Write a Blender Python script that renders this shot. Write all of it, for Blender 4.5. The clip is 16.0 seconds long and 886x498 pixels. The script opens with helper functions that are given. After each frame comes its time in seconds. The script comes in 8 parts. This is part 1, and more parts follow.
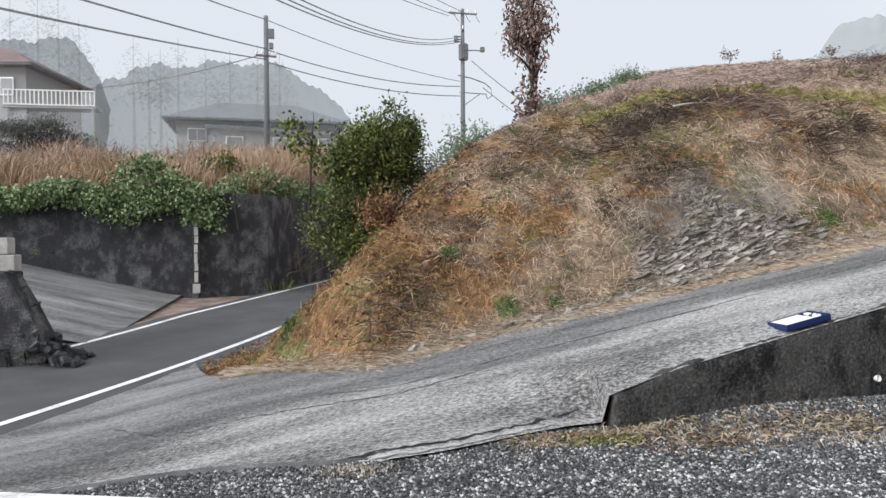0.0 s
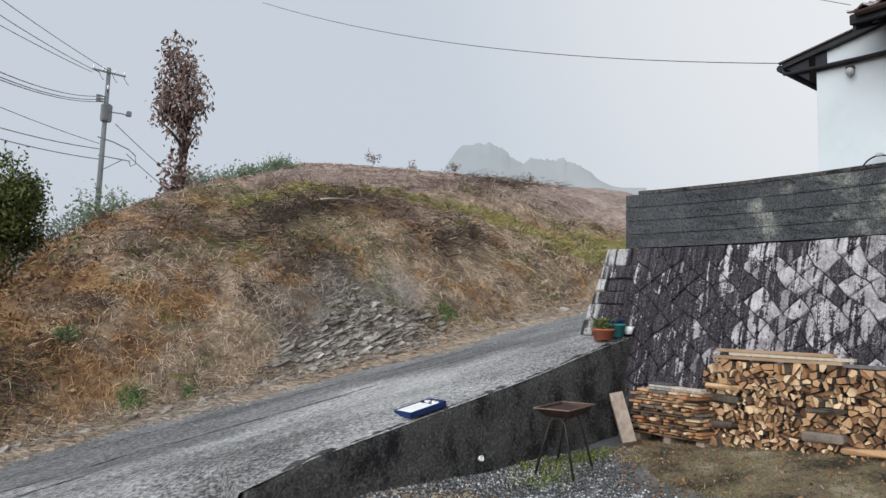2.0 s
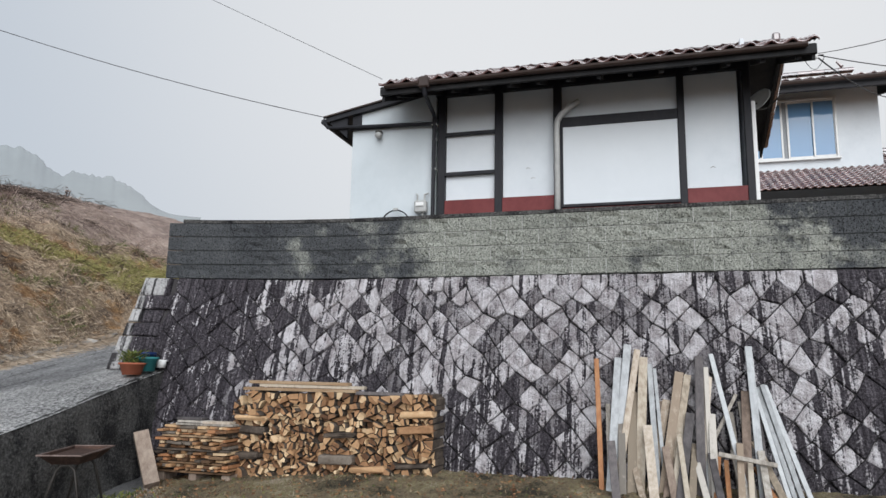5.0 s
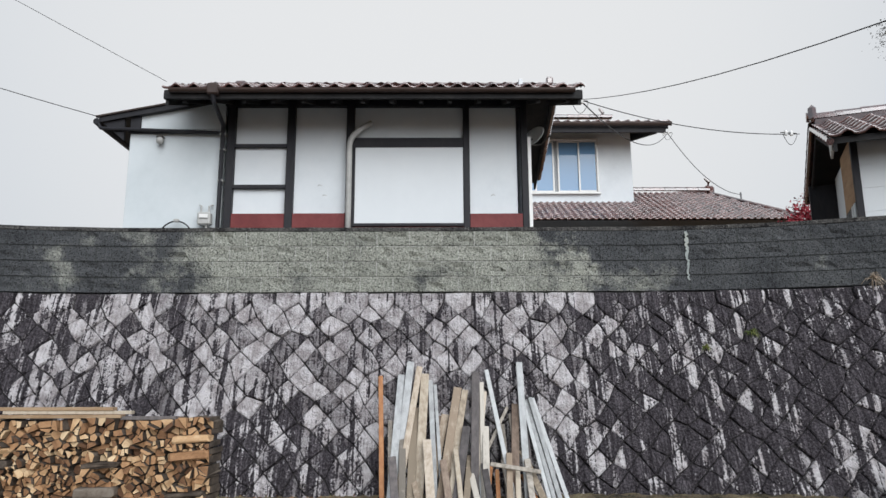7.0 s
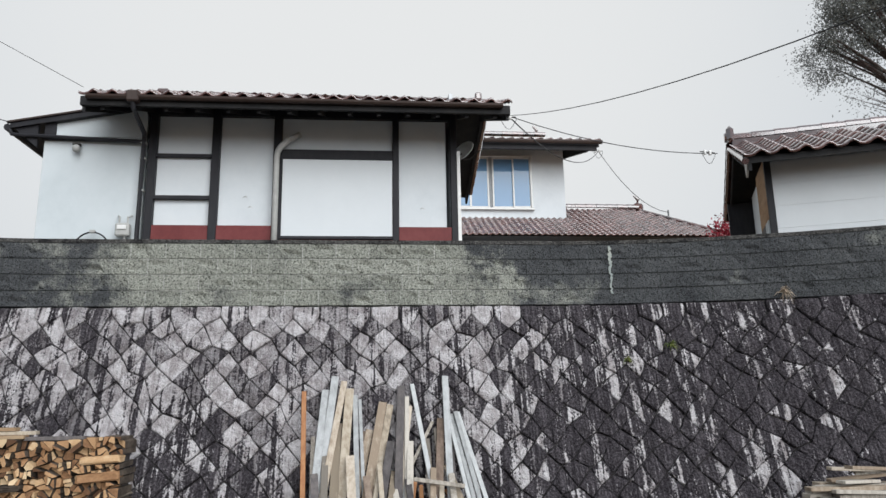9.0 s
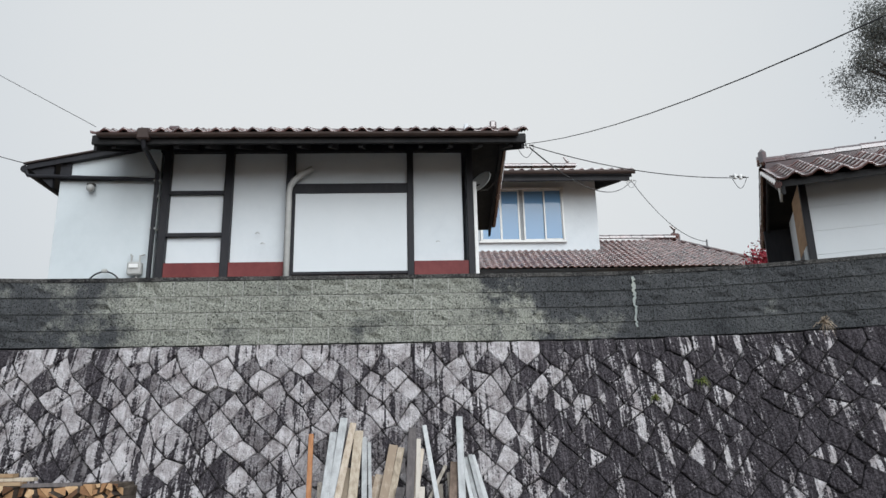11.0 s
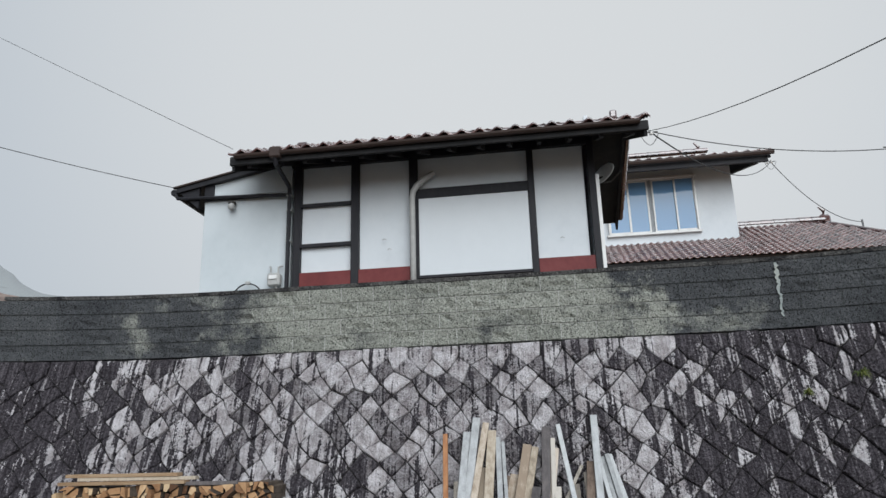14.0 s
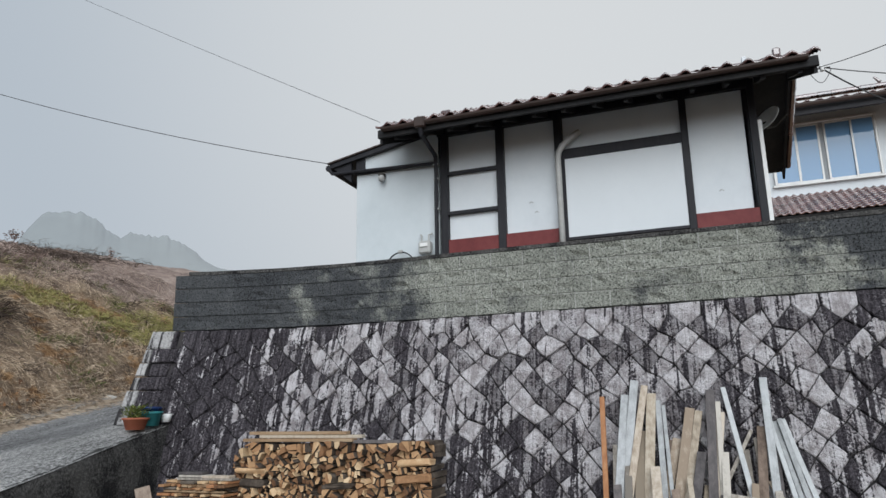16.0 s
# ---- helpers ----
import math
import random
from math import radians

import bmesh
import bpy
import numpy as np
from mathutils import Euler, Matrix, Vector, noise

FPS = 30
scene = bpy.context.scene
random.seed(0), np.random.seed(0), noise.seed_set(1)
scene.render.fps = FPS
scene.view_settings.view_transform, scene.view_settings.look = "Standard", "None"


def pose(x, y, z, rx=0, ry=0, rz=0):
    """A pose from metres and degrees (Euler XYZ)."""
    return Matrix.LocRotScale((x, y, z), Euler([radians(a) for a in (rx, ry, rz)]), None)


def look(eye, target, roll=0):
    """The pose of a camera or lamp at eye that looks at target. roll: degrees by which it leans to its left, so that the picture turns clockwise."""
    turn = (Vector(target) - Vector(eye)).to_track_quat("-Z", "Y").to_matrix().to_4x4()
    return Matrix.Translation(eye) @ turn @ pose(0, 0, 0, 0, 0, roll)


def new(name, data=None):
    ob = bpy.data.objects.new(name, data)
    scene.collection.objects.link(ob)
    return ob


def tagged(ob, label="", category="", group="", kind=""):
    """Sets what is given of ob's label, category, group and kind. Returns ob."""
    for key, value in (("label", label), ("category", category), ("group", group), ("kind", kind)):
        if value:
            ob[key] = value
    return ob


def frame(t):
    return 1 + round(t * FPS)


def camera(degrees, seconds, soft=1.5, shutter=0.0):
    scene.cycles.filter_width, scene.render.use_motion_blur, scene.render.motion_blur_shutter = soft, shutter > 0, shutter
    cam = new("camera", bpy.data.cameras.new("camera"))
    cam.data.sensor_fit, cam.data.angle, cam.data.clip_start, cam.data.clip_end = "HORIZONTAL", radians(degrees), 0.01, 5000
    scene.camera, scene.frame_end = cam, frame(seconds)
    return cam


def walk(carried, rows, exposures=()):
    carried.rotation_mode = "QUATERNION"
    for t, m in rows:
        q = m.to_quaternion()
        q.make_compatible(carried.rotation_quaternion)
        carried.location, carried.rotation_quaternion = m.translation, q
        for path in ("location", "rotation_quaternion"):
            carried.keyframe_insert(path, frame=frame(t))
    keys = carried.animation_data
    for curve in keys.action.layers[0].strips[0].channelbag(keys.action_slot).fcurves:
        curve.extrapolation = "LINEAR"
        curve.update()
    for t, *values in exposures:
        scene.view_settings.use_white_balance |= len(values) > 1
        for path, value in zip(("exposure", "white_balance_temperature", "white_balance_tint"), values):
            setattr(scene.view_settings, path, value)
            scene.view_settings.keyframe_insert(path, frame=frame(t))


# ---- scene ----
cam = camera(64.32, 16.0)
ROWS = [  # seconds, x, y, z, heading, tilt, roll
    (0.0, 0.017, 0.048, 1.516, -9.94, -0.95, 0.33),
    (0.5, -0.008, 0.071, 1.532, -16.62, 0.89, -0.26),
    (1.0, 0.014, 0.086, 1.549, -23.66, 2.85, -0.90),
    (1.5, 0.035, 0.083, 1.555, -30.84, 4.69, -1.52),
    (2.0, 0.060, 0.080, 1.562, -38.21, 6.15, -1.81),
    (2.5, 0.062, 0.090, 1.564, -45.17, 7.11, -1.86),
    (3.0, 0.042, 0.091, 1.566, -51.54, 7.79, -1.80),
    (3.5, 0.068, 0.055, 1.568, -57.59, 8.32, -1.69),
    (4.0, 0.135, 0.009, 1.564, -63.18, 8.81, -1.51),
    (4.5, 0.169, -0.017, 1.564, -68.58, 9.24, -1.24),
    (5.0, 0.157, 0.002, 1.570, -73.69, 9.61, -0.94),
    (7.5, 0.138, -0.020, 1.549, -93.12, 11.57, 0.60),
    (8.0, 0.123, -0.017, 1.541, -94.70, 11.86, 0.83),
    (8.5, 0.130, -0.072, 1.530, -95.67, 12.16, 0.94),
    (11.0, 0.480, -0.492, 1.583, -92.19, 15.37, 1.28),
    (11.5, 0.496, -0.533, 1.573, -90.75, 15.76, 1.38),
    (12.0, 0.506, -0.548, 1.569, -89.28, 15.90, 1.47),
    (12.5, 0.510, -0.552, 1.569, -87.95, 15.87, 1.43),
    (13.0, 0.517, -0.554, 1.568, -86.42, 15.80, 1.44),
    (13.5, 0.511, -0.549, 1.569, -84.34, 15.78, 1.47),
    (14.0, 0.508, -0.543, 1.566, -81.34, 15.72, 1.56),
    (14.5, 0.515, -0.550, 1.567, -77.56, 15.41, 1.69),
    (15.0, 0.528, -0.564, 1.568, -73.73, 14.82, 1.60),
    (15.5, 0.543, -0.553, 1.564, -70.62, 14.02, 1.38),
    (16.0, 0.542, -0.539, 1.563, -69.07, 13.13, 1.01),
]
walk(cam, [(t, pose(x, y, z, 90 + p, r, w)) for t, x, y, z, w, p, r in ROWS], exposures=[(0.0, 0.58, 6480, 11), (1.5, 0.3, 6340, 10), (3.5, 0.14, 6280, 10), (5.0, 0.12, 6280, 10), (8.5, 0.16, 6380, 9), (11.0, 0.08, 6250, 8), (13.0, 0.0, 6200, 8), (15.0, -0.1, 6200, 8), (16.0, -0.08, 6200, 8)])

# ---- world, sun ----
SUN_AZ, SUN_EL = -112.0, 28.0       # degrees clockwise from +y, and above the horizon
world = bpy.data.worlds.new("overcast")
scene.world = world
world.use_nodes = True
wn, wl = world.node_tree.nodes, world.node_tree.links
wn.clear()
w_out = wn.new("ShaderNodeOutputWorld")
w_bg = wn.new("ShaderNodeBackground")
w_sky = wn.new("ShaderNodeTexSky")
w_sky.sky_type = "NISHITA"
w_sky.sun_disc = False
w_sky.sun_elevation, w_sky.sun_rotation = radians(SUN_EL), radians(SUN_AZ)
w_sky.dust_density, w_sky.air_density, w_sky.ozone_density = 8.0, 1.0, 1.0
# fog: an even veil, a little thinner and brighter over the house
w_tc = wn.new("ShaderNodeTexCoord")
w_dot = wn.new("ShaderNodeVectorMath")
w_dot.operation = "DOT_PRODUCT"
w_dot.inputs[1].default_value = (0.86, 0.0, 0.5)
wl.new(w_tc.outputs["Generated"], w_dot.inputs[0])
w_map = wn.new("ShaderNodeMapRange")
w_map.inputs["From Min"].default_value, w_map.inputs["From Max"].default_value = 0.62, 1.0
w_map.interpolation_type = "SMOOTHSTEP"
wl.new(w_dot.outputs["Value"], w_map.inputs["Value"])
w_fog = wn.new("ShaderNodeMix")
w_fog.data_type = "RGBA"
w_fog.inputs["A"].default_value = (5.3, 5.7, 6.15, 1)
w_fog.inputs["B"].default_value = (7.7, 7.66, 7.56, 1)
wl.new(w_map.outputs["Result"], w_fog.inputs["Factor"])
w_mix = wn.new("ShaderNodeMix")
w_mix.data_type = "RGBA"
w_mix.inputs["Factor"].default_value = 0.93
wl.new(w_sky.outputs[0], w_mix.inputs["A"])
wl.new(w_fog.outputs["Result"], w_mix.inputs["B"])
wl.new(w_mix.outputs["Result"], w_bg.inputs["Color"])
w_bg.inputs["Strength"].default_value = 0.1
wl.new(w_bg.outputs[0], w_out.inputs[0])
# added on the camera's side to brighten the fronts; the sky's glow lies opposite
sun = new("sun", bpy.data.lights.new("sun", "SUN"))
sun.data.energy, sun.data.angle, sun.data.color = 3.0, radians(60), (0.98, 0.99, 1.0)
sun.matrix_world = look((0, 0, 0), (-math.sin(radians(SUN_AZ)), -math.cos(radians(SUN_AZ)), -math.tan(radians(SUN_EL))))

# ---- materials ----
def nodes_of(name):
    m = bpy.data.materials.new(name)
    m.use_nodes = True
    nt = m.node_tree
    bsdf = nt.nodes["Principled BSDF"]
    return m, nt.nodes, nt.links, bsdf


def ramp(nn, stops):
    r = nn.new("ShaderNodeValToRGB")
    e = r.color_ramp.elements
    while len(e) < len(stops):
        e.new(0.5)
    for el, (p, c) in zip(e, stops):
        el.position = p
        el.color = (*c, 1) if len(c) == 3 else c
    return r


def noise_at(nn, nl, src, scale, detail=6.0, rough=0.6, stretch=(1, 1, 1)):
    mp = nn.new("ShaderNodeMapping")
    mp.inputs["Scale"].default_value = stretch
    nl.new(src, mp.inputs["Vector"])
    n = nn.new("ShaderNodeTexNoise")
    n.inputs["Scale"].default_value, n.inputs["Detail"].default_value, n.inputs["Roughness"].default_value = scale, detail, rough
    nl.new(mp.outputs[0], n.inputs["Vector"])
    return n.outputs["Fac"]


def maths(nn, nl, op, a, b):
    m = nn.new("ShaderNodeMath")
    m.operation = op
    for i, v in enumerate((a, b)):
        if isinstance(v, (int, float)):
            m.inputs[i].default_value = v
        else:
            nl.new(v, m.inputs[i])
    return m.outputs[0]


def mixed(nn, nl, fac, a, b):
    m = nn.new("ShaderNodeMix")
    m.data_type = "RGBA"
    for k, v in (("Factor", fac), ("A", a), ("B", b)):
        if isinstance(v, (int, float)):
            m.inputs[k].default_value = v
        elif isinstance(v, tuple):
            m.inputs[k].default_value = (*v, 1)
        else:
            nl.new(v, m.inputs[k])
    return m.outputs["Result"]


def bumped(nn, nl, bsdf, height, strength, dist):
    b = nn.new("ShaderNodeBump")
    b.inputs["Strength"].default_value, b.inputs["Distance"].default_value = strength, dist
    nl.new(height, b.inputs["Height"])
    nl.new(b.outputs[0], bsdf.inputs["Normal"])


def surface(name, cols, scale=3.0, fine=40.0, rough=0.8, bump=0.4, dist=0.01, metal=0.0, stretch=(1, 1, 1), vary=0.0, island=False, spread=(0.3, 0.7), local=False, alpha=1.0):
    """A surface of two or three colours blended by coarse and fine grain; vary: how far each piece differs in tone."""
    m, nn, nl, bsdf = nodes_of(name)
    if local:
        pos = nn.new("ShaderNodeTexCoord").outputs["Object"]
    else:
        pos = nn.new("ShaderNodeNewGeometry").outputs["Position"]
    a = noise_at(nn, nl, pos, scale, 5, 0.6, stretch)
    b = noise_at(nn, nl, pos, fine, 4, 0.7, stretch)
    f = maths(nn, nl, "ADD", maths(nn, nl, "MULTIPLY", a, 0.62), maths(nn, nl, "MULTIPLY", b, 0.38))
    if vary:
        r = nn.new("ShaderNodeNewGeometry").outputs["Random Per Island"] if island else nn.new("ShaderNodeObjectInfo").outputs["Random"]
        f = maths(nn, nl, "ADD", f, maths(nn, nl, "MULTIPLY", maths(nn, nl, "SUBTRACT", r, 0.5), vary))
    lo, hi = spread
    rp = ramp(nn, [(lo + (hi - lo) * i / (len(cols) - 1), c) for i, c in enumerate(cols)])
    nl.new(f, rp.inputs[0])
    nl.new(rp.outputs[0], bsdf.inputs["Base Color"])
    bsdf.inputs["Roughness"].default_value, bsdf.inputs["Metallic"].default_value = rough, metal
    bsdf.inputs["Specular IOR Level"].default_value = 0.3
    bsdf.inputs["Alpha"].default_value = alpha
    if bump:
        bumped(nn, nl, bsdf, b, bump, dist)
    return m


M = {}
M["gravel"] = surface("dark_gravel", [(0.03, 0.031, 0.033), (0.1, 0.1, 0.102), (0.19, 0.187, 0.183), (0.6, 0.6, 0.6)], 2.5, 38, 0.85, 1.0, 0.03, spread=(0.32, 0.72))
M["asphalt"] = surface("asphalt", [(0.05, 0.051, 0.056), (0.075, 0.076, 0.08), (0.11, 0.11, 0.113)], 0.8, 60, 0.85, 0.3, 0.01)
M["paint"] = surface("road_paint", [(0.35, 0.35, 0.35), (0.75, 0.75, 0.74), (0.85, 0.85, 0.84)], 2.0, 30, 0.7, 0.2, 0.004)
M["yard_straw"] = surface("yard_straw", [(0.08, 0.055, 0.035), (0.15, 0.1, 0.06), (0.22, 0.16, 0.1), (0.3, 0.24, 0.16), (0.36, 0.31, 0.23)], 0.9, 5, 0.9, 0, vary=0.35, island=True, spread=(0.34, 0.66))
M["pale_seam"] = surface("pale_worn_concrete", [(0.25, 0.245, 0.235), (0.42, 0.415, 0.4), (0.55, 0.545, 0.53)], 6, 40, 0.9, 0.4, 0.01)
M["gutter_slab"] = surface("pale_greenish_slab", [(0.16, 0.19, 0.19), (0.28, 0.31, 0.3), (0.4, 0.4, 0.34)], 3, 30, 0.85, 0.3, 0.006)
M["brush"] = surface("dark_brushwood", [(0.03, 0.022, 0.018), (0.07, 0.05, 0.04), (0.13, 0.095, 0.075)], 2, 9, 0.95, 0, vary=0.5, island=True)
# haze is painted in here: greyer, lighter leaf colours and alpha below one
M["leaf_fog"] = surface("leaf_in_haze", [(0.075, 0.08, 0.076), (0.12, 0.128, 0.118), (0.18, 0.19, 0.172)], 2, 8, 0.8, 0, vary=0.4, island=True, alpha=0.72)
M["litter"] = surface("pale_litter", [(0.24, 0.18, 0.13), (0.4, 0.32, 0.24), (0.56, 0.48, 0.38)], 2.0, 9, 0.9, 0.2, 0.01, vary=0.3, island=True, spread=(0.25, 0.75))
M["grass_soil"] = surface("grassy_soil", [(0.04, 0.032, 0.023), (0.105, 0.09, 0.05), (0.2, 0.15, 0.1), (0.23, 0.2, 0.1), (0.38, 0.32, 0.24)], 2.2, 40, 0.95, 1.0, 0.05, spread=(0.4, 0.62))
M["pale_grass"] = surface("yellow_grass", [(0.17, 0.165, 0.055), (0.33, 0.3, 0.11), (0.46, 0.41, 0.19)], 2, 9, 0.85, 0, vary=0.3, island=True)
M["weed"] = surface("green_weed", [(0.05, 0.08, 0.02), (0.12, 0.15, 0.04), (0.2, 0.2, 0.06)], 2, 9, 0.85, 0, vary=0.4, island=True)
M["rust_leaf"] = surface("brown_dry_leaf", [(0.12, 0.06, 0.033), (0.23, 0.115, 0.055), (0.33, 0.2, 0.1)], 2, 9, 0.85, 0, vary=0.4, island=True)
M["rock"] = surface("grey_shale", [(0.075, 0.066, 0.057), (0.24, 0.22, 0.195), (0.46, 0.43, 0.39)], 2.5, 14, 0.9, 0.8, 0.03, vary=0.25)
M["rock_j"] = surface("grey_shale_scree", [(0.06, 0.053, 0.047), (0.19, 0.168, 0.15), (0.38, 0.345, 0.31)], 2.5, 14, 0.9, 0.8, 0.03, vary=0.35, island=True)
M["plaster"] = surface("white_plaster", [(0.57, 0.605, 0.63), (0.63, 0.665, 0.69), (0.67, 0.7, 0.72)], 0.9, 5, 0.75, 0.06, 0.004)
M["plaster_grey"] = surface("bluish_grey_plaster", [(0.5, 0.545, 0.565), (0.55, 0.595, 0.615), (0.59, 0.63, 0.65)], 0.9, 5, 0.75, 0.06, 0.004)
M["shutter"] = surface("white_shutter", [(0.59, 0.62, 0.64), (0.64, 0.67, 0.69)], 0.6, 3, 0.5, 0.0)
M["black"] = surface("black_timber", [(0.009, 0.009, 0.012), (0.016, 0.016, 0.02), (0.028, 0.027, 0.03)], 3, 25, 0.6, 0.2, 0.004, stretch=(1, 1, 0.2))
M["red"] = surface("red_oxide_board", [(0.1, 0.02, 0.021), (0.145, 0.03, 0.03), (0.18, 0.045, 0.044)], 1.5, 9, 0.6, 0.1, 0.003)
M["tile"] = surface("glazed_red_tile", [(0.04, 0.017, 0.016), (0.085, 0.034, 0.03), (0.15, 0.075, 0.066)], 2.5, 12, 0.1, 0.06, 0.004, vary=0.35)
# farther roofs: haze put into a paler, greyer copy of the tile
M["tile_j"] = surface("glazed_red_tile_hazed", [(0.07, 0.036, 0.035), (0.13, 0.068, 0.063), (0.2, 0.115, 0.108)], 2.5, 12, 0.1, 0.06, 0.004, vary=0.35, island=True)
for gloss in ("tile", "tile_j"):
    glaze = M[gloss].node_tree.nodes["Principled BSDF"]
    glaze.inputs["Specular IOR Level"].default_value = 0.6
    glaze.inputs["Coat Weight"].default_value, glaze.inputs["Coat Roughness"].default_value = 0.8, 0.06
for key in ("tile", "tile_j"):
    M[key].node_tree.nodes["Principled BSDF"].inputs["IOR"].default_value = 1.95
M["gutter"] = surface("brown_gutter", [(0.03, 0.02, 0.017), (0.055, 0.036, 0.03)], 3, 20, 0.45, 0.1, 0.002)
M["pvc"] = surface("grey_pvc", [(0.33, 0.33, 0.32), (0.5, 0.5, 0.48)], 4, 20, 0.5, 0.05, 0.002)
M["frame"] = surface("pale_window_frame", [(0.5, 0.5, 0.49), (0.64, 0.64, 0.62)], 4, 20, 0.45, 0, metal=0.2)
M["plank_brown"] = surface("grey_brown_board", [(0.11, 0.08, 0.062), (0.22, 0.165, 0.13), (0.34, 0.275, 0.22)], 3, 28, 0.85, 0.3, 0.004, stretch=(6, 6, 0.8), vary=0.3)
M["plywood"] = surface("bare_plywood", [(0.2, 0.12, 0.065), (0.32, 0.2, 0.11), (0.42, 0.29, 0.17)], 2, 20, 0.8, 0.15, 0.003, stretch=(1, 1, 5))
M["alu"] = surface("aluminium_frame", [(0.62, 0.64, 0.66), (0.75, 0.76, 0.77)], 4, 20, 0.4, 0, metal=0.4)
# paler copy of the black cable: haze put into its grey and alpha
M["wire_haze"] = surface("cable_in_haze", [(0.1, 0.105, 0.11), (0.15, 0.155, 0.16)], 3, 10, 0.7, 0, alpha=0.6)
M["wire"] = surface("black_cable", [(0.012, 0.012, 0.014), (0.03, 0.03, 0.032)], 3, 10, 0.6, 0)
M["fresh_wood"] = surface("split_wood_face", [(0.11, 0.056, 0.03), (0.27, 0.145, 0.072), (0.39, 0.225, 0.115), (0.48, 0.305, 0.165), (0.64, 0.48, 0.3)], 8, 60, 0.8, 0.5, 0.006, vary=0.8, spread=(0.15, 0.9))
M["fresh_wood_j"] = surface("split_wood_face_joined", [(0.11, 0.056, 0.03), (0.27, 0.145, 0.072), (0.39, 0.225, 0.115), (0.48, 0.305, 0.165), (0.64, 0.48, 0.3)], 8, 60, 0.8, 0.5, 0.006, vary=0.8, island=True, spread=(0.15, 0.9))
M["bark"] = surface("grey_brown_bark", [(0.045, 0.035, 0.028), (0.12, 0.095, 0.075), (0.2, 0.17, 0.14)], 6, 40, 0.95, 0.7, 0.01, vary=0.3)
M["plank_new"] = surface("new_sawn_plank", [(0.27, 0.21, 0.155), (0.43, 0.36, 0.285), (0.56, 0.49, 0.41)], 3, 34, 0.75, 0.3, 0.004, stretch=(7, 7, 0.55), vary=0.4, spread=(0.36, 0.64))
M["plank_grey"] = surface("weathered_plank", [(0.18, 0.16, 0.137), (0.35, 0.317, 0.275), (0.5, 0.462, 0.41)], 3, 26, 0.85, 0.4, 0.005, stretch=(8, 8, 0.5), vary=0.4, spread=(0.36, 0.64))
M["plank_beige"] = surface("weathered_beige_plank", [(0.22, 0.18, 0.135), (0.36, 0.3, 0.23), (0.47, 0.41, 0.33)], 3, 28, 0.8, 0.35, 0.005, stretch=(8, 8, 0.5), vary=0.4, spread=(0.36, 0.64))
M["plank_white"] = surface("white_grey_plank", [(0.28, 0.285, 0.285), (0.42, 0.43, 0.435), (0.54, 0.55, 0.55)], 3, 20, 0.7, 0.15, 0.003, stretch=(6, 6, 0.6), vary=0.3)
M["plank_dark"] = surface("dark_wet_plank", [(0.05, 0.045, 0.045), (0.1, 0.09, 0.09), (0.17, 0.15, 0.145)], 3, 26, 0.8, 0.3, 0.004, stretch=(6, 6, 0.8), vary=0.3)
M["plank_orange"] = surface("orange_plank", [(0.24, 0.1, 0.045), (0.36, 0.17, 0.08), (0.46, 0.26, 0.13)], 3, 26, 0.75, 0.15, 0.003, stretch=(6, 6, 0.8))
M["rust"] = surface("rusty_iron", [(0.028, 0.017, 0.014), (0.06, 0.034, 0.026), (0.12, 0.07, 0.05)], 5, 40, 0.85, 0.4, 0.003, metal=0.2)
M["steel"] = surface("dull_steel_tube", [(0.026, 0.023, 0.021), (0.062, 0.056, 0.05)], 6, 30, 0.5, 0.1, 0.002, metal=0.5)
M["rim_iron"] = surface("pale_iron_rim", [(0.07, 0.045, 0.037), (0.16, 0.115, 0.1), (0.26, 0.21, 0.19)], 5, 40, 0.7, 0.3, 0.003, metal=0.2)
M["plank_tan"] = surface("tan_sawn_board", [(0.08, 0.045, 0.025), (0.18, 0.11, 0.062), (0.27, 0.175, 0.1), (0.36, 0.26, 0.165)], 3, 34, 0.8, 0.3, 0.004, stretch=(7, 0.55, 7), vary=0.4, spread=(0.34, 0.66))
# the shade under the eaves is put into this near-black colour
M["soffit"] = surface("shade_toned_eave_boards", [(0.008, 0.008, 0.009), (0.016, 0.016, 0.017), (0.03, 0.029, 0.029)], 3, 25, 0.8, 0.2, 0.004)
M["terracotta"] = surface("terracotta", [(0.28, 0.085, 0.045), (0.38, 0.13, 0.075)], 6, 40, 0.8, 0.2, 0.003)
M["teal"] = surface("teal_plastic", [(0.03, 0.16, 0.17), (0.05, 0.24, 0.25)], 4, 20, 0.45, 0)
M["navy"] = surface("navy_plastic", [(0.008, 0.02, 0.075), (0.014, 0.035, 0.12)], 4, 20, 0.4, 0)
M["white"] = surface("white_plastic", [(0.68, 0.68, 0.66), (0.8, 0.8, 0.79)], 6, 30, 0.5, 0.1, 0.002)
M["leaf"] = surface("ivy_leaf", [(0.045, 0.08, 0.028), (0.115, 0.185, 0.06), (0.23, 0.3, 0.115)], 1.5, 8, 0.6, 0, vary=0.5, island=True, spread=(0.25, 0.75))
M["leaf_dark"] = surface("dark_leaf", [(0.026, 0.042, 0.012), (0.068, 0.094, 0.022), (0.165, 0.17, 0.045)], 1.2, 8, 0.6, 0, vary=0.5, island=True, spread=(0.25, 0.75))
M["leaf_brown"] = surface("withered_leaf", [(0.095, 0.064, 0.055), (0.185, 0.126, 0.108), (0.3, 0.22, 0.19)], 2, 8, 0.8, 0, vary=0.5, island=True)
M["leaf_rust"] = surface("rust_brown_leaf", [(0.07, 0.036, 0.02), (0.16, 0.085, 0.042), (0.29, 0.165, 0.08)], 2, 8, 0.8, 0, vary=0.5, island=True)
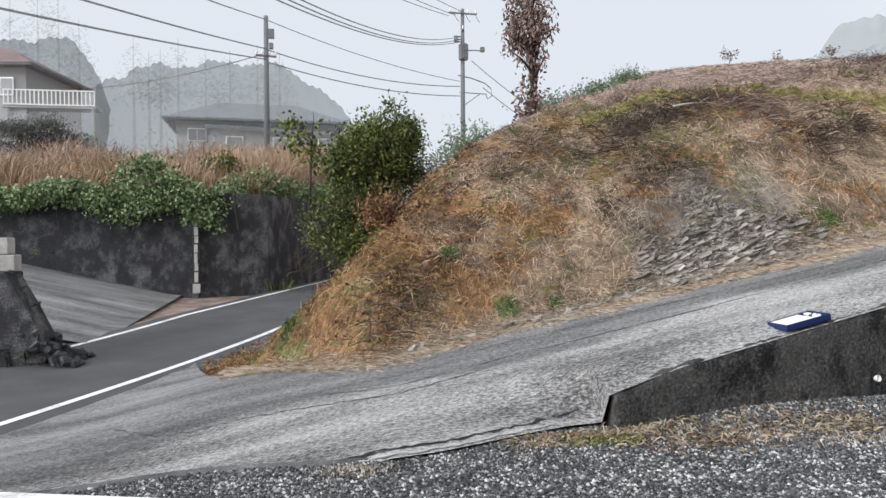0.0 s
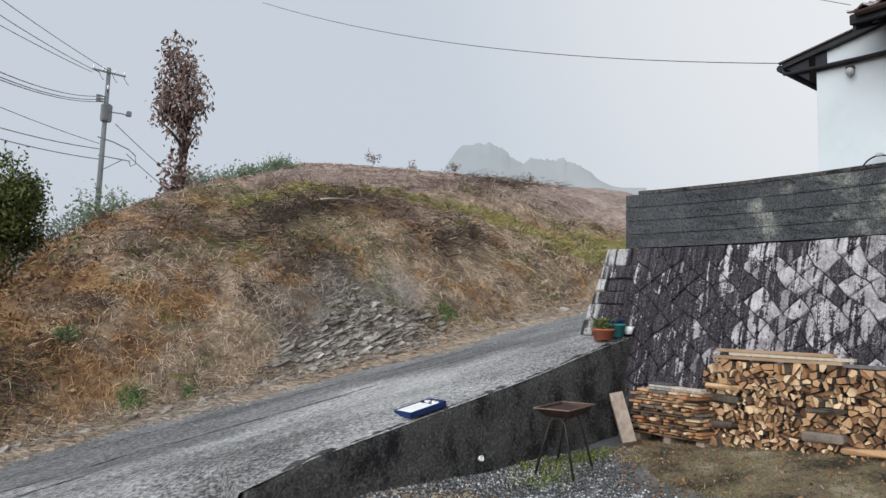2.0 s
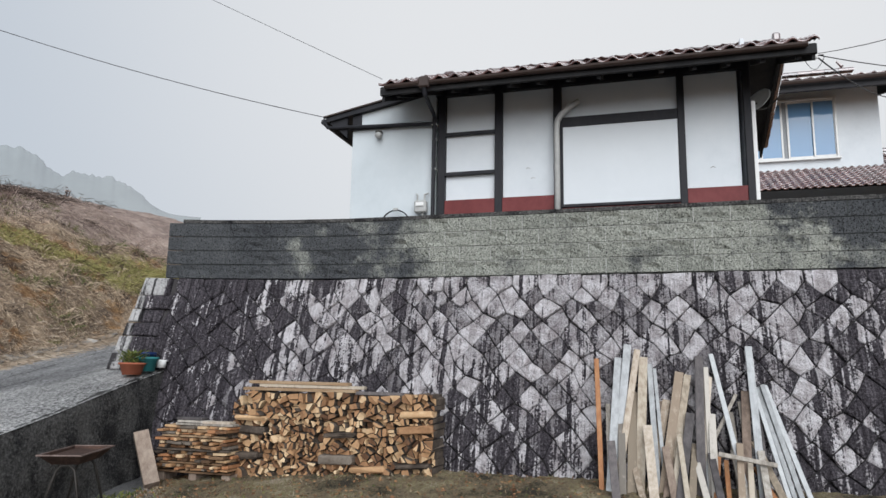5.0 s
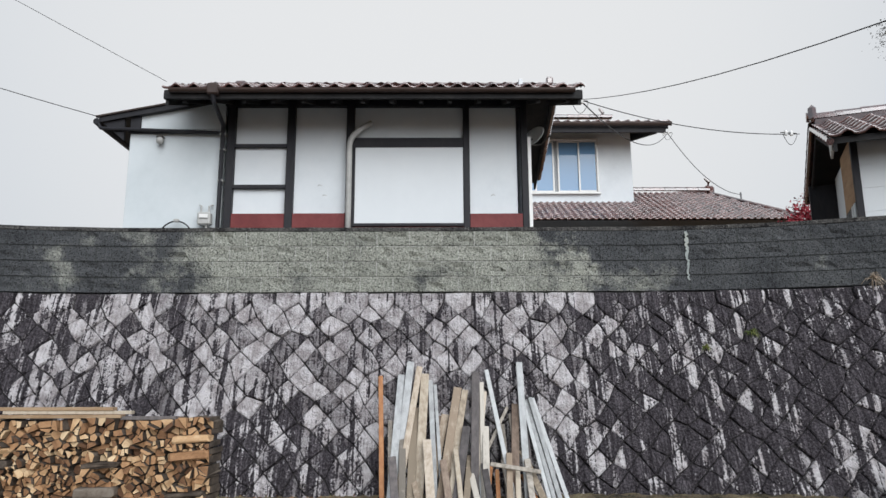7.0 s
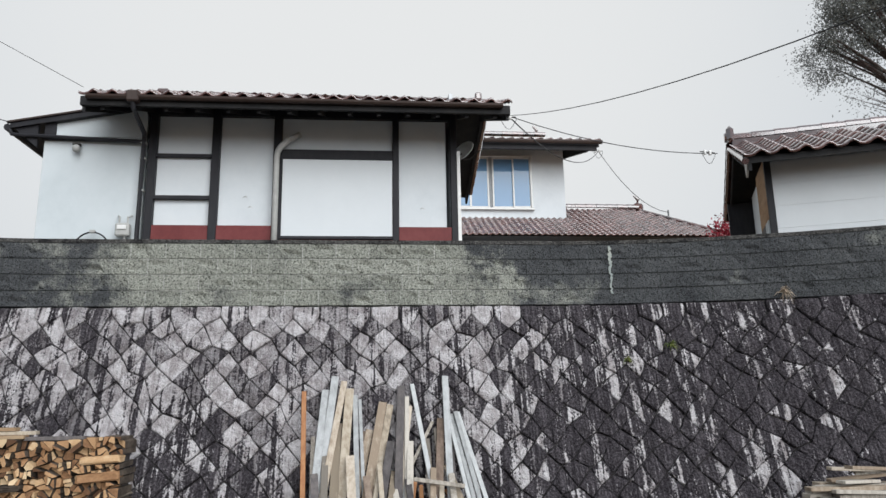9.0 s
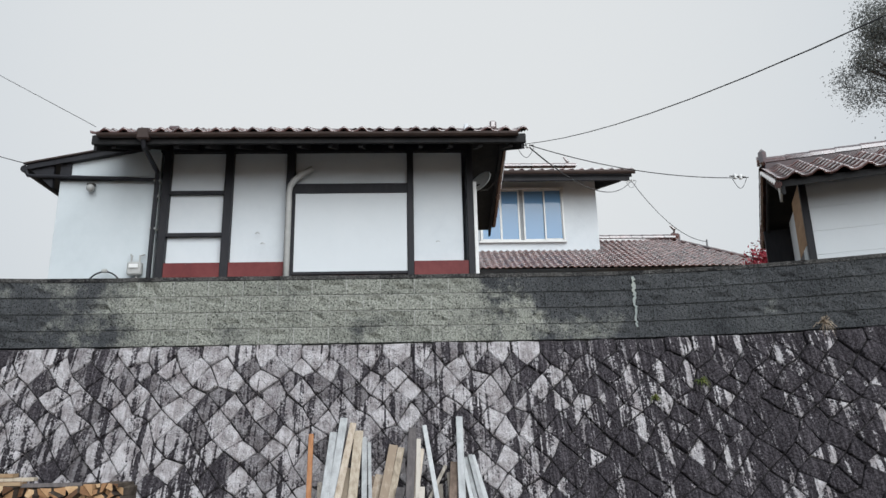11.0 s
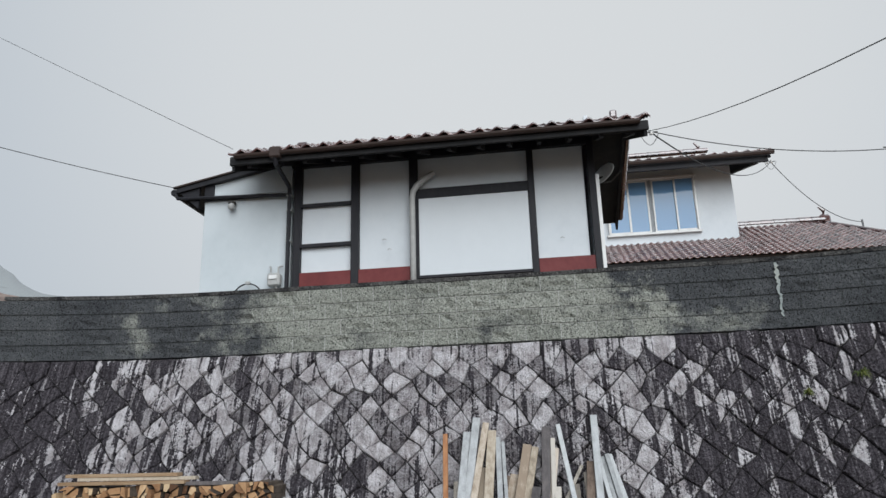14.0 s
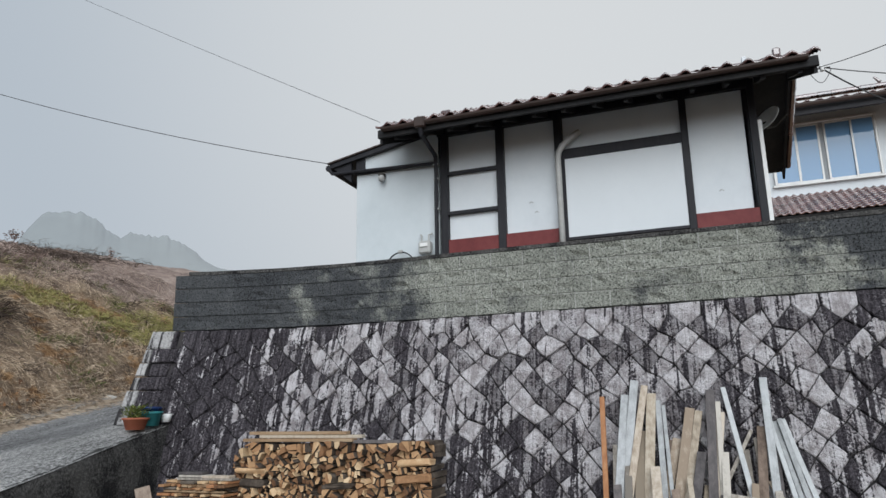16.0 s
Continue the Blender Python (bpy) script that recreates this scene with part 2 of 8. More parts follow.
M["leaf_red"] = surface("maple_leaf", [(0.16, 0.012, 0.02), (0.33, 0.025, 0.045), (0.45, 0.06, 0.08)], 2, 8, 0.6, 0, vary=0.5, island=True)
M["pampas"] = surface("pampas_grass", [(0.16, 0.14, 0.065), (0.28, 0.195, 0.115), (0.4, 0.265, 0.175), (0.48, 0.39, 0.31)], 0.3, 3, 0.9, 0, vary=0.25, island=True, spread=(0.33, 0.66))
M["trunk"] = surface("tree_bark", [(0.025, 0.018, 0.016), (0.07, 0.05, 0.045), (0.12, 0.09, 0.08)], 6, 30, 0.95, 0.6, 0.02)
# haze over the poles: alpha lets the sky through the concrete
M["pole"] = surface("hazed_concrete_pole", [(0.12, 0.127, 0.135), (0.18, 0.187, 0.195)], 1, 12, 0.85, 0.1, 0.005, alpha=0.7)
M["block_pole"] = surface("old_concrete", [(0.25, 0.25, 0.24), (0.42, 0.41, 0.39), (0.6, 0.59, 0.56)], 2, 20, 0.9, 0.4, 0.01)
# far houses: haze goes into these paler, part-transparent colours
M["far_roof"] = surface("hazed_grey_roof", [(0.2, 0.215, 0.23), (0.27, 0.285, 0.3)], 0.6, 4, 0.7, 0.1, 0.02, alpha=0.42)
M["far_wall"] = surface("hazed_render", [(0.42, 0.44, 0.45), (0.52, 0.53, 0.53)], 0.5, 3, 0.8, 0, alpha=0.5)
M["far_red"] = surface("hazed_red_roof", [(0.2, 0.14, 0.138), (0.28, 0.2, 0.195)], 0.6, 4, 0.7, 0.1, 0.02, alpha=0.72)
M["far_dark"] = surface("hazed_window_dark", [(0.12, 0.13, 0.14), (0.2, 0.21, 0.22)], 0.6, 4, 0.4, 0, alpha=0.5)
M["pebble"] = surface("pebble", [(0.025, 0.026, 0.028), (0.055, 0.056, 0.058), (0.1, 0.1, 0.1), (0.2, 0.2, 0.197), (0.55, 0.55, 0.54)], 3, 20, 0.75, 0.2, 0.003, vary=0.75, island=True, spread=(0.2, 0.9))


def stained_stone(name, light, dark, bias, streak=(0.0, 16.0, 0.9), stone_vary=0.3, belt=None, own=0.0, pits=0.0, big_w=0.5, st_w=1.8, edge=(0.44, 0.58), fine_w=0.55):
    """Pale rough stone under near-black algae that runs down it. belt: (y, amount) stops of cleaner and blacker stretches;
    own: how far each stone has streaks of its own; pits: share of dark pinholes."""
    m, nn, nl, bsdf = nodes_of(name)
    pos = nn.new("ShaderNodeNewGeometry").outputs["Position"]
    rnd = nn.new("ShaderNodeObjectInfo").outputs["Random"]
    shifted = pos
    if own:
        sh = nn.new("ShaderNodeCombineXYZ")
        for k, v in (("X", own), ("Z", own * 1.7)):
            nl.new(maths(nn, nl, "MULTIPLY", rnd, v), sh.inputs[k])
        add = nn.new("ShaderNodeVectorMath")
        nl.new(pos, add.inputs[0])
        nl.new(sh.outputs[0], add.inputs[1])
        shifted = add.outputs[0]
    st = noise_at(nn, nl, shifted, 1.0, 5, 0.62, streak)
    big = noise_at(nn, nl, pos, 0.55, 4, 0.6)
    fine = noise_at(nn, nl, pos, 38, 5, 0.75)
    mid = noise_at(nn, nl, pos, 9, 4, 0.7)
    f = maths(nn, nl, "ADD", maths(nn, nl, "MULTIPLY", st, st_w), maths(nn, nl, "MULTIPLY", big, big_w))
    f = maths(nn, nl, "ADD", f, maths(nn, nl, "MULTIPLY", fine, fine_w))
    f = maths(nn, nl, "ADD", f, maths(nn, nl, "MULTIPLY", mid, 0.18))
    f = maths(nn, nl, "ADD", f, maths(nn, nl, "MULTIPLY", rnd, stone_vary))
    f = maths(nn, nl, "ADD", f, bias)
    if belt:
        xyz = nn.new("ShaderNodeSeparateXYZ")
        nl.new(pos, xyz.inputs[0])
        along = maths(nn, nl, "ADD", xyz.outputs["Y"], maths(nn, nl, "MULTIPLY", maths(nn, nl, "SUBTRACT", mid, 0.5), 1.6))
        along = maths(nn, nl, "DIVIDE", maths(nn, nl, "ADD", along, 9.0), 16.0)
        br = ramp(nn, [((y + 9.0) / 16.0, (a + 0.5,) * 3) for y, a in belt])
        nl.new(along, br.inputs[0])
        f = maths(nn, nl, "ADD", f, maths(nn, nl, "SUBTRACT", br.outputs[0], 0.5))
    cover = ramp(nn, [(edge[0], (0, 0, 0)), (edge[1], (1, 1, 1))])
    nl.new(f, cover.inputs[0])
    tone = ramp(nn, [(0.36, light[0]), (0.5, light[1]), (0.64, light[2])])
    tv = min(0.4, stone_vary)
    nl.new(maths(nn, nl, "ADD", maths(nn, nl, "MULTIPLY", fine, 0.95 - tv), maths(nn, nl, "MULTIPLY", rnd, tv)), tone.inputs[0])
    dk = ramp(nn, [(0.38, dark[0]), (0.62, dark[1])])
    nl.new(maths(nn, nl, "ADD", maths(nn, nl, "MULTIPLY", fine, 0.5), maths(nn, nl, "MULTIPLY", st, 0.5)), dk.inputs[0])
    col = mixed(nn, nl, cover.outputs[0], dk.outputs[0], tone.outputs[0])
    if pits:
        pn = noise_at(nn, nl, pos, 62, 1, 0.5)
        pr = ramp(nn, [(0.37, (0.22, 0.22, 0.22)), (0.37 + pits, (1, 1, 1))])
        nl.new(pn, pr.inputs[0])
        mu = nn.new("ShaderNodeMix")
        mu.data_type, mu.blend_type = "RGBA", "MULTIPLY"
        mu.inputs["Factor"].default_value = 1.0
        nl.new(col, mu.inputs["A"])
        nl.new(pr.outputs[0], mu.inputs["B"])
        col = mu.outputs["Result"]
    nl.new(col, bsdf.inputs["Base Color"])
    bsdf.inputs["Roughness"].default_value = 0.9
    bsdf.inputs["Specular IOR Level"].default_value = 0.25
    bumped(nn, nl, bsdf, maths(nn, nl, "ADD", fine, maths(nn, nl, "MULTIPLY", mid, 1.4)), 0.9, 0.04)
    return m


def streaked_stone():
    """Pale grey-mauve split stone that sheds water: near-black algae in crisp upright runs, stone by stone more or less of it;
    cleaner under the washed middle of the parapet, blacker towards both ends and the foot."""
    m, nn, nl, bsdf = nodes_of("streaked_wall_stone")
    pos = nn.new("ShaderNodeNewGeometry").outputs["Position"]
    rnd = nn.new("ShaderNodeObjectInfo").outputs["Random"]
    xyz = nn.new("ShaderNodeSeparateXYZ")
    nl.new(pos, xyz.inputs[0])

    def two(op, a, b):
        return maths(nn, nl, op, a, b)

    def centred(v, k):
        return two("MULTIPLY", two("SUBTRACT", v, 0.5), k)

    # each stone shifts the runs a little, so that they break at its edges
    sh = nn.new("ShaderNodeCombineXYZ")
    nl.new(two("MULTIPLY", rnd, 0.11), sh.inputs["Y"])
    nl.new(two("MULTIPLY", rnd, 1.3), sh.inputs["Z"])
    add = nn.new("ShaderNodeVectorMath")
    nl.new(pos, add.inputs[0])
    nl.new(sh.outputs[0], add.inputs[1])
    wide = noise_at(nn, nl, add.outputs[0], 1.0, 2, 0.5, (0.6, 11.0, 0.9))
    thin = noise_at(nn, nl, pos, 1.0, 3, 0.6, (0.6, 38.0, 2.2))
    grit = noise_at(nn, nl, pos, 46, 4, 0.7)
    blot = noise_at(nn, nl, pos, 7, 3, 0.6)
    far_blot = noise_at(nn, nl, pos, 0.9, 3, 0.55)
    f = two("ADD", centred(wide, 2.3), centred(thin, 1.15))
    f = two("ADD", f, centred(rnd, 0.4))
    f = two("ADD", f, centred(grit, 1.15))
    f = two("ADD", f, centred(blot, 0.7))
    f = two("ADD", f, centred(far_blot, 0.6))
    # the washed middle
    u = two("DIVIDE", two("SUBTRACT", xyz.outputs["Y"], 0.7), 3.4)
    v = two("DIVIDE", two("SUBTRACT", xyz.outputs["Z"], 2.3), 1.3)
    d = two("ADD", two("MULTIPLY", u, u), two("MULTIPLY", v, v))
    wash = nn.new("ShaderNodeMapRange")
    wash.interpolation_type = "SMOOTHSTEP"
    for key, val in (("From Min", 0.0), ("From Max", 1.5), ("To Min", 0.26), ("To Max", -0.1)):
        wash.inputs[key].default_value = val
    nl.new(d, wash.inputs["Value"])
    f = two("ADD", f, wash.outputs[0])
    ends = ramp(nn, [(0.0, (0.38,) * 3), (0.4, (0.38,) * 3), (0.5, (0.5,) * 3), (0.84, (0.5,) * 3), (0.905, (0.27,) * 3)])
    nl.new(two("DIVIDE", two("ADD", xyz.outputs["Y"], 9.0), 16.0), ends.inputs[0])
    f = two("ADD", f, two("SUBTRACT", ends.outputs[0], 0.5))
    f = two("ADD", f, 0.435)
    cover = ramp(nn, [(0.42, (0, 0, 0)), (0.56, (1, 1, 1))])
    nl.new(f, cover.inputs[0])
    tone = ramp(nn, [(0.34, (0.25, 0.234, 0.243)), (0.48, (0.52, 0.493, 0.507)), (0.62, (0.76, 0.729, 0.744))])
    nl.new(two("ADD", two("MULTIPLY", grit, 0.62), two("MULTIPLY", rnd, 0.38)), tone.inputs[0])
    film = ramp(nn, [(0.42, (0.58, 0.55, 0.55)), (0.58, (1, 1, 1))])
    nl.new(two("ADD", two("MULTIPLY", thin, 0.35), two("MULTIPLY", blot, 0.65)), film.inputs[0])
    mu = nn.new("ShaderNodeMix")
    mu.data_type, mu.blend_type = "RGBA", "MULTIPLY"
    mu.inputs["Factor"].default_value = 1.0
    nl.new(tone.outputs[0], mu.inputs["A"])
    nl.new(film.outputs[0], mu.inputs["B"])
    dk = ramp(nn, [(0.4, (0.02, 0.0165, 0.0205)), (0.5, (0.06, 0.0525, 0.0605)), (0.62, (0.16, 0.144, 0.158))])
    nl.new(two("ADD", two("MULTIPLY", grit, 0.6), two("MULTIPLY", thin, 0.4)), dk.inputs[0])
    nl.new(mixed(nn, nl, cover.outputs[0], dk.outputs[0], mu.outputs["Result"]), bsdf.inputs["Base Color"])
    bsdf.inputs["Roughness"].default_value = 0.9
    bsdf.inputs["Specular IOR Level"].default_value = 0.25
    bumped(nn, nl, bsdf, two("ADD", grit, two("MULTIPLY", blot, 2.0)), 1.0, 0.06)
    return m


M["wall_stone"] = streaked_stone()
M["quoin"] = stained_stone("pale_corner_stone", ((0.26, 0.255, 0.25), (0.42, 0.41, 0.405), (0.58, 0.57, 0.56)), ((0.03, 0.028, 0.03), (0.08, 0.075, 0.075)), -1.08, (0, 20, 1.3), 0.2, None, 3.0)
BELT = ((-2.0, -0.12), (-1.2, 0.22), (2.6, 0.3), (3.4, 0.0), (5.6, -0.1))
M["block"] = stained_stone("mossy_concrete_block", ((0.2, 0.207, 0.18), (0.33, 0.338, 0.295), (0.47, 0.475, 0.42)), ((0.044, 0.047, 0.052), (0.12, 0.125, 0.129)), -0.73, (1.2, 1.3, 1.6), 0.08, BELT, 0.0, 0.03, 0.6, 1.3, (0.38, 0.62), 0.08)
M["block_joint"] = stained_stone("pale_block_mortar", ((0.36, 0.36, 0.33), (0.47, 0.47, 0.44), (0.58, 0.58, 0.55)), ((0.03, 0.033, 0.034), (0.085, 0.09, 0.088)), -0.87, (1.2, 1.3, 1.6), 0.0, BELT, 0.0, 0.0, 0.6, 1.3, (0.36, 0.66), 0.35)
M["mortar"] = surface("dark_mortar", [(0.022, 0.02, 0.021), (0.06, 0.055, 0.056)], 4, 20, 0.95, 0.4, 0.01)
M["joint"] = surface("dark_joint", [(0.012, 0.012, 0.012), (0.03, 0.029, 0.028)], 4, 20, 0.95, 0.4, 0.01)
M["dark_concrete"] = stained_stone("algae_dark_concrete", ((0.05, 0.048, 0.046), (0.09, 0.087, 0.083), (0.17, 0.165, 0.157)), ((0.012, 0.012, 0.013), (0.045, 0.043, 0.043)), -1.22, (3.4, 3.4, 2.0), 0.0, None, 0.0, 0.0, 0.6, 1.9, (0.36, 0.7), 1.0)
M["old_wall"] = stained_stone("old_retaining_concrete", ((0.1, 0.1, 0.105), (0.16, 0.16, 0.165), (0.3, 0.3, 0.3)), ((0.03, 0.03, 0.034), (0.065, 0.065, 0.07)), -1.0, (2.2, 2.2, 1.7), 0.0, None, 0.0, 0.0, 0.5, 1.6, (0.4, 0.72))


def hill_material(name, lift=1.0, fine_w=0.3, vary=0.0):
    """Dry hillside in broad patches: mauve-brown, rust, ochre, olive and straw; rustier low down by the road, greyer by
    the shale, mauve on the upper field, with fog put in there as paler tones.
    """
    m, nn, nl, bsdf = nodes_of(name)
    pos = nn.new("ShaderNodeNewGeometry").outputs["Position"]
    a = noise_at(nn, nl, pos, 1.5, 6, 0.72)
    b = noise_at(nn, nl, pos, 16, 4, 0.75)
    hue = noise_at(nn, nl, pos, 0.9, 6, 0.7, (1.0, 1.0, 1.4))
    xyz = nn.new("ShaderNodeSeparateXYZ")
    nl.new(pos, xyz.inputs[0])
    f = maths(nn, nl, "ADD", maths(nn, nl, "MULTIPLY", a, 1 - fine_w), maths(nn, nl, "MULTIPLY", b, fine_w))
    if vary:
        f = maths(nn, nl, "ADD", f, maths(nn, nl, "MULTIPLY", maths(nn, nl, "SUBTRACT", nn.new("ShaderNodeNewGeometry").outputs["Random Per Island"], 0.5), vary))
    k = lift
    tan = ramp(nn, [(0.34, (0.055 * k, 0.042 * k, 0.034 * k)), (0.45, (0.13 * k, 0.096 * k, 0.069 * k)), (0.55, (0.235 * k, 0.175 * k, 0.12 * k)), (0.66, (0.38 * k, 0.305 * k, 0.225 * k))])
    rust = ramp(nn, [(0.34, (0.05 * k, 0.031 * k, 0.018 * k)), (0.5, (0.175 * k, 0.1 * k, 0.05 * k)), (0.64, (0.33 * k, 0.215 * k, 0.115 * k))])
    olive = ramp(nn, [(0.34, (0.05 * k, 0.045 * k, 0.022 * k)), (0.5, (0.145 * k, 0.135 * k, 0.055 * k)), (0.64, (0.25 * k, 0.23 * k, 0.1 * k))])
    mauve = ramp(nn, [(0.34, (0.1 * k, 0.075 * k, 0.066 * k)), (0.5, (0.21 * k, 0.16 * k, 0.137 * k)), (0.66, (0.33 * k, 0.27 * k, 0.23 * k))])
    grey = ramp(nn, [(0.34, (0.06 * k, 0.053 * k, 0.047 * k)), (0.5, (0.15 * k, 0.132 * k, 0.115 * k)), (0.66, (0.27 * k, 0.245 * k, 0.22 * k))])
    for r in (tan, rust, olive, mauve, grey):
        nl.new(f, r.inputs[0])

    def mask(v, lo, hi):
        mr = nn.new("ShaderNodeMapRange")
        mr.interpolation_type = "SMOOTHSTEP"
        mr.inputs["From Min"].default_value, mr.inputs["From Max"].default_value = lo, hi
        nl.new(v, mr.inputs["Value"])
        return mr.outputs[0]

    wav = maths(nn, nl, "MULTIPLY", maths(nn, nl, "SUBTRACT", hue, 0.5), 8.0)
    col = mixed(nn, nl, mask(hue, 0.52, 0.6), tan.outputs[0], rust.outputs[0])
    col = mixed(nn, nl, mask(maths(nn, nl, "SUBTRACT", wav, xyz.outputs["X"]), -2.6, -0.6), col, rust.outputs[0])
    col = mixed(nn, nl, mask(maths(nn, nl, "ADD", hue, maths(nn, nl, "MULTIPLY", a, 0.4)), 0.61, 0.54), col, olive.outputs[0])
    # shale soil round the outcrop
    d = nn.new("ShaderNodeVectorMath")
    d.operation = "DISTANCE"
    d.inputs[1].default_value = (5.4, 8.75, 1.65)
    nl.new(pos, d.inputs[0])
    col = mixed(nn, nl, mask(maths(nn, nl, "ADD", d.outputs["Value"], maths(nn, nl, "MULTIPLY", wav, 0.35)), 1.6, 0.5), col, grey.outputs[0])
    up = maths(nn, nl, "ADD", xyz.outputs["Y"], maths(nn, nl, "ADD", maths(nn, nl, "MULTIPLY", wav, 0.3), maths(nn, nl, "MULTIPLY", xyz.outputs["X"], 0.21)))
    col = mixed(nn, nl, mask(up, 12.8, 13.8), col, mauve.outputs[0])
    nl.new(col, bsdf.inputs["Base Color"])
    bsdf.inputs["Roughness"].default_value = 0.95
    bsdf.inputs["Specular IOR Level"].default_value = 0.15
    bumped(nn, nl, bsdf, b, 0.8, 0.05)
    return m


M["soil"] = hill_material("dry_grass_soil", 1.3)
M["straw"] = hill_material("straw", 1.82, 0.25, 0.5)


def lane_material():
    """Old lane: rough pale concrete along the yard side, a darker smooth asphalt band beyond a ragged seam."""
    m, nn, nl, bsdf = nodes_of("worn_lane_concrete")
    pos = nn.new("ShaderNodeNewGeometry").outputs["Position"]
    a = noise_at(nn, nl, pos, 1.0, 5, 0.6, (0.35, 1.6, 1))
    b = noise_at(nn, nl, pos, 36, 5, 0.85, (0.6, 1.3, 1))
    c = noise_at(nn, nl, pos, 0.8, 3, 0.6, (0.5, 1.0, 1))
    b2 = maths(nn, nl, "ADD", maths(nn, nl, "MULTIPLY", maths(nn, nl, "SUBTRACT", b, 0.5), 1.6), 0.5)
    f = maths(nn, nl, "ADD", maths(nn, nl, "MULTIPLY", a, 0.4), maths(nn, nl, "MULTIPLY", b2, 0.6))
    pale = ramp(nn, [(0.38, (0.055, 0.054, 0.053)), (0.45, (0.22, 0.216, 0.211)), (0.53, (0.45, 0.44, 0.43)), (0.61, (0.76, 0.75, 0.735))])
    dark = ramp(nn, [(0.38, (0.055, 0.055, 0.057)), (0.5, (0.185, 0.185, 0.188)), (0.61, (0.4, 0.4, 0.4))])
    nl.new(f, pale.inputs[0])
    nl.new(f, dark.inputs[0])
    xyz = nn.new("ShaderNodeSeparateXYZ")
    nl.new(pos, xyz.inputs[0])
    seam = maths(nn, nl, "ADD", xyz.outputs["Y"], maths(nn, nl, "MULTIPLY", maths(nn, nl, "SUBTRACT", c, 0.5), 2.2))
    band = nn.new("ShaderNodeMapRange")
    band.interpolation_type = "SMOOTHSTEP"
    for k, v in (("From Min", 6.45), ("From Max", 6.95), ("To Min", 0.0), ("To Max", 0.85)):
        band.inputs[k].default_value = v
    nl.new(seam, band.inputs["Value"])
    nl.new(mixed(nn, nl, band.outputs[0], pale.outputs[0], dark.outputs[0]), bsdf.inputs["Base Color"])
    bsdf.inputs["Roughness"].default_value = 0.85
    bumped(nn, nl, bsdf, b, 1.0, 0.04)
    return m


M["lane"] = lane_material()


def glass_material():
    m, nn, nl, bsdf = nodes_of("window_glass")
    bsdf.inputs["Base Color"].default_value = (0.14, 0.26, 0.42, 1)
    bsdf.inputs["Roughness"].default_value = 0.03
    bsdf.inputs["IOR"].default_value = 1.5
    return m


M["glass"] = glass_material()


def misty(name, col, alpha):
    """Far foliage half lost in the fog: the fog is put in as alpha, so that the sky behind shows through."""
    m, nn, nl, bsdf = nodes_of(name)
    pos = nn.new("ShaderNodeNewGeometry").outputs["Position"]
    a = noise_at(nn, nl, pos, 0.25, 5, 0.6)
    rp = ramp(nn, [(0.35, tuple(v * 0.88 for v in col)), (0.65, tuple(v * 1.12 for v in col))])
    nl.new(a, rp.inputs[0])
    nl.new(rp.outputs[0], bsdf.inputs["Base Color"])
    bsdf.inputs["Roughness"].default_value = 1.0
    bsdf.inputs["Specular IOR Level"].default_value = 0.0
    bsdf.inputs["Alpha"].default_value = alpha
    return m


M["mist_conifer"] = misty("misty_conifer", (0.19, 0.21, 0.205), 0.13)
# ivy and crest shrubs: leaf colours lightened for haze, the shrubs also by alpha
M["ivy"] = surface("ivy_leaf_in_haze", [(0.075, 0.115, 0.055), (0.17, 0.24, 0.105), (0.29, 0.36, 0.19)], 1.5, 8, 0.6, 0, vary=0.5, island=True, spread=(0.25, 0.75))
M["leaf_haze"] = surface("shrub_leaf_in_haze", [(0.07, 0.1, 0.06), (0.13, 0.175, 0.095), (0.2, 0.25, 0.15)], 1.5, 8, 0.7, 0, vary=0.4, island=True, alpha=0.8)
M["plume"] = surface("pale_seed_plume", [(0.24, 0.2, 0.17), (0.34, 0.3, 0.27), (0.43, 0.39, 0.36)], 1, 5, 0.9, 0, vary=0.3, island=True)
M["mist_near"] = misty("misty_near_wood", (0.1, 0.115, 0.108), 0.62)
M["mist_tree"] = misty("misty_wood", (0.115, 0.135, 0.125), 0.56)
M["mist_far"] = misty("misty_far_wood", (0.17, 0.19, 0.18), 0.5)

# ---- helpers for building ----
def link(name, verts, faces, material, parent=None, smooth=False, label=""):
    me = bpy.data.meshes.new(name)
    me.from_pydata([tuple(v) for v in verts], [], [tuple(f) for f in faces])
    me.materials.append(material)
    if smooth:
        me.polygons.foreach_set("use_smooth", [True] * len(me.polygons))
    me.update()
    ob = new(name, me)
    if parent:
        ob.parent = parent
    if label:
        ob["label"] = label
    return ob


def part(name, bm, material, parent=None, label="", smooth=False):
    me = bpy.data.meshes.new(name)
    bm.to_mesh(me)
    bm.free()
    me.materials.append(material)
    if smooth:
        me.polygons.foreach_set("use_smooth", [True] * len(me.polygons))
    ob = new(name, me)
    if parent:
        ob.parent = parent
    if label:
        ob["label"] = label
    return ob


def thing(name, at=(0, 0, 0), label="", category="", group="", kind=""):
    e = new(name)
    e.location = at
    return tagged(e, label, category, group, kind)


def box(size, at=(0, 0, 0), bevel=0.0, turn=None, bm=None):
    """A bevelled box as bmesh, centred at `at`, in the parent's space."""
    own = bmesh.new()
    bmesh.ops.create_cube(own, size=1)
    bmesh.ops.scale(own, vec=size, verts=own.verts)
    if bevel:
        bmesh.ops.bevel(own, geom=own.edges[:], offset=bevel, segments=1, affect="EDGES")
    m = Matrix.Translation(at) @ (turn if turn else Matrix.Identity(4))
    own.transform(m)
    if bm is None:
        return own
    tmp = bpy.data.meshes.new("tmp")
    own.to_mesh(tmp)
    own.free()
    bm.from_mesh(tmp)
    bpy.data.meshes.remove(tmp)
    return bm


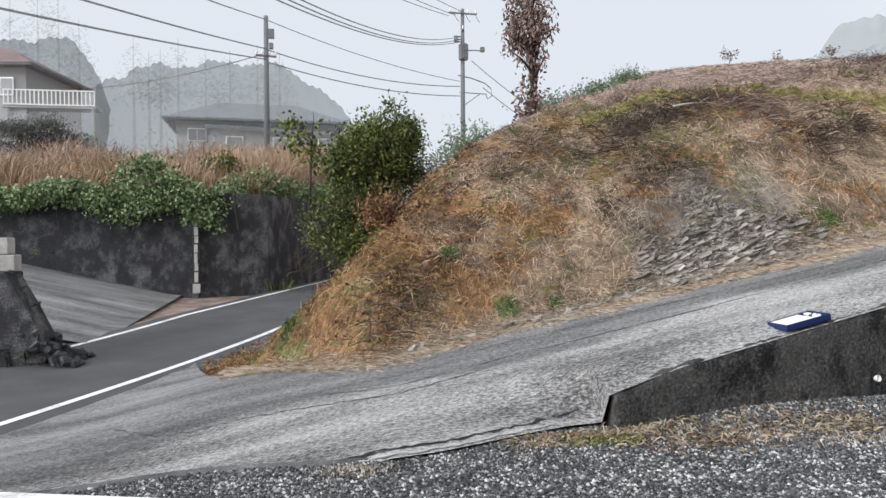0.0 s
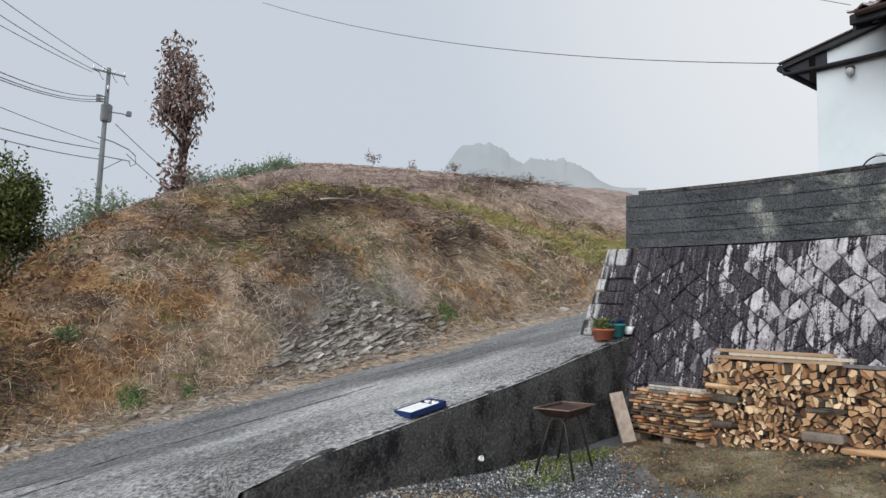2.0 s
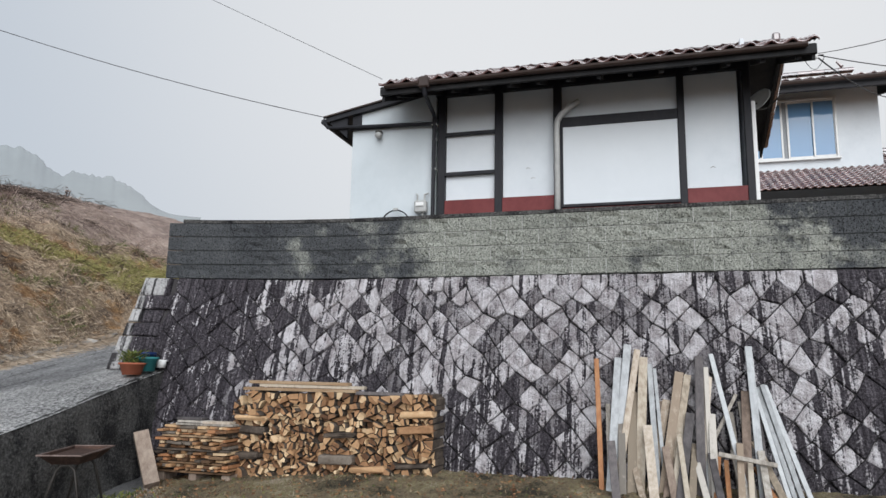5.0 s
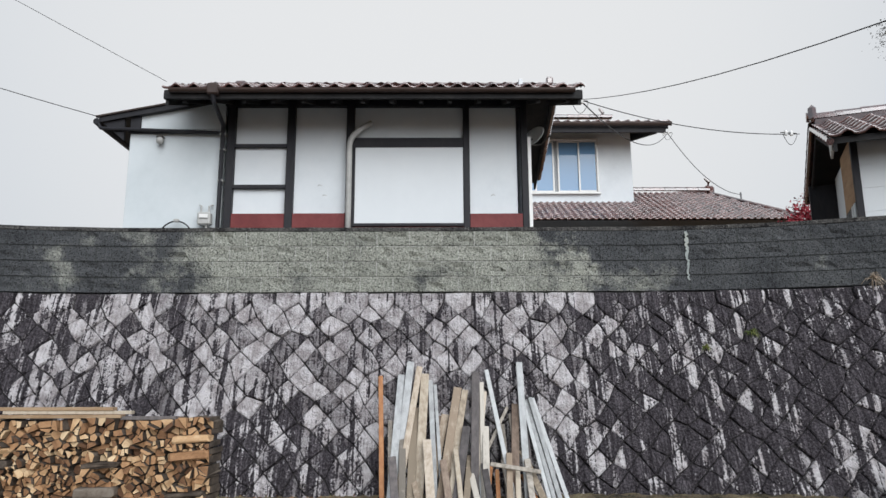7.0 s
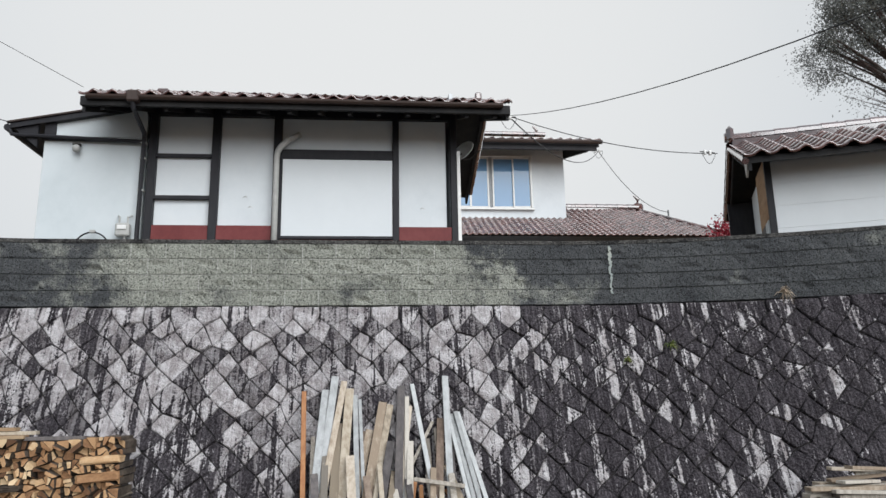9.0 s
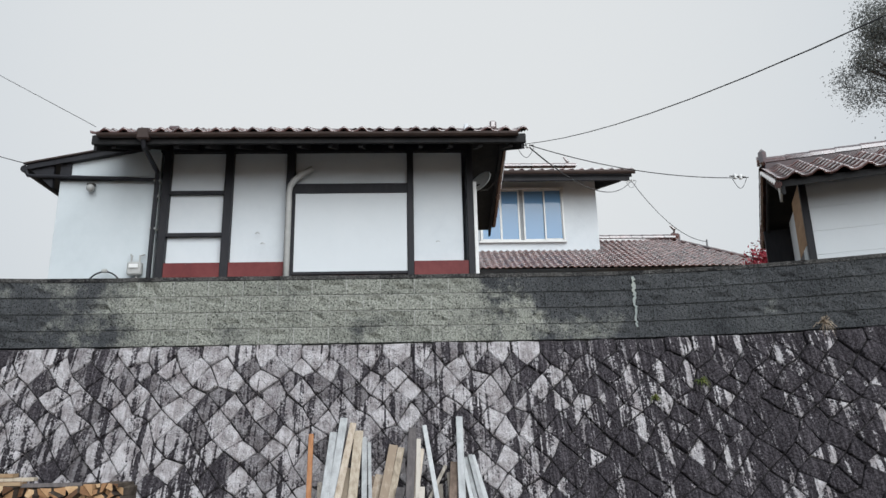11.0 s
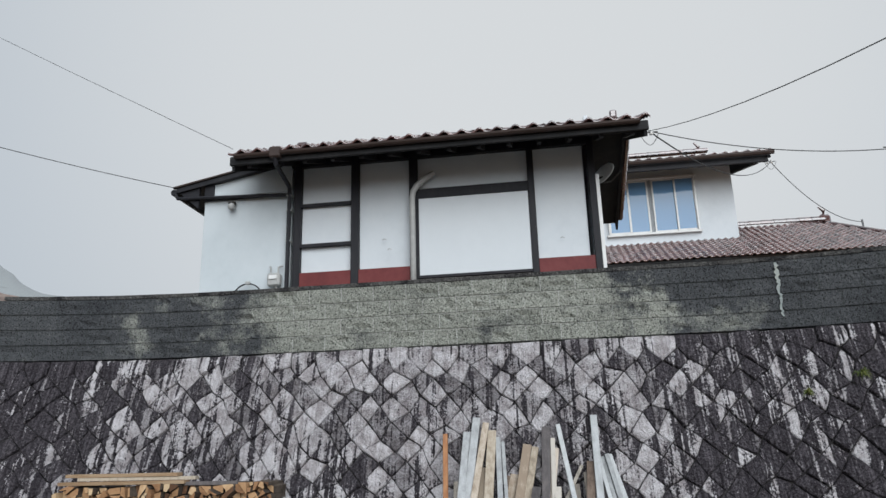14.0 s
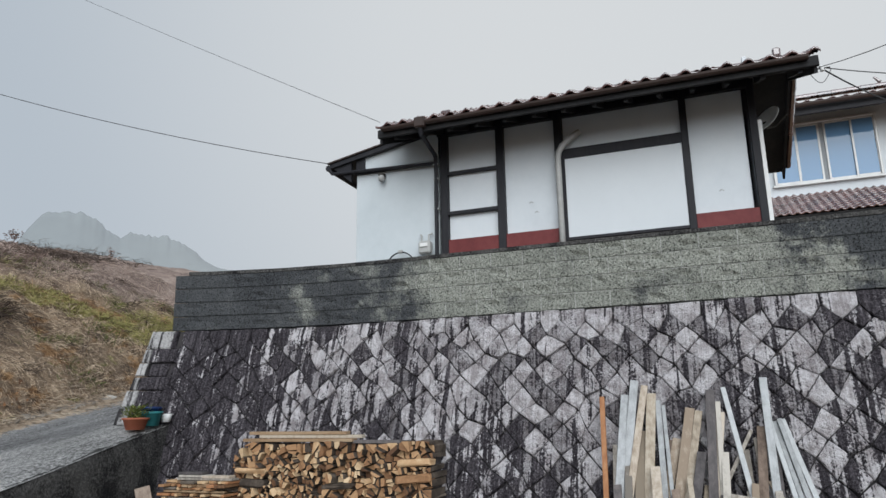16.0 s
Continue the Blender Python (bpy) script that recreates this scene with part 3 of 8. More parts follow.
def tube(points, radius, sides=8, closed_ends=True):
    """A round tube along points, as (verts, faces)."""
    pts = [Vector(p) for p in points]
    verts, faces = [], []
    for i, p in enumerate(pts):
        d = (pts[min(i + 1, len(pts) - 1)] - pts[max(i - 1, 0)]).normalized()
        u = d.cross(Vector((0, 0, 1)))
        if u.length < 1e-3:
            u = d.cross(Vector((0, 1, 0)))
        u.normalize()
        w = d.cross(u)
        r = radius[i] if isinstance(radius, (list, tuple)) else radius
        for k in range(sides):
            a = 2 * math.pi * k / sides
            verts.append(p + u * math.cos(a) * r + w * math.sin(a) * r)
    for i in range(len(pts) - 1):
        for k in range(sides):
            a, b = i * sides + k, i * sides + (k + 1) % sides
            faces.append((a, b, b + sides, a + sides))
    if closed_ends:
        faces.append(tuple(range(sides - 1, -1, -1)))
        faces.append(tuple(range(len(verts) - sides, len(verts))))
    return verts, faces


def sag(a, b, drop, n=24):
    a, b = Vector(a), Vector(b)
    return [a.lerp(b, i / n) - Vector((0, 0, drop * 4 * (i / n) * (1 - i / n))) for i in range(n + 1)]


def sstep(x, a, b):
    t = np.clip((x - a) / (b - a), 0, 1)
    return t * t * (3 - 2 * t)


def wob(x, y, seed=0.0):
    """A cheap smooth unevenness in about -1..1, for arrays."""
    return (np.sin(1.7 * x + 0.9 * y + seed) + np.sin(-0.8 * x + 2.3 * y + 2 * seed + 1) + np.sin(3.9 * x - 2.1 * y + seed * 3) * 0.6 + np.sin(2.6 * x + 5.2 * y + seed) * 0.5) / 3.1


# ---- the lie of the land ----
def lane_z(x):
    return np.where(x > -1.2, -0.06 + 0.205 * x, -0.306 - 0.5 * (1 - np.exp(0.205 * (x + 1.2) / 0.5)))


def road_z(y):
    return -0.75 + 0.03 * (np.clip(y, -60, 70) - 9.0)


def lane_near(x):
    """The y of the lane's edge towards the yard."""
    return 5.26 + 0.1 * (x - 2.3)


def lane_far(x):
    return 8.2 + 0.05 * np.maximum(x - 6.0, 0) ** 1.2 + 1.7 * sstep(-x, -0.9, 1.4) + 4.0 * sstep(-x, 1.2, 2.6)


def road_right(y):
    """The x of the road's right-hand edge line."""
    return -3.83 + 0.5 * (y - 9.4) - 0.0115 * (y - 9.4) ** 2 * np.where(y < 19, 1, 0) + np.where(y >= 19, -1.06 - 0.1 * (y - 19), 0)


def road_left(y):
    return road_right(y) - 3.3


def wall_x(y):
    """The x of the stone wall's top edge; the wall is hollowed towards both ends."""
    return 8.5 - 0.06 * np.maximum(y - 3.2, 0) ** 2 * 0.9 - 0.085 * np.maximum(-2.4 - y, 0) ** 1.8


WALL_TOP, BATTER, WALL_END = 2.69, 0.32, 6.28


def yard_z(x, y):
    rise = 0.46 * sstep(x, 4.8, 7.7) * (1 - 0.38 * sstep(y, 2.2, 5.6))
    bank = 0.1 * sstep(y, 4.5, 5.3) * sstep(x, 2.5, 3.6)
    return rise + bank * (1 - sstep(x, 5.2, 6.6)) + 0.012 * wob(x * 1.3, y * 1.3, 0.4)


def hill_profile(s):
    return np.interp(s, [0, 0.25, 0.6, 1.5, 3.0, 4.6, 6.5], [0, 0.12, 0.65, 1.5, 2.55, 3.35, 3.85])


SIDE_IN = 1.12                      # how far the road bank is cut back


def ground_z(x, y):
    x, y = np.asarray(x, float), np.asarray(y, float)
    s = y - lane_far(x)
    lumps = 0.2 * wob(x * 0.9, y * 0.9, 1.3) + 0.11 * wob(x * 2.4, y * 2.4, 2.2) + 0.06 * wob(x * 4.3, y * 4.3, 0.7) + 0.05 * wob(x * 8.1, y * 7.3, 0.2)
    near = lane_z(np.clip(x, -3, 17)) + hill_profile(np.clip(s, 0, 6.5)) * (1 - 0.25 * sstep(x, 6, 16)) * (1 - 0.17 * (1 - sstep(x, 4.6, 8.6)) * sstep(s, 2.5, 6.5))
    up = near + np.maximum(4.3 + 3.75 * sstep(x, 5.6, 14.0) - near, 0) * sstep(s, 5.0, 15.0) + 0.06 * np.clip(x - 20, 0, 20) * sstep(s, 8, 14) + lumps * sstep(s, 0.3, 2.0)
    # the upper field ends in one straight crest
    far_off = np.hypot(x, y)
    crest = 1.53 + 0.0836 * x + 0.2097 * y - 0.035 * np.abs(far_off - 23.0) + 0.35 * lumps * sstep(far_off, 30, 17)
    c_k = 0.12
    up = np.where(far_off > 14, -c_k * np.log(np.exp(-np.clip(up, -5, 30) / c_k) + np.exp(-np.clip(crest, -5, 30) / c_k)), up)
    u = x - road_right(y) - 0.75 - SIDE_IN * sstep(-y, -20, -8) * sstep(y, 8.5, 10.5)
    side = road_z(y) + (0.45 * np.maximum(u, 0) + 0.62 * np.maximum(u - 0.6, 0)) * (1 + 0.1 * wob(x * 0.5, y * 0.5)) + lumps * sstep(u, 0.3, 2.0)
    k = 0.35
    hill = -k * np.log(np.exp(-np.clip(up, -5, 30) / k) + np.exp(-np.clip(side, -5, 30) / k))
    base = np.where(s > 0, hill, lane_z(np.clip(x, -8, 40)) - 0.15)
    base = np.where((s > 0) & (u < 0), road_z(y) - 0.025, base)
    base = np.where((s <= 0) & (x < 2.9), np.minimum(lane_z(np.clip(x, -8, 40)) - 0.5, road_z(y) - 0.1), base)
    yard = (y < lane_near(x) + 0.5) & (x < wall_x(np.clip(y, -9, 7)) + 0.25)
    base = np.where(yard, yard_z(x, y) - 0.18 - 0.3 * sstep(-x, -1, 3), base)
    house = (x >= wall_x(np.clip(y, -9, 7)) + 0.25) & (y < WALL_END - 0.25)
    base = np.where(house, 2.66, base)
    left = x - road_left(y)
    ramp_up = road_z(y) - 0.12 + 0.237 * np.clip(-4.6 - x, 0, 12)
    bank = np.where(y < 25.3, ramp_up, 2.75 + 0.2 * np.clip(y - 25, 0, 8) + 0.1 * np.clip(y - 33, 0, 50))
    base = np.where(left < -0.45, np.where(y > 14, np.where((y >= 25.3) & (left > -1.5), road_z(y) - 0.1, bank), road_z(y) - 0.15), base)
    return base


def grid_sheet(name, xs, ys, zf, material, parent=None):
    X, Y = np.meshgrid(xs, ys, indexing="ij")
    Z = zf(X, Y)
    nx, ny = len(xs), len(ys)
    verts = np.stack([X.ravel(), Y.ravel(), Z.ravel()], 1)
    i, j = np.meshgrid(np.arange(nx - 1), np.arange(ny - 1), indexing="ij")
    a = (i * ny + j).ravel()
    faces = np.stack([a, a + ny, a + ny + 1, a + 1], 1)
    return link(name, verts.tolist(), faces.tolist(), material, parent, smooth=True)


def strip(name, us, across, place, material, parent=None, smooth=True):
    """A sheet laid along us, with `across` steps from edge to edge; place(u, f) gives the point."""
    verts, faces = [], []
    n = len(across)
    for u in us:
        for f in across:
            verts.append(place(u, f))
    for i in range(len(us) - 1):
        for j in range(n - 1):
            a = i * n + j
            faces.append((a, a + n, a + n + 1, a + 1))
    return link(name, verts, faces, material, parent, smooth)


far = [30, 45, 70, 110, 180, 300, 600, 1400]
gx = np.array(sorted([-v for v in far]) + list(np.arange(-24, -4, 0.8)) + list(np.arange(-4, 18, 0.1)) + list(np.arange(18, 30, 0.7)) + far)
gy = np.array(sorted([-v for v in far]) + list(np.arange(-24, 5, 1.0)) + list(np.arange(5, 20, 0.1)) + list(np.arange(20, 30, 0.6)) + far)
tagged(grid_sheet("ground", gx, gy, ground_z, M["soil"]), "sloping hillside ground of dry mown grass and soil", "ground", kind="structure")

# yard of gravel
def yard_point(u, f):
    y = -10 + f * ((float(lane_near(u)) if u > 2.25 else 4.9 + 0.6 * float(sstep(u, 0.3, 2.3)) + 0.1 * max(0.0, -u)) + 10)
    return (u, y, float(yard_z(u, y)) - 0.25 * float(sstep(-u, 0.3, 3.0)))


tagged(strip("yard", [-9 + 0.2 * k for k in range(57)] + [2.24, 2.26] + [2.5 + 0.2 * k for k in range(31)], np.linspace(0, 1, 70), yard_point, M["gravel"]), "dark gravel yard with white specks and some grass", "gravel yard", kind="structure")

# lane
def lip(u):
    """How far the broken edge of the lane hangs below its surface."""
    return 0.085 + 0.05 * float(sstep(-u, -2.75, -2.4)) - 0.05 * float(sstep(u, 5.5, 7.2))


def lane_point(u, f):
    far_y, mid = float(lane_far(u)), float(lane_z(u))
    if u >= 2.24:
        near, edge = float(lane_near(u)), mid
    else:
        near = 4.74 + 0.62 * float(sstep(u, 0.3, 2.3)) + 0.1 * max(0.0, -u)
        edge = min(mid, 0.03)
    z = edge + (mid - edge) * float(sstep(f, 0.0, 0.42 - 0.28 * float(sstep(u, 0.9, 2.3))))
    if u >= 2.24:
        z -= lip(u) * (1 - float(sstep(f, -0.01, 0.13)))
    y = near * (1 - f) + far_y * f
    r = float(sstep(u - float(road_right(y)), -0.2, 2.6))
    z = (float(road_z(y)) - 0.012) * (1 - r) + z * r
    return (u, y, z + 0.014 * math.sin(u * 1.1 + f * 5) * f * r)


lane = tagged(strip("lane", [-7 + 0.3 * k for k in range(31)] + [2.23, 2.25] + [2.6 + 0.3 * k for k in range(91)], [0, 0.02, 0.04, 0.06, 0.08, 0.1, 0.12] + list(np.linspace(0.15, 1, 21)), lane_point, M["lane"]), "steep lane of worn grey brushed concrete", "lane", kind="structure")

# cracks that run along the lane, a pale gutter strip at the mouth and small patches at its far edge
def lane_line(name, pts, width, material, seed, lift=0.006):
    """A thin ragged line on the lane; pts: (x, share of the way across)."""
    rnd = random.Random(seed)
    n = 46
    us = [pts[0][0] + (pts[-1][0] - pts[0][0]) * k / n for k in range(n + 1)]
    verts, faces = [], []
    for k, u in enumerate(us):
        f = float(np.interp(u, [p[0] for p in pts], [p[1] for p in pts])) + rnd.uniform(-0.006, 0.006)
        w = width * rnd.uniform(0.35, 1.3) * (0.3 if k in (0, n) else 1.0) * 0.5
        x, y, z = lane_point(u, f)
        for d in (-w, w):
            verts.append((x, y + d, z + lift))
    for k in range(n):
        faces.append((2 * k, 2 * k + 2, 2 * k + 3, 2 * k + 1))
    return link(name, verts, faces, material, lane)


lane_line("crack", [(-2.2, 0.36), (0.2, 0.5), (1.6, 0.46)], 0.02, M["joint"], 1)
lane_line("crack", [(-0.2, 0.62), (1.4, 0.55), (4.0, 0.5), (7.0, 0.52)], 0.018, M["joint"], 2)
lane_line("crack", [(1.2, 0.78), (4.5, 0.72), (9.5, 0.7)], 0.014, M["joint"], 3)
lane_line("crack", [(-0.2, 0.05), (1.2, 0.055), (2.1, 0.05)], 0.05, M["joint"], 4)
lane_line("pale_patch", [(1.9, 0.975), (2.4, 0.97), (3.3, 0.985)], 0.13, M["gutter_slab"], 6, 0.008)
lane_line("edge_slab", [(-0.6, 0.012), (0.3, 0.016), (1.9, 0.02)], 0.035, M["pale_seam"], 8, 0.01)

# road
road = tagged(strip("road", np.arange(-30, 70, 0.8), [-0.13, 0, 0.5, 1, 1.22], lambda u, f: (float(road_right(u)) * f + float(road_left(u)) * (1 - f), u, float(road_z(u)) + 0.006), M["asphalt"]), "grey asphalt road with white edge lines", "road", kind="structure")
for nm, side, wd in (("edge_line", road_right, 0.13), ("edge_line", road_left, 0.13)):
    strip(nm, np.arange(-25, 60, 0.8), [0, 1], lambda u, f: (float(side(u)) + (f - 0.5) * wd * 1.15, u, float(road_z(u)) + 0.012), M["paint"], road, smooth=False)


# parapet wall between yard and lane
def parapet():
    us = np.arange(2.29, 7.75, 0.05)
    rnd = random.Random(77)
    rows = 9
    verts, faces = [], []
    for k, u in enumerate(us):
        y0, zt = float(lane_near(u)), float(lane_z(u)) - lip(u)
        rag = 0.018 * math.sin(u * 9) + 0.014 * math.sin(u * 23 + 1) + rnd.uniform(-0.024, 0.024)
        zb = float(yard_z(u, y0)) - 0.3
        for j in range(rows):
            f = j / (rows - 1)
            z = zb + (zt - 0.02 + rag * 0.6 - zb) * f
            verts.append((u, y0 - 0.03 + 0.03 * f + 0.014 * float(wob(np.float64(u * 3.1), np.float64(z * 3.7), 0.3)) + rnd.uniform(-0.009, 0.009), z))
        verts += [(u, y0 + 0.035 + rag * 0.6, zt + 0.012 + rag * 0.3), (u, y0 + 0.1, zt - 0.0), (u, y0 + 0.3, zb)]
    n = rows + 3
    for k in range(len(us) - 1):
        for j in range(n):
            a, b = k * n + j, k * n + (j + 1) % n
            faces.append((a, b, b + n, a + n))
    faces.append(tuple(range(n))[::-1])
    faces.append(tuple(range(len(verts) - n, len(verts))))
    return tagged(link("lane_wall", verts, faces, M["dark_concrete"], smooth=True), "low retaining wall of black-stained rough concrete beside the lane", "retaining wall", kind="structure")


parapet()


# ---- stone retaining wall with block parapet ----
def wall_point(y, z, proud=0.0):
    return Vector((float(wall_x(y)) - BATTER * (2.78 - z) - proud, y, z + proud * BATTER))


stone_wall = thing("stone_wall", (0, 0, 0), "battered retaining wall of diamond-laid stones with black streaks", "retaining wall", kind="structure")


def stone_wall_backing():
    ys = np.arange(-9.0, WALL_END + 0.01, 0.2)
    verts, faces = [], []
    for y in ys:
        y = min(float(y), WALL_END - 0.02)
        a, b = wall_point(y, 0.0, -0.018), wall_point(y, WALL_TOP - 0.01, -0.018)
        verts += [a, b, Vector((b.x + 0.9, y, b.z)), Vector((a.x + 1.6, y, a.z))]
    for k in range(len(ys) - 1):
        for j in range(4):
            a, b = k * 4 + j, k * 4 + (j + 1) % 4
            faces.append((a, b, b + 4, a + 4))
    faces.append((3, 2, 1, 0))
    n = len(verts)
    faces.append((n - 4, n - 3, n - 2, n - 1))
    link("backing", verts, faces, M["mortar"], stone_wall)


stone_wall_backing()


def stones():
    rnd = random.Random(11)
    hs, hv = 0.145, 0.144
    nj = int(2.75 / hv) + 1
    i0, i1 = int(-9.0 / hs), int(WALL_END / hs)
    knot = {}

    def at(i, j):
        if (i, j) not in knot:
            top = j >= nj
            knot[i, j] = (i * hs + rnd.uniform(-0.04, 0.04), min(WALL_TOP - 0.015, WALL_TOP - (nj - j) * hv + (0 if top else rnd.uniform(-0.05, 0.05))))
        return knot[i, j]

    joined_v, joined_f = [], []
    cells = []
    for j in range(-1, nj + 1):
        for i in range(i0, i1 + 1):
            if (i + j) % 2:
                cells.append((i, j))
    # those nearest the middle of the wall are pieces of their own
    rnd.shuffle(cells)
    cells.sort(key=lambda c: abs(c[0] * hs - 0.6) + (0.0 if c[1] > 2 else 3.0))
    count = 0
    for i, j in cells:
        if j == nj:
            continue
        if j == nj - 1:             # the top course is cut level: five-sided stones
            ring = [at(i, j - 1), at(i + 1, j), (at(i + 1, j)[0], WALL_TOP - 0.012), (at(i - 1, j)[0], WALL_TOP - 0.012), at(i - 1, j)]
        else:
            ring = [at(i, j - 1), at(i + 1, j), at(i, j + 1), at(i - 1, j)]
        if max(p[0] for p in ring) > WALL_END - 0.22 + 0.0 or min(p[1] for p in ring) < -0.2:
            if max(p[1] for p in ring) < 0.0:
                continue
            ring = [(min(p[0], WALL_END - 0.26), p[1]) for p in ring]
            if max(p[0] for p in ring) - min(p[0] for p in ring) < 0.08:
                continue
        cx, cz = sum(p[0] for p in ring) / len(ring), sum(p[1] for p in ring) / len(ring)
        rough = []
        for k, p in enumerate(ring):
            q = ring[(k + 1) % len(ring)]
            e = rnd.uniform(0.02, 0.1)
            rough.append((p[0] + (cx - p[0]) * e, p[1] + (cz - p[1]) * e))
            e, t = rnd.uniform(-0.03, 0.06), rnd.uniform(0.3, 0.7)
            mx, mz = p[0] + (q[0] - p[0]) * t, p[1] + (q[1] - p[1]) * t
            rough.append((mx + (cx - mx) * e, min(WALL_TOP - 0.01, mz + (cz - mz) * e)))
        ring = rough
        proud = rnd.uniform(0.0, 0.034)
        verts, faces = [], []
        tilt = rnd.uniform(-0.1, 0.1), rnd.uniform(-0.1, 0.1)
        for inset, depth in ((0.998, -0.04), (0.988, proud - 0.006), (0.91, proud + 0.004)):
            for p in ring:
                y, z = cx + (p[0] - cx) * inset, cz + (p[1] - cz) * inset
                verts.append(wall_point(y, z, depth + (y - cx) * tilt[0] + (z - cz) * tilt[1]))
        n = len(ring)
        verts.append(wall_point(cx + rnd.uniform(-0.03, 0.03), cz + rnd.uniform(-0.03, 0.03), proud + rnd.uniform(0.004, 0.022)))
        for r in (0, 1):
            for k in range(n):
                a, b = r * n + k, r * n + (k + 1) % n
                faces.append((a, a + n, b + n, b))
        for k in range(n):
            faces.append((2 * n + k, 3 * n, 2 * n + (k + 1) % n))
        if count < 298:
            o = wall_point(cx, cz)
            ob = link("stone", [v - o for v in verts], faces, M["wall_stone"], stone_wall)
            ob.location = o
            count += 1
        else:
            base = len(joined_v)
            joined_v += verts
            joined_f += [tuple(f + base for f in fc) for fc in faces]
    tagged(link("further_stones", joined_v, joined_f, M["wall_stone_j"], stone_wall), kind="stuff")
    # dressed stones up the end of the wall: a pale outer edge, darker faces beside it
    z, k = 1.28, 0
    while z < WALL_TOP - 0.05:
        h = rnd.uniform(0.17, 0.215)
        z1 = min(z + h, WALL_TOP - 0.006)
        if WALL_TOP - z1 < 0.1:
            z1 = WALL_TOP - 0.006
        end = WALL_END + 0.07 + 0.11 * (WALL_TOP - z) + rnd.uniform(-0.02, 0.02)
        last = z1 > WALL_TOP - 0.01
        cut = end - (0.3 if last else rnd.uniform(0.07, 0.15))
        inner = WALL_END - (0.32 if k % 2 else 0.24)
        for nm, ya, yb, m in (("corner_stone", cut, end, "quoin"), ("dressed_stone", inner, cut - 0.004, "wall_stone")):
            if yb - ya < 0.03:
                continue
            p = rnd.uniform(0.012, 0.032)
            c = [wall_point(ya + rnd.uniform(-0.01, 0.01), z + 0.006, p), wall_point(yb, z + 0.006, p), wall_point(yb - rnd.uniform(0, 0.015), z1 - 0.006, p), wall_point(ya + rnd.uniform(-0.01, 0.01), z1 - 0.006, p)]
            ym, zm = (ya + yb) / 2, (z + z1) / 2
            face = [Vector(wall_point(ym, zm, p + 0.02)).lerp(v, 0.82) + Vector((-0.012, 0, 0)) for v in c]
            back = [v + Vector((0.32, 0, 0)) for v in c]
            link(nm, face + c + back, [(0, 3, 2, 1)] + [(r + q, r + (q + 1) % 4, r + 4 + (q + 1) % 4, r + 4 + q) for r in (0, 4) for q in range(4)] + [(8, 9, 10, 11)], M[m], stone_wall)
        z = z1
        k += 1


def island_copy(m, name):
    """The same stone for joined pieces, which differ island by island."""
    c = m.copy()
    c.name = name
    nt = c.node_tree
    geo = nt.nodes.new("ShaderNodeNewGeometry")
    for l in [l for l in nt.links if l.from_node.bl_idname == "ShaderNodeObjectInfo"]:
        to = l.to_socket
        nt.links.remove(l)
        nt.links.new(geo.outputs["Random Per Island"], to)
    return c


M["wall_stone_j"] = island_copy(M["wall_stone"], "stained_wall_stone_joined")
stones()

block_wall = thing("block_wall", (0, 0, 0), "mossy concrete block parapet wall with a coping", "block wall", kind="structure")


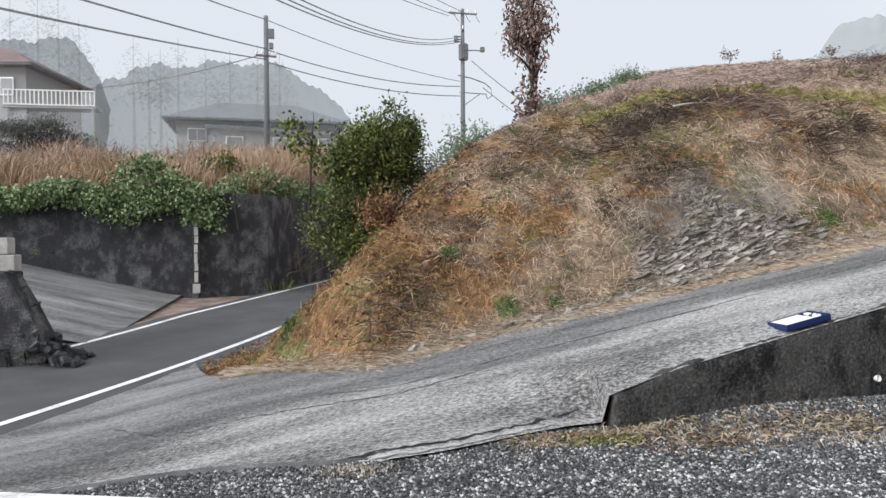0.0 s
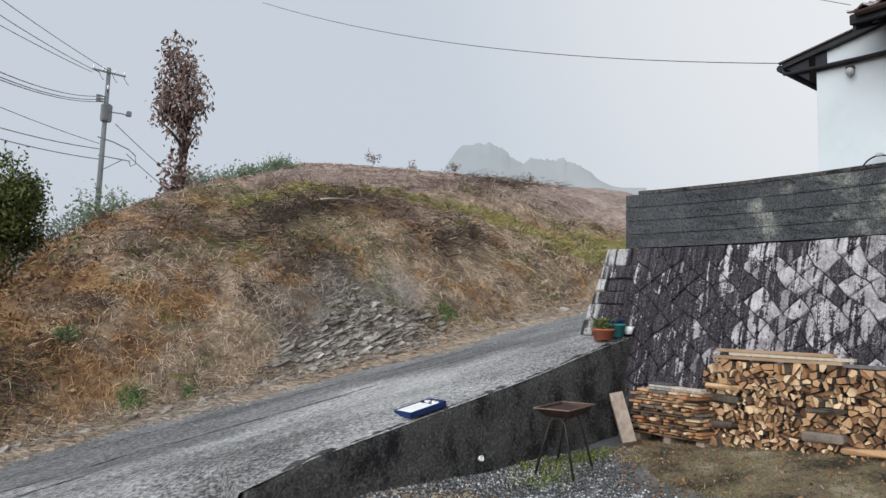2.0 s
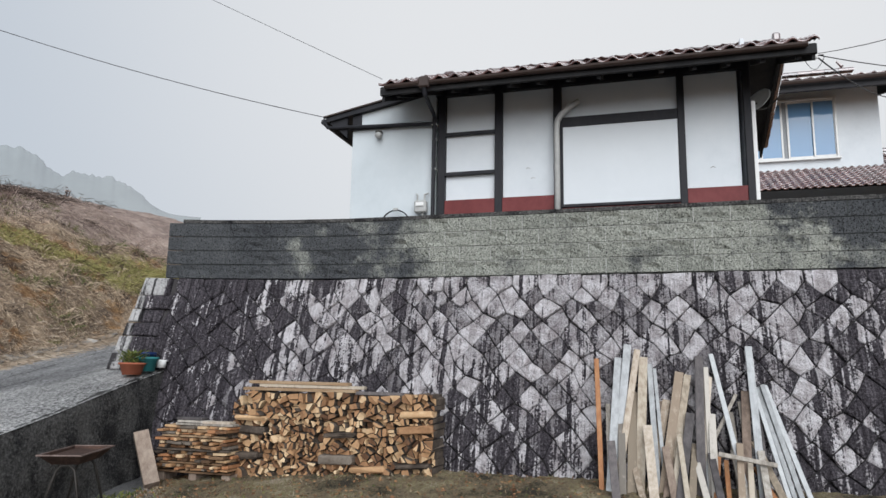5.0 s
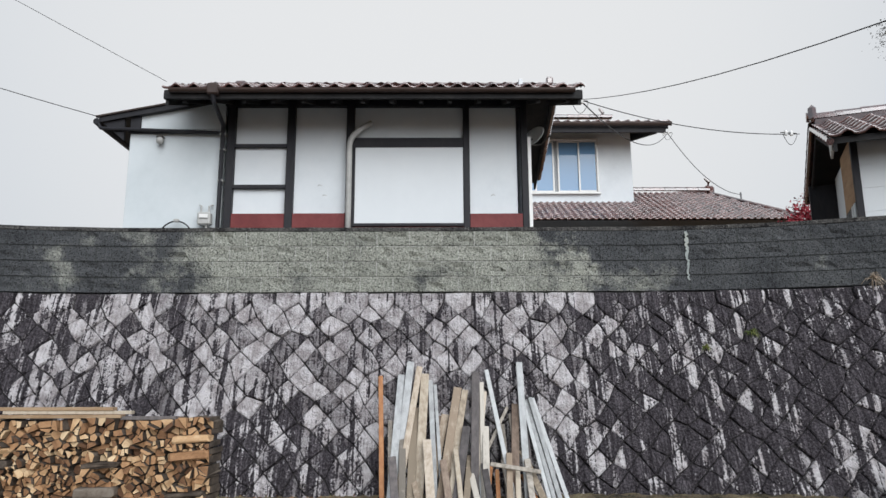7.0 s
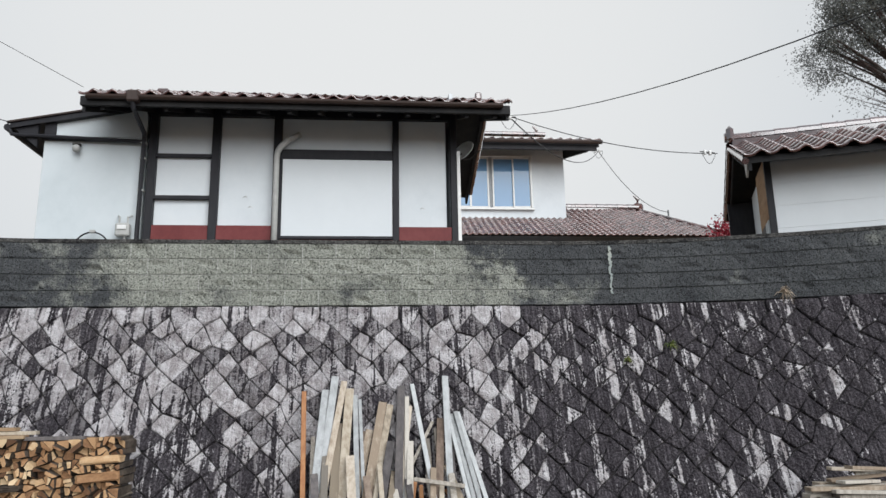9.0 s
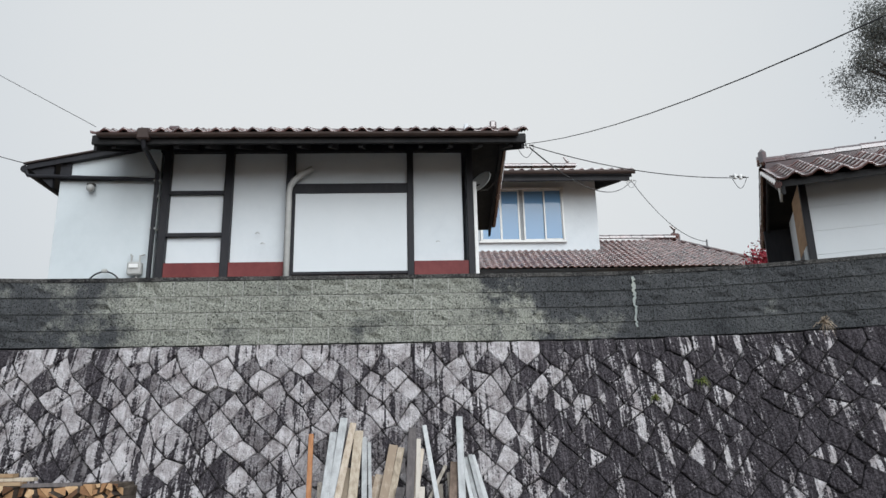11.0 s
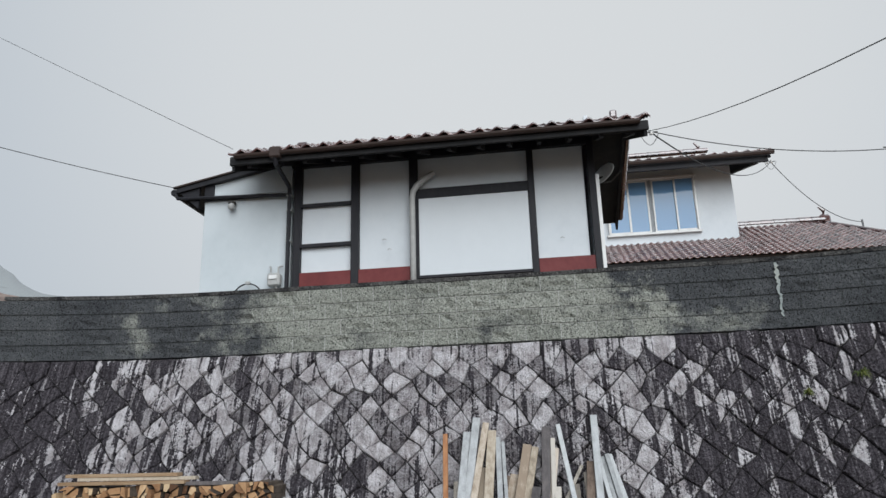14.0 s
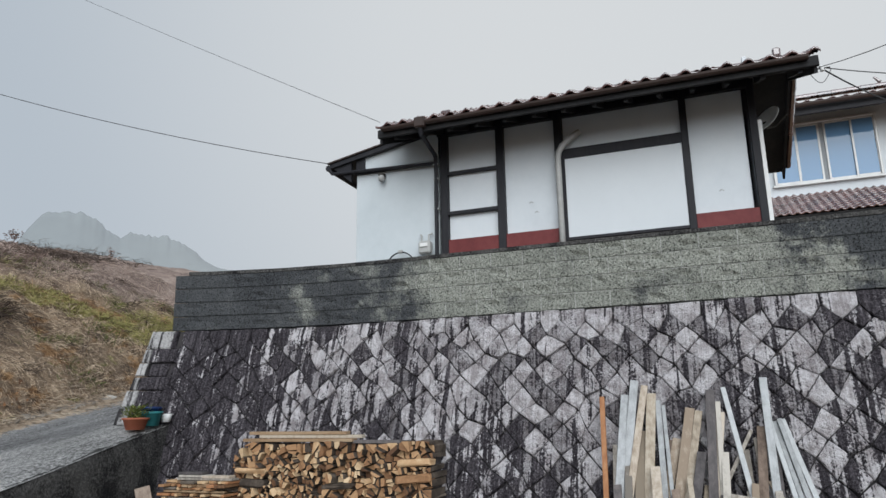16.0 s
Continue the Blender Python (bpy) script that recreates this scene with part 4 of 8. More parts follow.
def blocks():
    rnd = random.Random(8)
    course, length = 0.188, 0.395
    z0 = WALL_TOP + 0.004
    # solid core behind the faces
    ys = np.arange(-9, WALL_END - 0.1, 0.2)
    for nm, x0, x1, za, zb, m in (("core", 0.05, 0.2, z0, z0 + 4 * course, M["block"]), ("coping", 0.0, 0.26, z0 + 4 * course, z0 + 4 * course + 0.045, M["dark_concrete"])):
        verts, faces = [], []
        for y in ys:
            xw = float(wall_x(y)) + 0.02
            e = 0.006 * math.sin(y * 7) if nm == "coping" else 0
            verts += [(xw + x0 + e, y, za), (xw + x0 + e, y, zb), (xw + x1, y, zb), (xw + x1, y, za)]
        for k in range(len(ys) - 1):
            for j in range(4):
                a, b = k * 4 + j, k * 4 + (j + 1) % 4
                faces.append((a, b, b + 4, a + 4))
        n = len(verts)
        faces += [(3, 2, 1, 0), (n - 4, n - 3, n - 2, n - 1)]
        link(nm, verts, faces, m, block_wall)
    # pale mortar, almost flush with the faces
    jv, jf = [], []

    def lay_joint(ya, yb, za, zb, face):
        n = len(jv)
        for yy in (ya, yb):
            xf = float(wall_x(yy)) + face
            jv.extend([(xf, yy, za), (xf, yy, zb), (xf + 0.03, yy, zb), (xf + 0.03, yy, za)])
        jf.extend([(n, n + 1, n + 5, n + 4), (n + 1, n + 2, n + 6, n + 5), (n + 2, n + 3, n + 7, n + 6), (n + 3, n, n + 4, n + 7), (n + 3, n + 2, n + 1, n), (n + 4, n + 5, n + 6, n + 7)])

    for c in range(4):
        for k in range(len(ys) - 1):
            if c:
                lay_joint(ys[k], ys[k + 1], z0 + c * course - 0.0045, z0 + c * course + 0.0045, 0.034)
        yy = -9.0 + (0.2 if c % 2 else 0) + length
        while yy < WALL_END - 0.2:
            lay_joint(yy - 0.0045, yy + 0.0045, z0 + c * course + 0.004, z0 + (c + 1) * course - 0.004, 0.0246)
            yy += length
    link("mortar_joints", jv, jf, M["block_joint"], block_wall)
    for c in range(4):
        y = -9.0 + (0.2 if c % 2 else 0)
        while y < WALL_END - 0.15:
            y1 = min(y + length, WALL_END - 0.1)
            za, zb = z0 + c * course + 0.004, z0 + (c + 1) * course - 0.004
            p = rnd.uniform(0, 0.003)
            vs = []
            for dep, ins in ((0.07, 0.0), (0.03 - p, 0.001), (0.025 - p, 0.005)):
                for yy, zz in ((y + 0.003 + ins * 0.4, za + ins), (y1 - 0.003 - ins * 0.4, za + ins), (y1 - 0.003 - ins * 0.4, zb - ins), (y + 0.003 + ins * 0.4, zb - ins)):
                    vs.append(Vector((float(wall_x(yy)) + dep, yy, zz)))
            # a rough split face
            fs = []
            gi = {}
            dent = (rnd.uniform(0.5, 4.5), rnd.choice((0.6, 1.5, 2.4)), rnd.uniform(0.8, 1.9)) if rnd.random() < 0.5 else None
            for a in range(6):
                for b in range(4):
                    if a in (0, 5) or b in (0, 3):
                        e = 0.0
                    else:
                        e = rnd.uniform(-0.002, 0.007)
                        if dent and ((a - dent[0]) / dent[2]) ** 2 + (b - dent[1]) ** 2 < 1.0:
                            e -= rnd.uniform(0.016, 0.034)
                    yy = vs[8].y + (vs[9].y - vs[8].y) * (a + (rnd.uniform(-0.25, 0.25) if 0 < a < 5 else 0)) / 5
                    zz = vs[8].z + (vs[11].z - vs[8].z) * b / 3
                    gi[a, b] = len(vs)
                    vs.append(Vector((float(wall_x(yy)) + 0.025 - p - e, yy, zz)))
            for a in range(5):
                for b in range(3):
                    fs.append((gi[a, b], gi[a, b + 1], gi[a + 1, b + 1], gi[a + 1, b]))
            for r in (0, 4):
                for k in range(4):
                    fs.append((r + k, r + 4 + k, r + 4 + (k + 1) % 4, r + (k + 1) % 4))
            o = vs[0]
            ob = link("block", [v - o for v in vs], fs, M["block"], block_wall)
            ob.location = o
            y = y1


blocks()


def lime_run():
    """A white lime run down the blocks."""
    rnd = random.Random(3)
    verts, faces = [], []
    n = 30
    for k in range(n + 1):
        z = 3.42 - 0.6 * k / n
        w = rnd.uniform(0.008, 0.03) * (1 - 0.6 * k / n)
        y = -3.07 + rnd.uniform(-0.012, 0.012)
        for d in (-w, w):
            verts.append((float(wall_x(y + d)) + 0.005, y + d, z))
    for k in range(n):
        faces.append((2 * k, 2 * k + 1, 2 * k + 3, 2 * k + 2))
    link("lime_run", verts, faces, M["gutter_slab"], block_wall)


lime_run()

# ---- tiles ----
def tile_mesh(w, ln, material):
    """One wavy roof tile: a roll on one side, a trough on the other, with a thick front lip. x across, y up the slope."""
    prof = [(0.0, 0.0), (0.1, -0.012), (0.3, -0.02), (0.5, -0.006), (0.64, 0.022), (0.78, 0.04), (0.92, 0.026), (1.04, -0.002)]
    verts, faces = [], []
    nose = ((0.006, -0.006), (-0.003, 0.008), (-0.001, 0.024), (0.012, 0.032), (ln, 0.0))
    for y, lift in nose:
        verts += [(u * w, y, h * w / 0.25 + lift) for u, h in prof]
    n = len(prof)
    for r in range(len(nose) - 1):
        for k in range(n - 1):
            a = r * n + k
            faces.append((a, a + 1, a + n + 1, a + n))
    me = bpy.data.meshes.new("tile")
    me.from_pydata(verts, [], faces)
    me.materials.append(material)
    me.polygons.foreach_set("use_smooth", [True] * len(me.polygons))
    me.update()
    return me


def slope_frame(origin, along, up):
    a, u = Vector(along).normalized(), Vector(up).normalized()
    n = a.cross(u).normalized()
    m = Matrix.Identity(4)
    for i, v in enumerate((a, u, n)):
        m[0][i], m[1][i], m[2][i] = v
    m.translation = Vector(origin)
    return m


def tiled_slope(parent, inv, origin, along, up, wide, high, w, ln, singly, seed=1):
    """Tiles over a slope, from the eave's corner; singly: each an object of its own, otherwise joined into one."""
    rnd = random.Random(seed)
    fr = slope_frame(origin, along, up)
    nc, nr = int(round(wide / w)), int(math.ceil(high / ln))
    me = tile_mesh(wide / nc, ln * 1.12, M["tile"])
    if singly:
        for r in range(nr):
            for c in range(nc):
                ob = new("tile", me)
                ob.parent = parent
                ob.matrix_basis = inv @ fr @ Matrix.Translation((c * wide / nc, r * ln, 0.01 + rnd.uniform(-0.003, 0.003)))
        return
    verts, faces = [], []
    base = [v.co.copy() for v in me.vertices]
    polys = [tuple(p.vertices) for p in me.polygons]
    for r in range(nr):
        for c in range(nc):
            m = inv @ fr @ Matrix.Translation((c * wide / nc, r * ln, 0.01 + rnd.uniform(-0.003, 0.003)))
            k = len(verts)
            verts += [m @ v for v in base]
            faces += [tuple(i + k for i in p) for p in polys]
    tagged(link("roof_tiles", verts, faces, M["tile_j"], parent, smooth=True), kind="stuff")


def prism(pts, thick):
    """A slab between a polygon and its copy moved by thick."""
    n = len(pts)
    v = [Vector(p) for p in pts] + [Vector(p) + Vector(thick) for p in pts]
    f = [tuple(range(n))[::-1], tuple(range(n, 2 * n))] + [(k, (k + 1) % n, n + (k + 1) % n, n + k) for k in range(n)]
    return v, f


def ridge_caps(parent, a, b, r, material, step=0.3):
    a, b = Vector(a), Vector(b)
    n = max(2, int((b - a).length / step))
    d = (b - a) / n
    side = d.cross(Vector((0, 0, 1))).normalized()
    for k in range(n):
        p, q = a + d * k, a + d * (k + 1.06)
        verts, faces = [], []
        for e, rr in ((p, r * 1.06), (q, r * 0.96)):
            for j in range(7):
                t = math.pi * j / 6
                verts.append(e + side * math.cos(t) * rr + Vector((0, 0, math.sin(t) * rr)))
        for j in range(6):
            faces.append((j, j + 1, j + 8, j + 7))
        faces += [tuple(range(7)), tuple(range(13, 6, -1))]
        link("ridge_tile", verts, faces, material, parent, smooth=False)


# ---- the white storehouse above the wall ----
FX = 10.72
STORE_K = 0.883      # the storehouse and its lean-to, laid out full size, stand nearer the wall
GZ = 2.72


def storehouse():
    o = Vector((FX, 0.0, GZ))
    inv = Matrix.Translation(-o)
    h = thing("storehouse", o, "white plastered storehouse with black posts, red skirting and red tile roof", "house")

    def slab(name, y0, y1, z0, z1, m, x=0.0, depth=0.1, bevel=0.004, label=""):
        return part(name, box((depth, abs(y1 - y0), z1 - z0), (x + depth / 2, (y0 + y1) / 2, (z0 + z1) / 2 - GZ), bevel), m, h, label)

    # walls
    part("wall", box((2.7, 4.5, 3.42), (1.42, 0.96, 1.71)), M["plaster"], h)
    slab("gable_wall", -1.42, -1.36, GZ, 6.6, M["plaster"], 0.06, 2.7)
    posts = ((3.212, 0.116), (2.273, 0.122), (1.337, 0.125), (-0.49, 0.1), (-1.406, 0.1))
    for y, w in posts:
        slab("post", y - w / 2, y + w / 2, GZ, 6.2, M["black"], -0.03, 0.12, 0.006)
    for y0, y1, z0, z1 in ((3.154, 2.334, 5.415, 5.468), (3.154, 2.334, 4.748, 4.803)):
        slab("rail", y0, y1, z0, z1, M["black"], -0.015, 0.06, 0.003)
    slab("lintel", 1.275, -0.44, 5.407, 5.565, M["black"], -0.025, 0.1, 0.004)
    slab("sill", 1.275, -0.44, 4.13, 4.175, M["black"], -0.045, 0.12, 0.004)
    slab("shutter", 1.255, -0.435, 4.175, 5.407, M["shutter"], -0.012, 0.05, 0.003, "plain white shutter board")
    slab("shutter_edge", 1.275, 1.255, 4.175, 5.407, M["black"], -0.018, 0.06, 0.002)
    for y0, y1, zt in ((3.154, 2.334, 4.34), (2.212, 1.4, 4.34), (1.275, -0.44, 4.125), (-0.54, -1.356, 4.332)):
        slab("skirting_board", y0, y1, 3.0, zt, M["red"], -0.012, 0.05, 0.003, "dark red skirting board")
    slab("corner_trim", -1.457, -1.51, GZ, 5.583, M["white"], -0.02, 0.08, 0.004, "white corner strip")
    slab("wall_plate", 3.33, -1.42, 6.1, 6.24, M["black"], -0.02, 0.1, 0.004)

    # roof: boards, fascia, rafters, tiles
    y0, y1 = 3.93, -2.15
    ex, ez, rx, rz, bx, bz = 9.78 - FX, 5.965 - GZ, 12.1 - FX, 6.93 - GZ, 14.5 - FX, 6.05 - GZ
    roof_v, roof_f = prism([(ex, y0, ez), (rx, y0, rz), (bx, y0, bz), (bx, y0, bz - 0.1), (rx, y0, rz - 0.1), (ex, y0, ez - 0.1)], (0, y1 - y0, 0))
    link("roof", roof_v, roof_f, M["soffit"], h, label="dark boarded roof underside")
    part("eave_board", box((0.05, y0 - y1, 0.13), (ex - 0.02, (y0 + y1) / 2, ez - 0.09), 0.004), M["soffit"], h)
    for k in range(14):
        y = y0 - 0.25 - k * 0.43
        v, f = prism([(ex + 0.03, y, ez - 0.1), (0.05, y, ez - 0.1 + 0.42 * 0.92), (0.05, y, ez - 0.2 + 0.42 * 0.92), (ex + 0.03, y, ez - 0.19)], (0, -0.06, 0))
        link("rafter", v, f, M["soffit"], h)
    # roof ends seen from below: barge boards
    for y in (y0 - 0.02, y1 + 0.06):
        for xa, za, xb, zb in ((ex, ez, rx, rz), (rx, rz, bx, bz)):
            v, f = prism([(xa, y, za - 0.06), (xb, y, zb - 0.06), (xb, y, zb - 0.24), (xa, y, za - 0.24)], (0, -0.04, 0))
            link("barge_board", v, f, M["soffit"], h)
    ln = math.hypot(rx - ex, rz - ez)
    fr_up = Vector((rx - ex, 0, rz - ez))
    tiled_slope(h, inv, Vector((FX + ex - 0.07, y0 + 0.02, GZ + ez)), (0, -1, 0), fr_up, y0 - y1 + 0.04, ln, 0.25, 0.28, True, 3)
    bk_up = Vector((rx - bx, 0, rz - bz))
    tiled_slope(h, inv, Vector((FX + bx + 0.07, y1 - 0.04, GZ + bz)), (0, 1, 0), bk_up, y0 - y1 + 0.08, bk_up.length, 0.25, 0.28, False, 4)
    ridge_caps(h, (rx, y0 + 0.03, rz + 0.06), (rx, y1 - 0.03, rz + 0.06), 0.13, M["tile"])
    # end tiles along the back verge
    for k in range(9):
        p = Vector((rx + 0.1 + k * 0.27, y1 - 0.05, rz - 0.0 - k * 0.27 * 0.365))
        link("verge_tile", *tube([p + Vector((-0.14, 0, 0.02)), p + Vector((0.15, 0, -0.09))], [0.05, 0.06], 7), M["tile"], h)
    # a raised finial at the right end of the eave and one further in
    part("ridge_finial", box((0.12, 0.1, 0.12), (ex + 0.25, -1.72, ez + 0.24), 0.02), M["tile"], h)
    part("ridge_finial", box((0.14, 0.16, 0.07), (ex + 0.25, 2.9, ez + 0.2), 0.02), M["tile"], h)
    # eave gutter, funnel and downpipe
    gz, gx2 = ez - 0.03, ex - 0.1
    prof = [(math.cos(t) * 0.055, -math.sin(t) * 0.055) for t in [math.pi * k / 6 for k in range(7)]]
    v = [(gx2 + a, y, gz + b) for y in (y0 - 0.1, y1 + 0.12) for a, b in prof] + [(gx2 + a * 0.86, y, gz + b * 0.86) for y in (y0 - 0.1, y1 + 0.12) for a, b in prof]
    f = [(k, k + 1, k + 8, k + 7) for k in range(6)] + [(14 + k, 14 + k + 7, 14 + k + 8, 14 + k + 1) for k in range(6)] + [(0, 7, 21, 14), (6, 20, 27, 13)]
    link("gutter", v, f, M["gutter"], h)
    part("gutter_funnel", box((0.12, 0.17, 0.17), (gx2, 3.2, gz - 0.01), 0.02), M["gutter"], h, "brown gutter funnel")
    link("downpipe", *tube([(gx2, 3.2, gz - 0.08), (gx2 + 0.03, 3.2, gz - 0.17), (-0.16, 3.3, 5.72 - GZ), (-0.09, 3.32, 5.62 - GZ), (-0.09, 3.33, 0.05)], 0.035, 8), M["black"], h, label="dark downpipe")
    for z in (5.6, 4.85, 5.35):
        part("pipe_clip", box((0.1, 0.09, 0.025), (-0.06, 3.325, z - GZ), 0.004), M["pvc"], h)
    # grey conduit that bends into the wall above the shutter
    bend = [(-0.09, 1.34, 0.3), (-0.09, 1.34, 5.4 - GZ), (-0.09, 1.325, 5.5 - GZ), (-0.09, 1.27, 5.59 - GZ), (-0.08, 1.15, 5.7 - GZ), (-0.05, 1.0, 5.8 - GZ)]
    link("conduit", *tube(bend, [0.045, 0.045, 0.047, 0.049, 0.049, 0.045], 10), M["pvc"], h, smooth=True, label="bent grey plastic conduit")
    # satellite dish on the gable
    dish = bmesh.new()
    bmesh.ops.create_uvsphere(dish, u_segments=20, v_segments=12, radius=0.42)
    bmesh.ops.delete(dish, geom=[q for q in dish.verts if q.co.z > -0.335], context="VERTS")
    bmesh.ops.translate(dish, verts=dish.verts, vec=(0, 0, 0.42))
    dish.transform(Matrix.Translation((11.2 - FX, -1.66, 5.73 - GZ)) @ Euler((radians(-8), radians(-62), radians(-38))).to_matrix().to_4x4())
    d = part("satellite_dish", dish, M["pvc"], h, "grey satellite dish", smooth=True)
    d.modifiers.new("thick", "SOLIDIFY").thickness = 0.012
    link("dish_arm", *tube([(11.2 - FX, -1.62, 5.62 - GZ), (11.0 - FX, -1.72, 5.56 - GZ), (10.92 - FX, -1.86, 5.68 - GZ)], 0.012, 6), M["steel"], h)
    link("dish_mount", *tube([(11.3 - FX, -1.42, 5.7 - GZ), (11.22 - FX, -1.62, 5.72 - GZ)], 0.02, 6), M["steel"], h)
    # cracks and hooks in the plaster
    for y, z in ((-0.9, 4.62), (1.8, 4.78), (1.72, 4.62)):
        link("hook", *tube([(-0.01, y + 0.03, z - GZ), (-0.03, y, z - GZ + 0.015), (-0.01, y - 0.03, z - GZ)], 0.006, 5), M["pvc"], h)
    h.scale = (STORE_K,) * 3
    h.location = (9.5, -0.0336, GZ * STORE_K + 0.081)
    return h


storehouse()


def lean_to():
    o = Vector((FX + 0.02, 4.0, GZ))
    h = thing("lean_to", o, "low bluish-white lean-to beside the storehouse with a dark sloping roof", "lean-to")
    part("wall", box((2.2, 1.49, 3.1), (1.1, 0.065, 1.55), 0.004), M["plaster_grey"], h)
    v, f = prism([(-0.02, -0.68, 3.0), (-0.02, 0.72, 3.0), (-0.02, 0.72, 3.2), (-0.02, -0.68, 3.47)], (2.2, 0, 0))
    link("upper_wall", v, f, M["plaster_grey"], h)
    part("wall_rail", box((0.05, 1.45, 0.03), (-0.03, 0.1, 2.94), 0.004), M["black"], h)
    part("corner_block", box((0.05, 0.16, 0.2), (-0.028, 0.72, 3.1), 0.004), M["black"], h)
    # roof slab, sloping away from the storehouse
    v, f = prism([(-0.12, -0.5, 3.51), (-0.12, 1.27, 3.15), (-0.12, 1.27, 3.08), (-0.12, -0.5, 3.42)], (2.5, 0, 0))
    link("roof", v, f, M["black"], h)
    v, f = prism([(-0.15, -0.2, 3.475), (-0.15, 1.31, 3.18), (-0.15, 1.31, 3.155), (-0.15, -0.2, 3.45)], (0.06, 0, 0))
    link("edge_tile", v, f, M["gutter"], h)
    link("gutter", *tube([(-0.13, 1.3, 3.09), (2.3, 1.3, 3.09)], 0.055, 8), M["black"], h)
    link("gutter_pipe", *tube([(-0.11, 1.28, 3.06), (-0.1, 1.24, 2.99), (-0.1, 1.1, 2.975), (-0.1, 0.85, 2.97), (-0.1, -0.66, 2.905)], 0.03, 8), M["black"], h)
    v, f = prism([(-0.07, 1.24, 3.1), (-0.07, 0.885, 3.16), (-0.07, 0.885, 2.8)], (0.05, 0, 0))
    link("bracket", v, f, M["black"], h)
    # dome lamp
    lamp = part("outdoor_lamp", box((0.08, 0.11, 0.04), (-0.06, 0.31, 2.85), 0.008), M["steel"], h, "small round outdoor sensor lamp")
    sp = bmesh.new()
    bmesh.ops.create_uvsphere(sp, u_segments=12, v_segments=8, radius=0.06)
    bmesh.ops.translate(sp, verts=sp.verts, vec=(-0.1, 0.3, 2.78))
    part("lens", sp, M["pvc"], lamp, smooth=True)
    # meter and its pipes
    mt = part("gas_meter", box((0.12, 0.2, 0.2), (-0.1, -0.47, 1.52), 0.02), M["pvc"], h, "pale grey gas meter")
    part("meter_face", box((0.02, 0.13, 0.06), (-0.17, -0.47, 1.55), 0.004), M["white"], mt)
    for dy in (-0.06, 0.06):
        link("meter_pipe", *tube([(-0.1, -0.47 + dy, 1.6), (-0.1, -0.47 + dy, 1.72), (-0.04, -0.47 + dy * 1.6, 1.75)], 0.016, 6), M["pvc"], h)
    link("meter_pipe", *tube([(-0.1, -0.5, 1.42), (-0.1, -0.5, 0.9)], 0.016, 6), M["pvc"], h)
    arc = [(-0.12, -0.05 + 0.25 * math.cos(t), 1.22 + 0.26 * math.sin(t)) for t in [math.pi * k / 14 for k in range(15)]]
    link("hose", *tube(arc, 0.012, 6), M["black"], h, label="black rubber hose in an arch")
    part("hose_valve", box((0.06, 0.08, 0.05), (-0.12, -0.05, 1.49), 0.01), M["pvc"], h)
    h.scale = (STORE_K,) * 3
    h.location = (9.52, 4.0 * STORE_K - 0.0336, GZ * STORE_K + 0.081)
    return h


lean_to()


# ---- the two-storey house behind ----
def window(parent, y0, y1, z0, z1, x, sashes):
    """A sliding window: a pale outer frame, and sashes (from, to, how far behind the frame's face) with their panes."""
    wd, zm, hz = y1 - y0, (z0 + z1) / 2, z1 - z0
    w = part("window", box((0.05, abs(wd) + 0.02, hz + 0.02), (x + 0.03, (y0 + y1) / 2, zm)), M["far_dark"], parent)
    for nm, yc, ly, zc, lz in (("frame_head", (y0 + y1) / 2, abs(wd) + 0.1, z1 + 0.02, 0.055), ("window_sill", (y0 + y1) / 2, abs(wd) + 0.14, z0 - 0.025, 0.06), ("frame_jamb", y0, 0.05, zm, hz), ("frame_jamb", y1, 0.05, zm, hz)):
        part(nm, box((0.11, ly, lz), (x - 0.03, yc, zc), 0.006), M["frame"], w)
    for f0, f1, back in sashes:
        a, b = y0 + wd * f0, y0 + wd * f1
        ya, g = (a + b) / 2, abs(b - a)
        part("pane", box((0.012, g - 0.06, hz - 0.09), (x - 0.03 + back, ya, zm)), M["glass"], w)
        for dy in (-1, 1):
            part("stile", box((0.03, 0.045, hz - 0.02), (x - 0.035 + back, ya + dy * (g / 2 - 0.02), zm), 0.004), M["frame"], w)
        for dz in (-1, 1):
            part("sash_rail", box((0.03, g - 0.05, 0.05), (x - 0.035 + back, ya, zm + dz * (hz / 2 - 0.03)), 0.004), M["frame"], w)
    return w


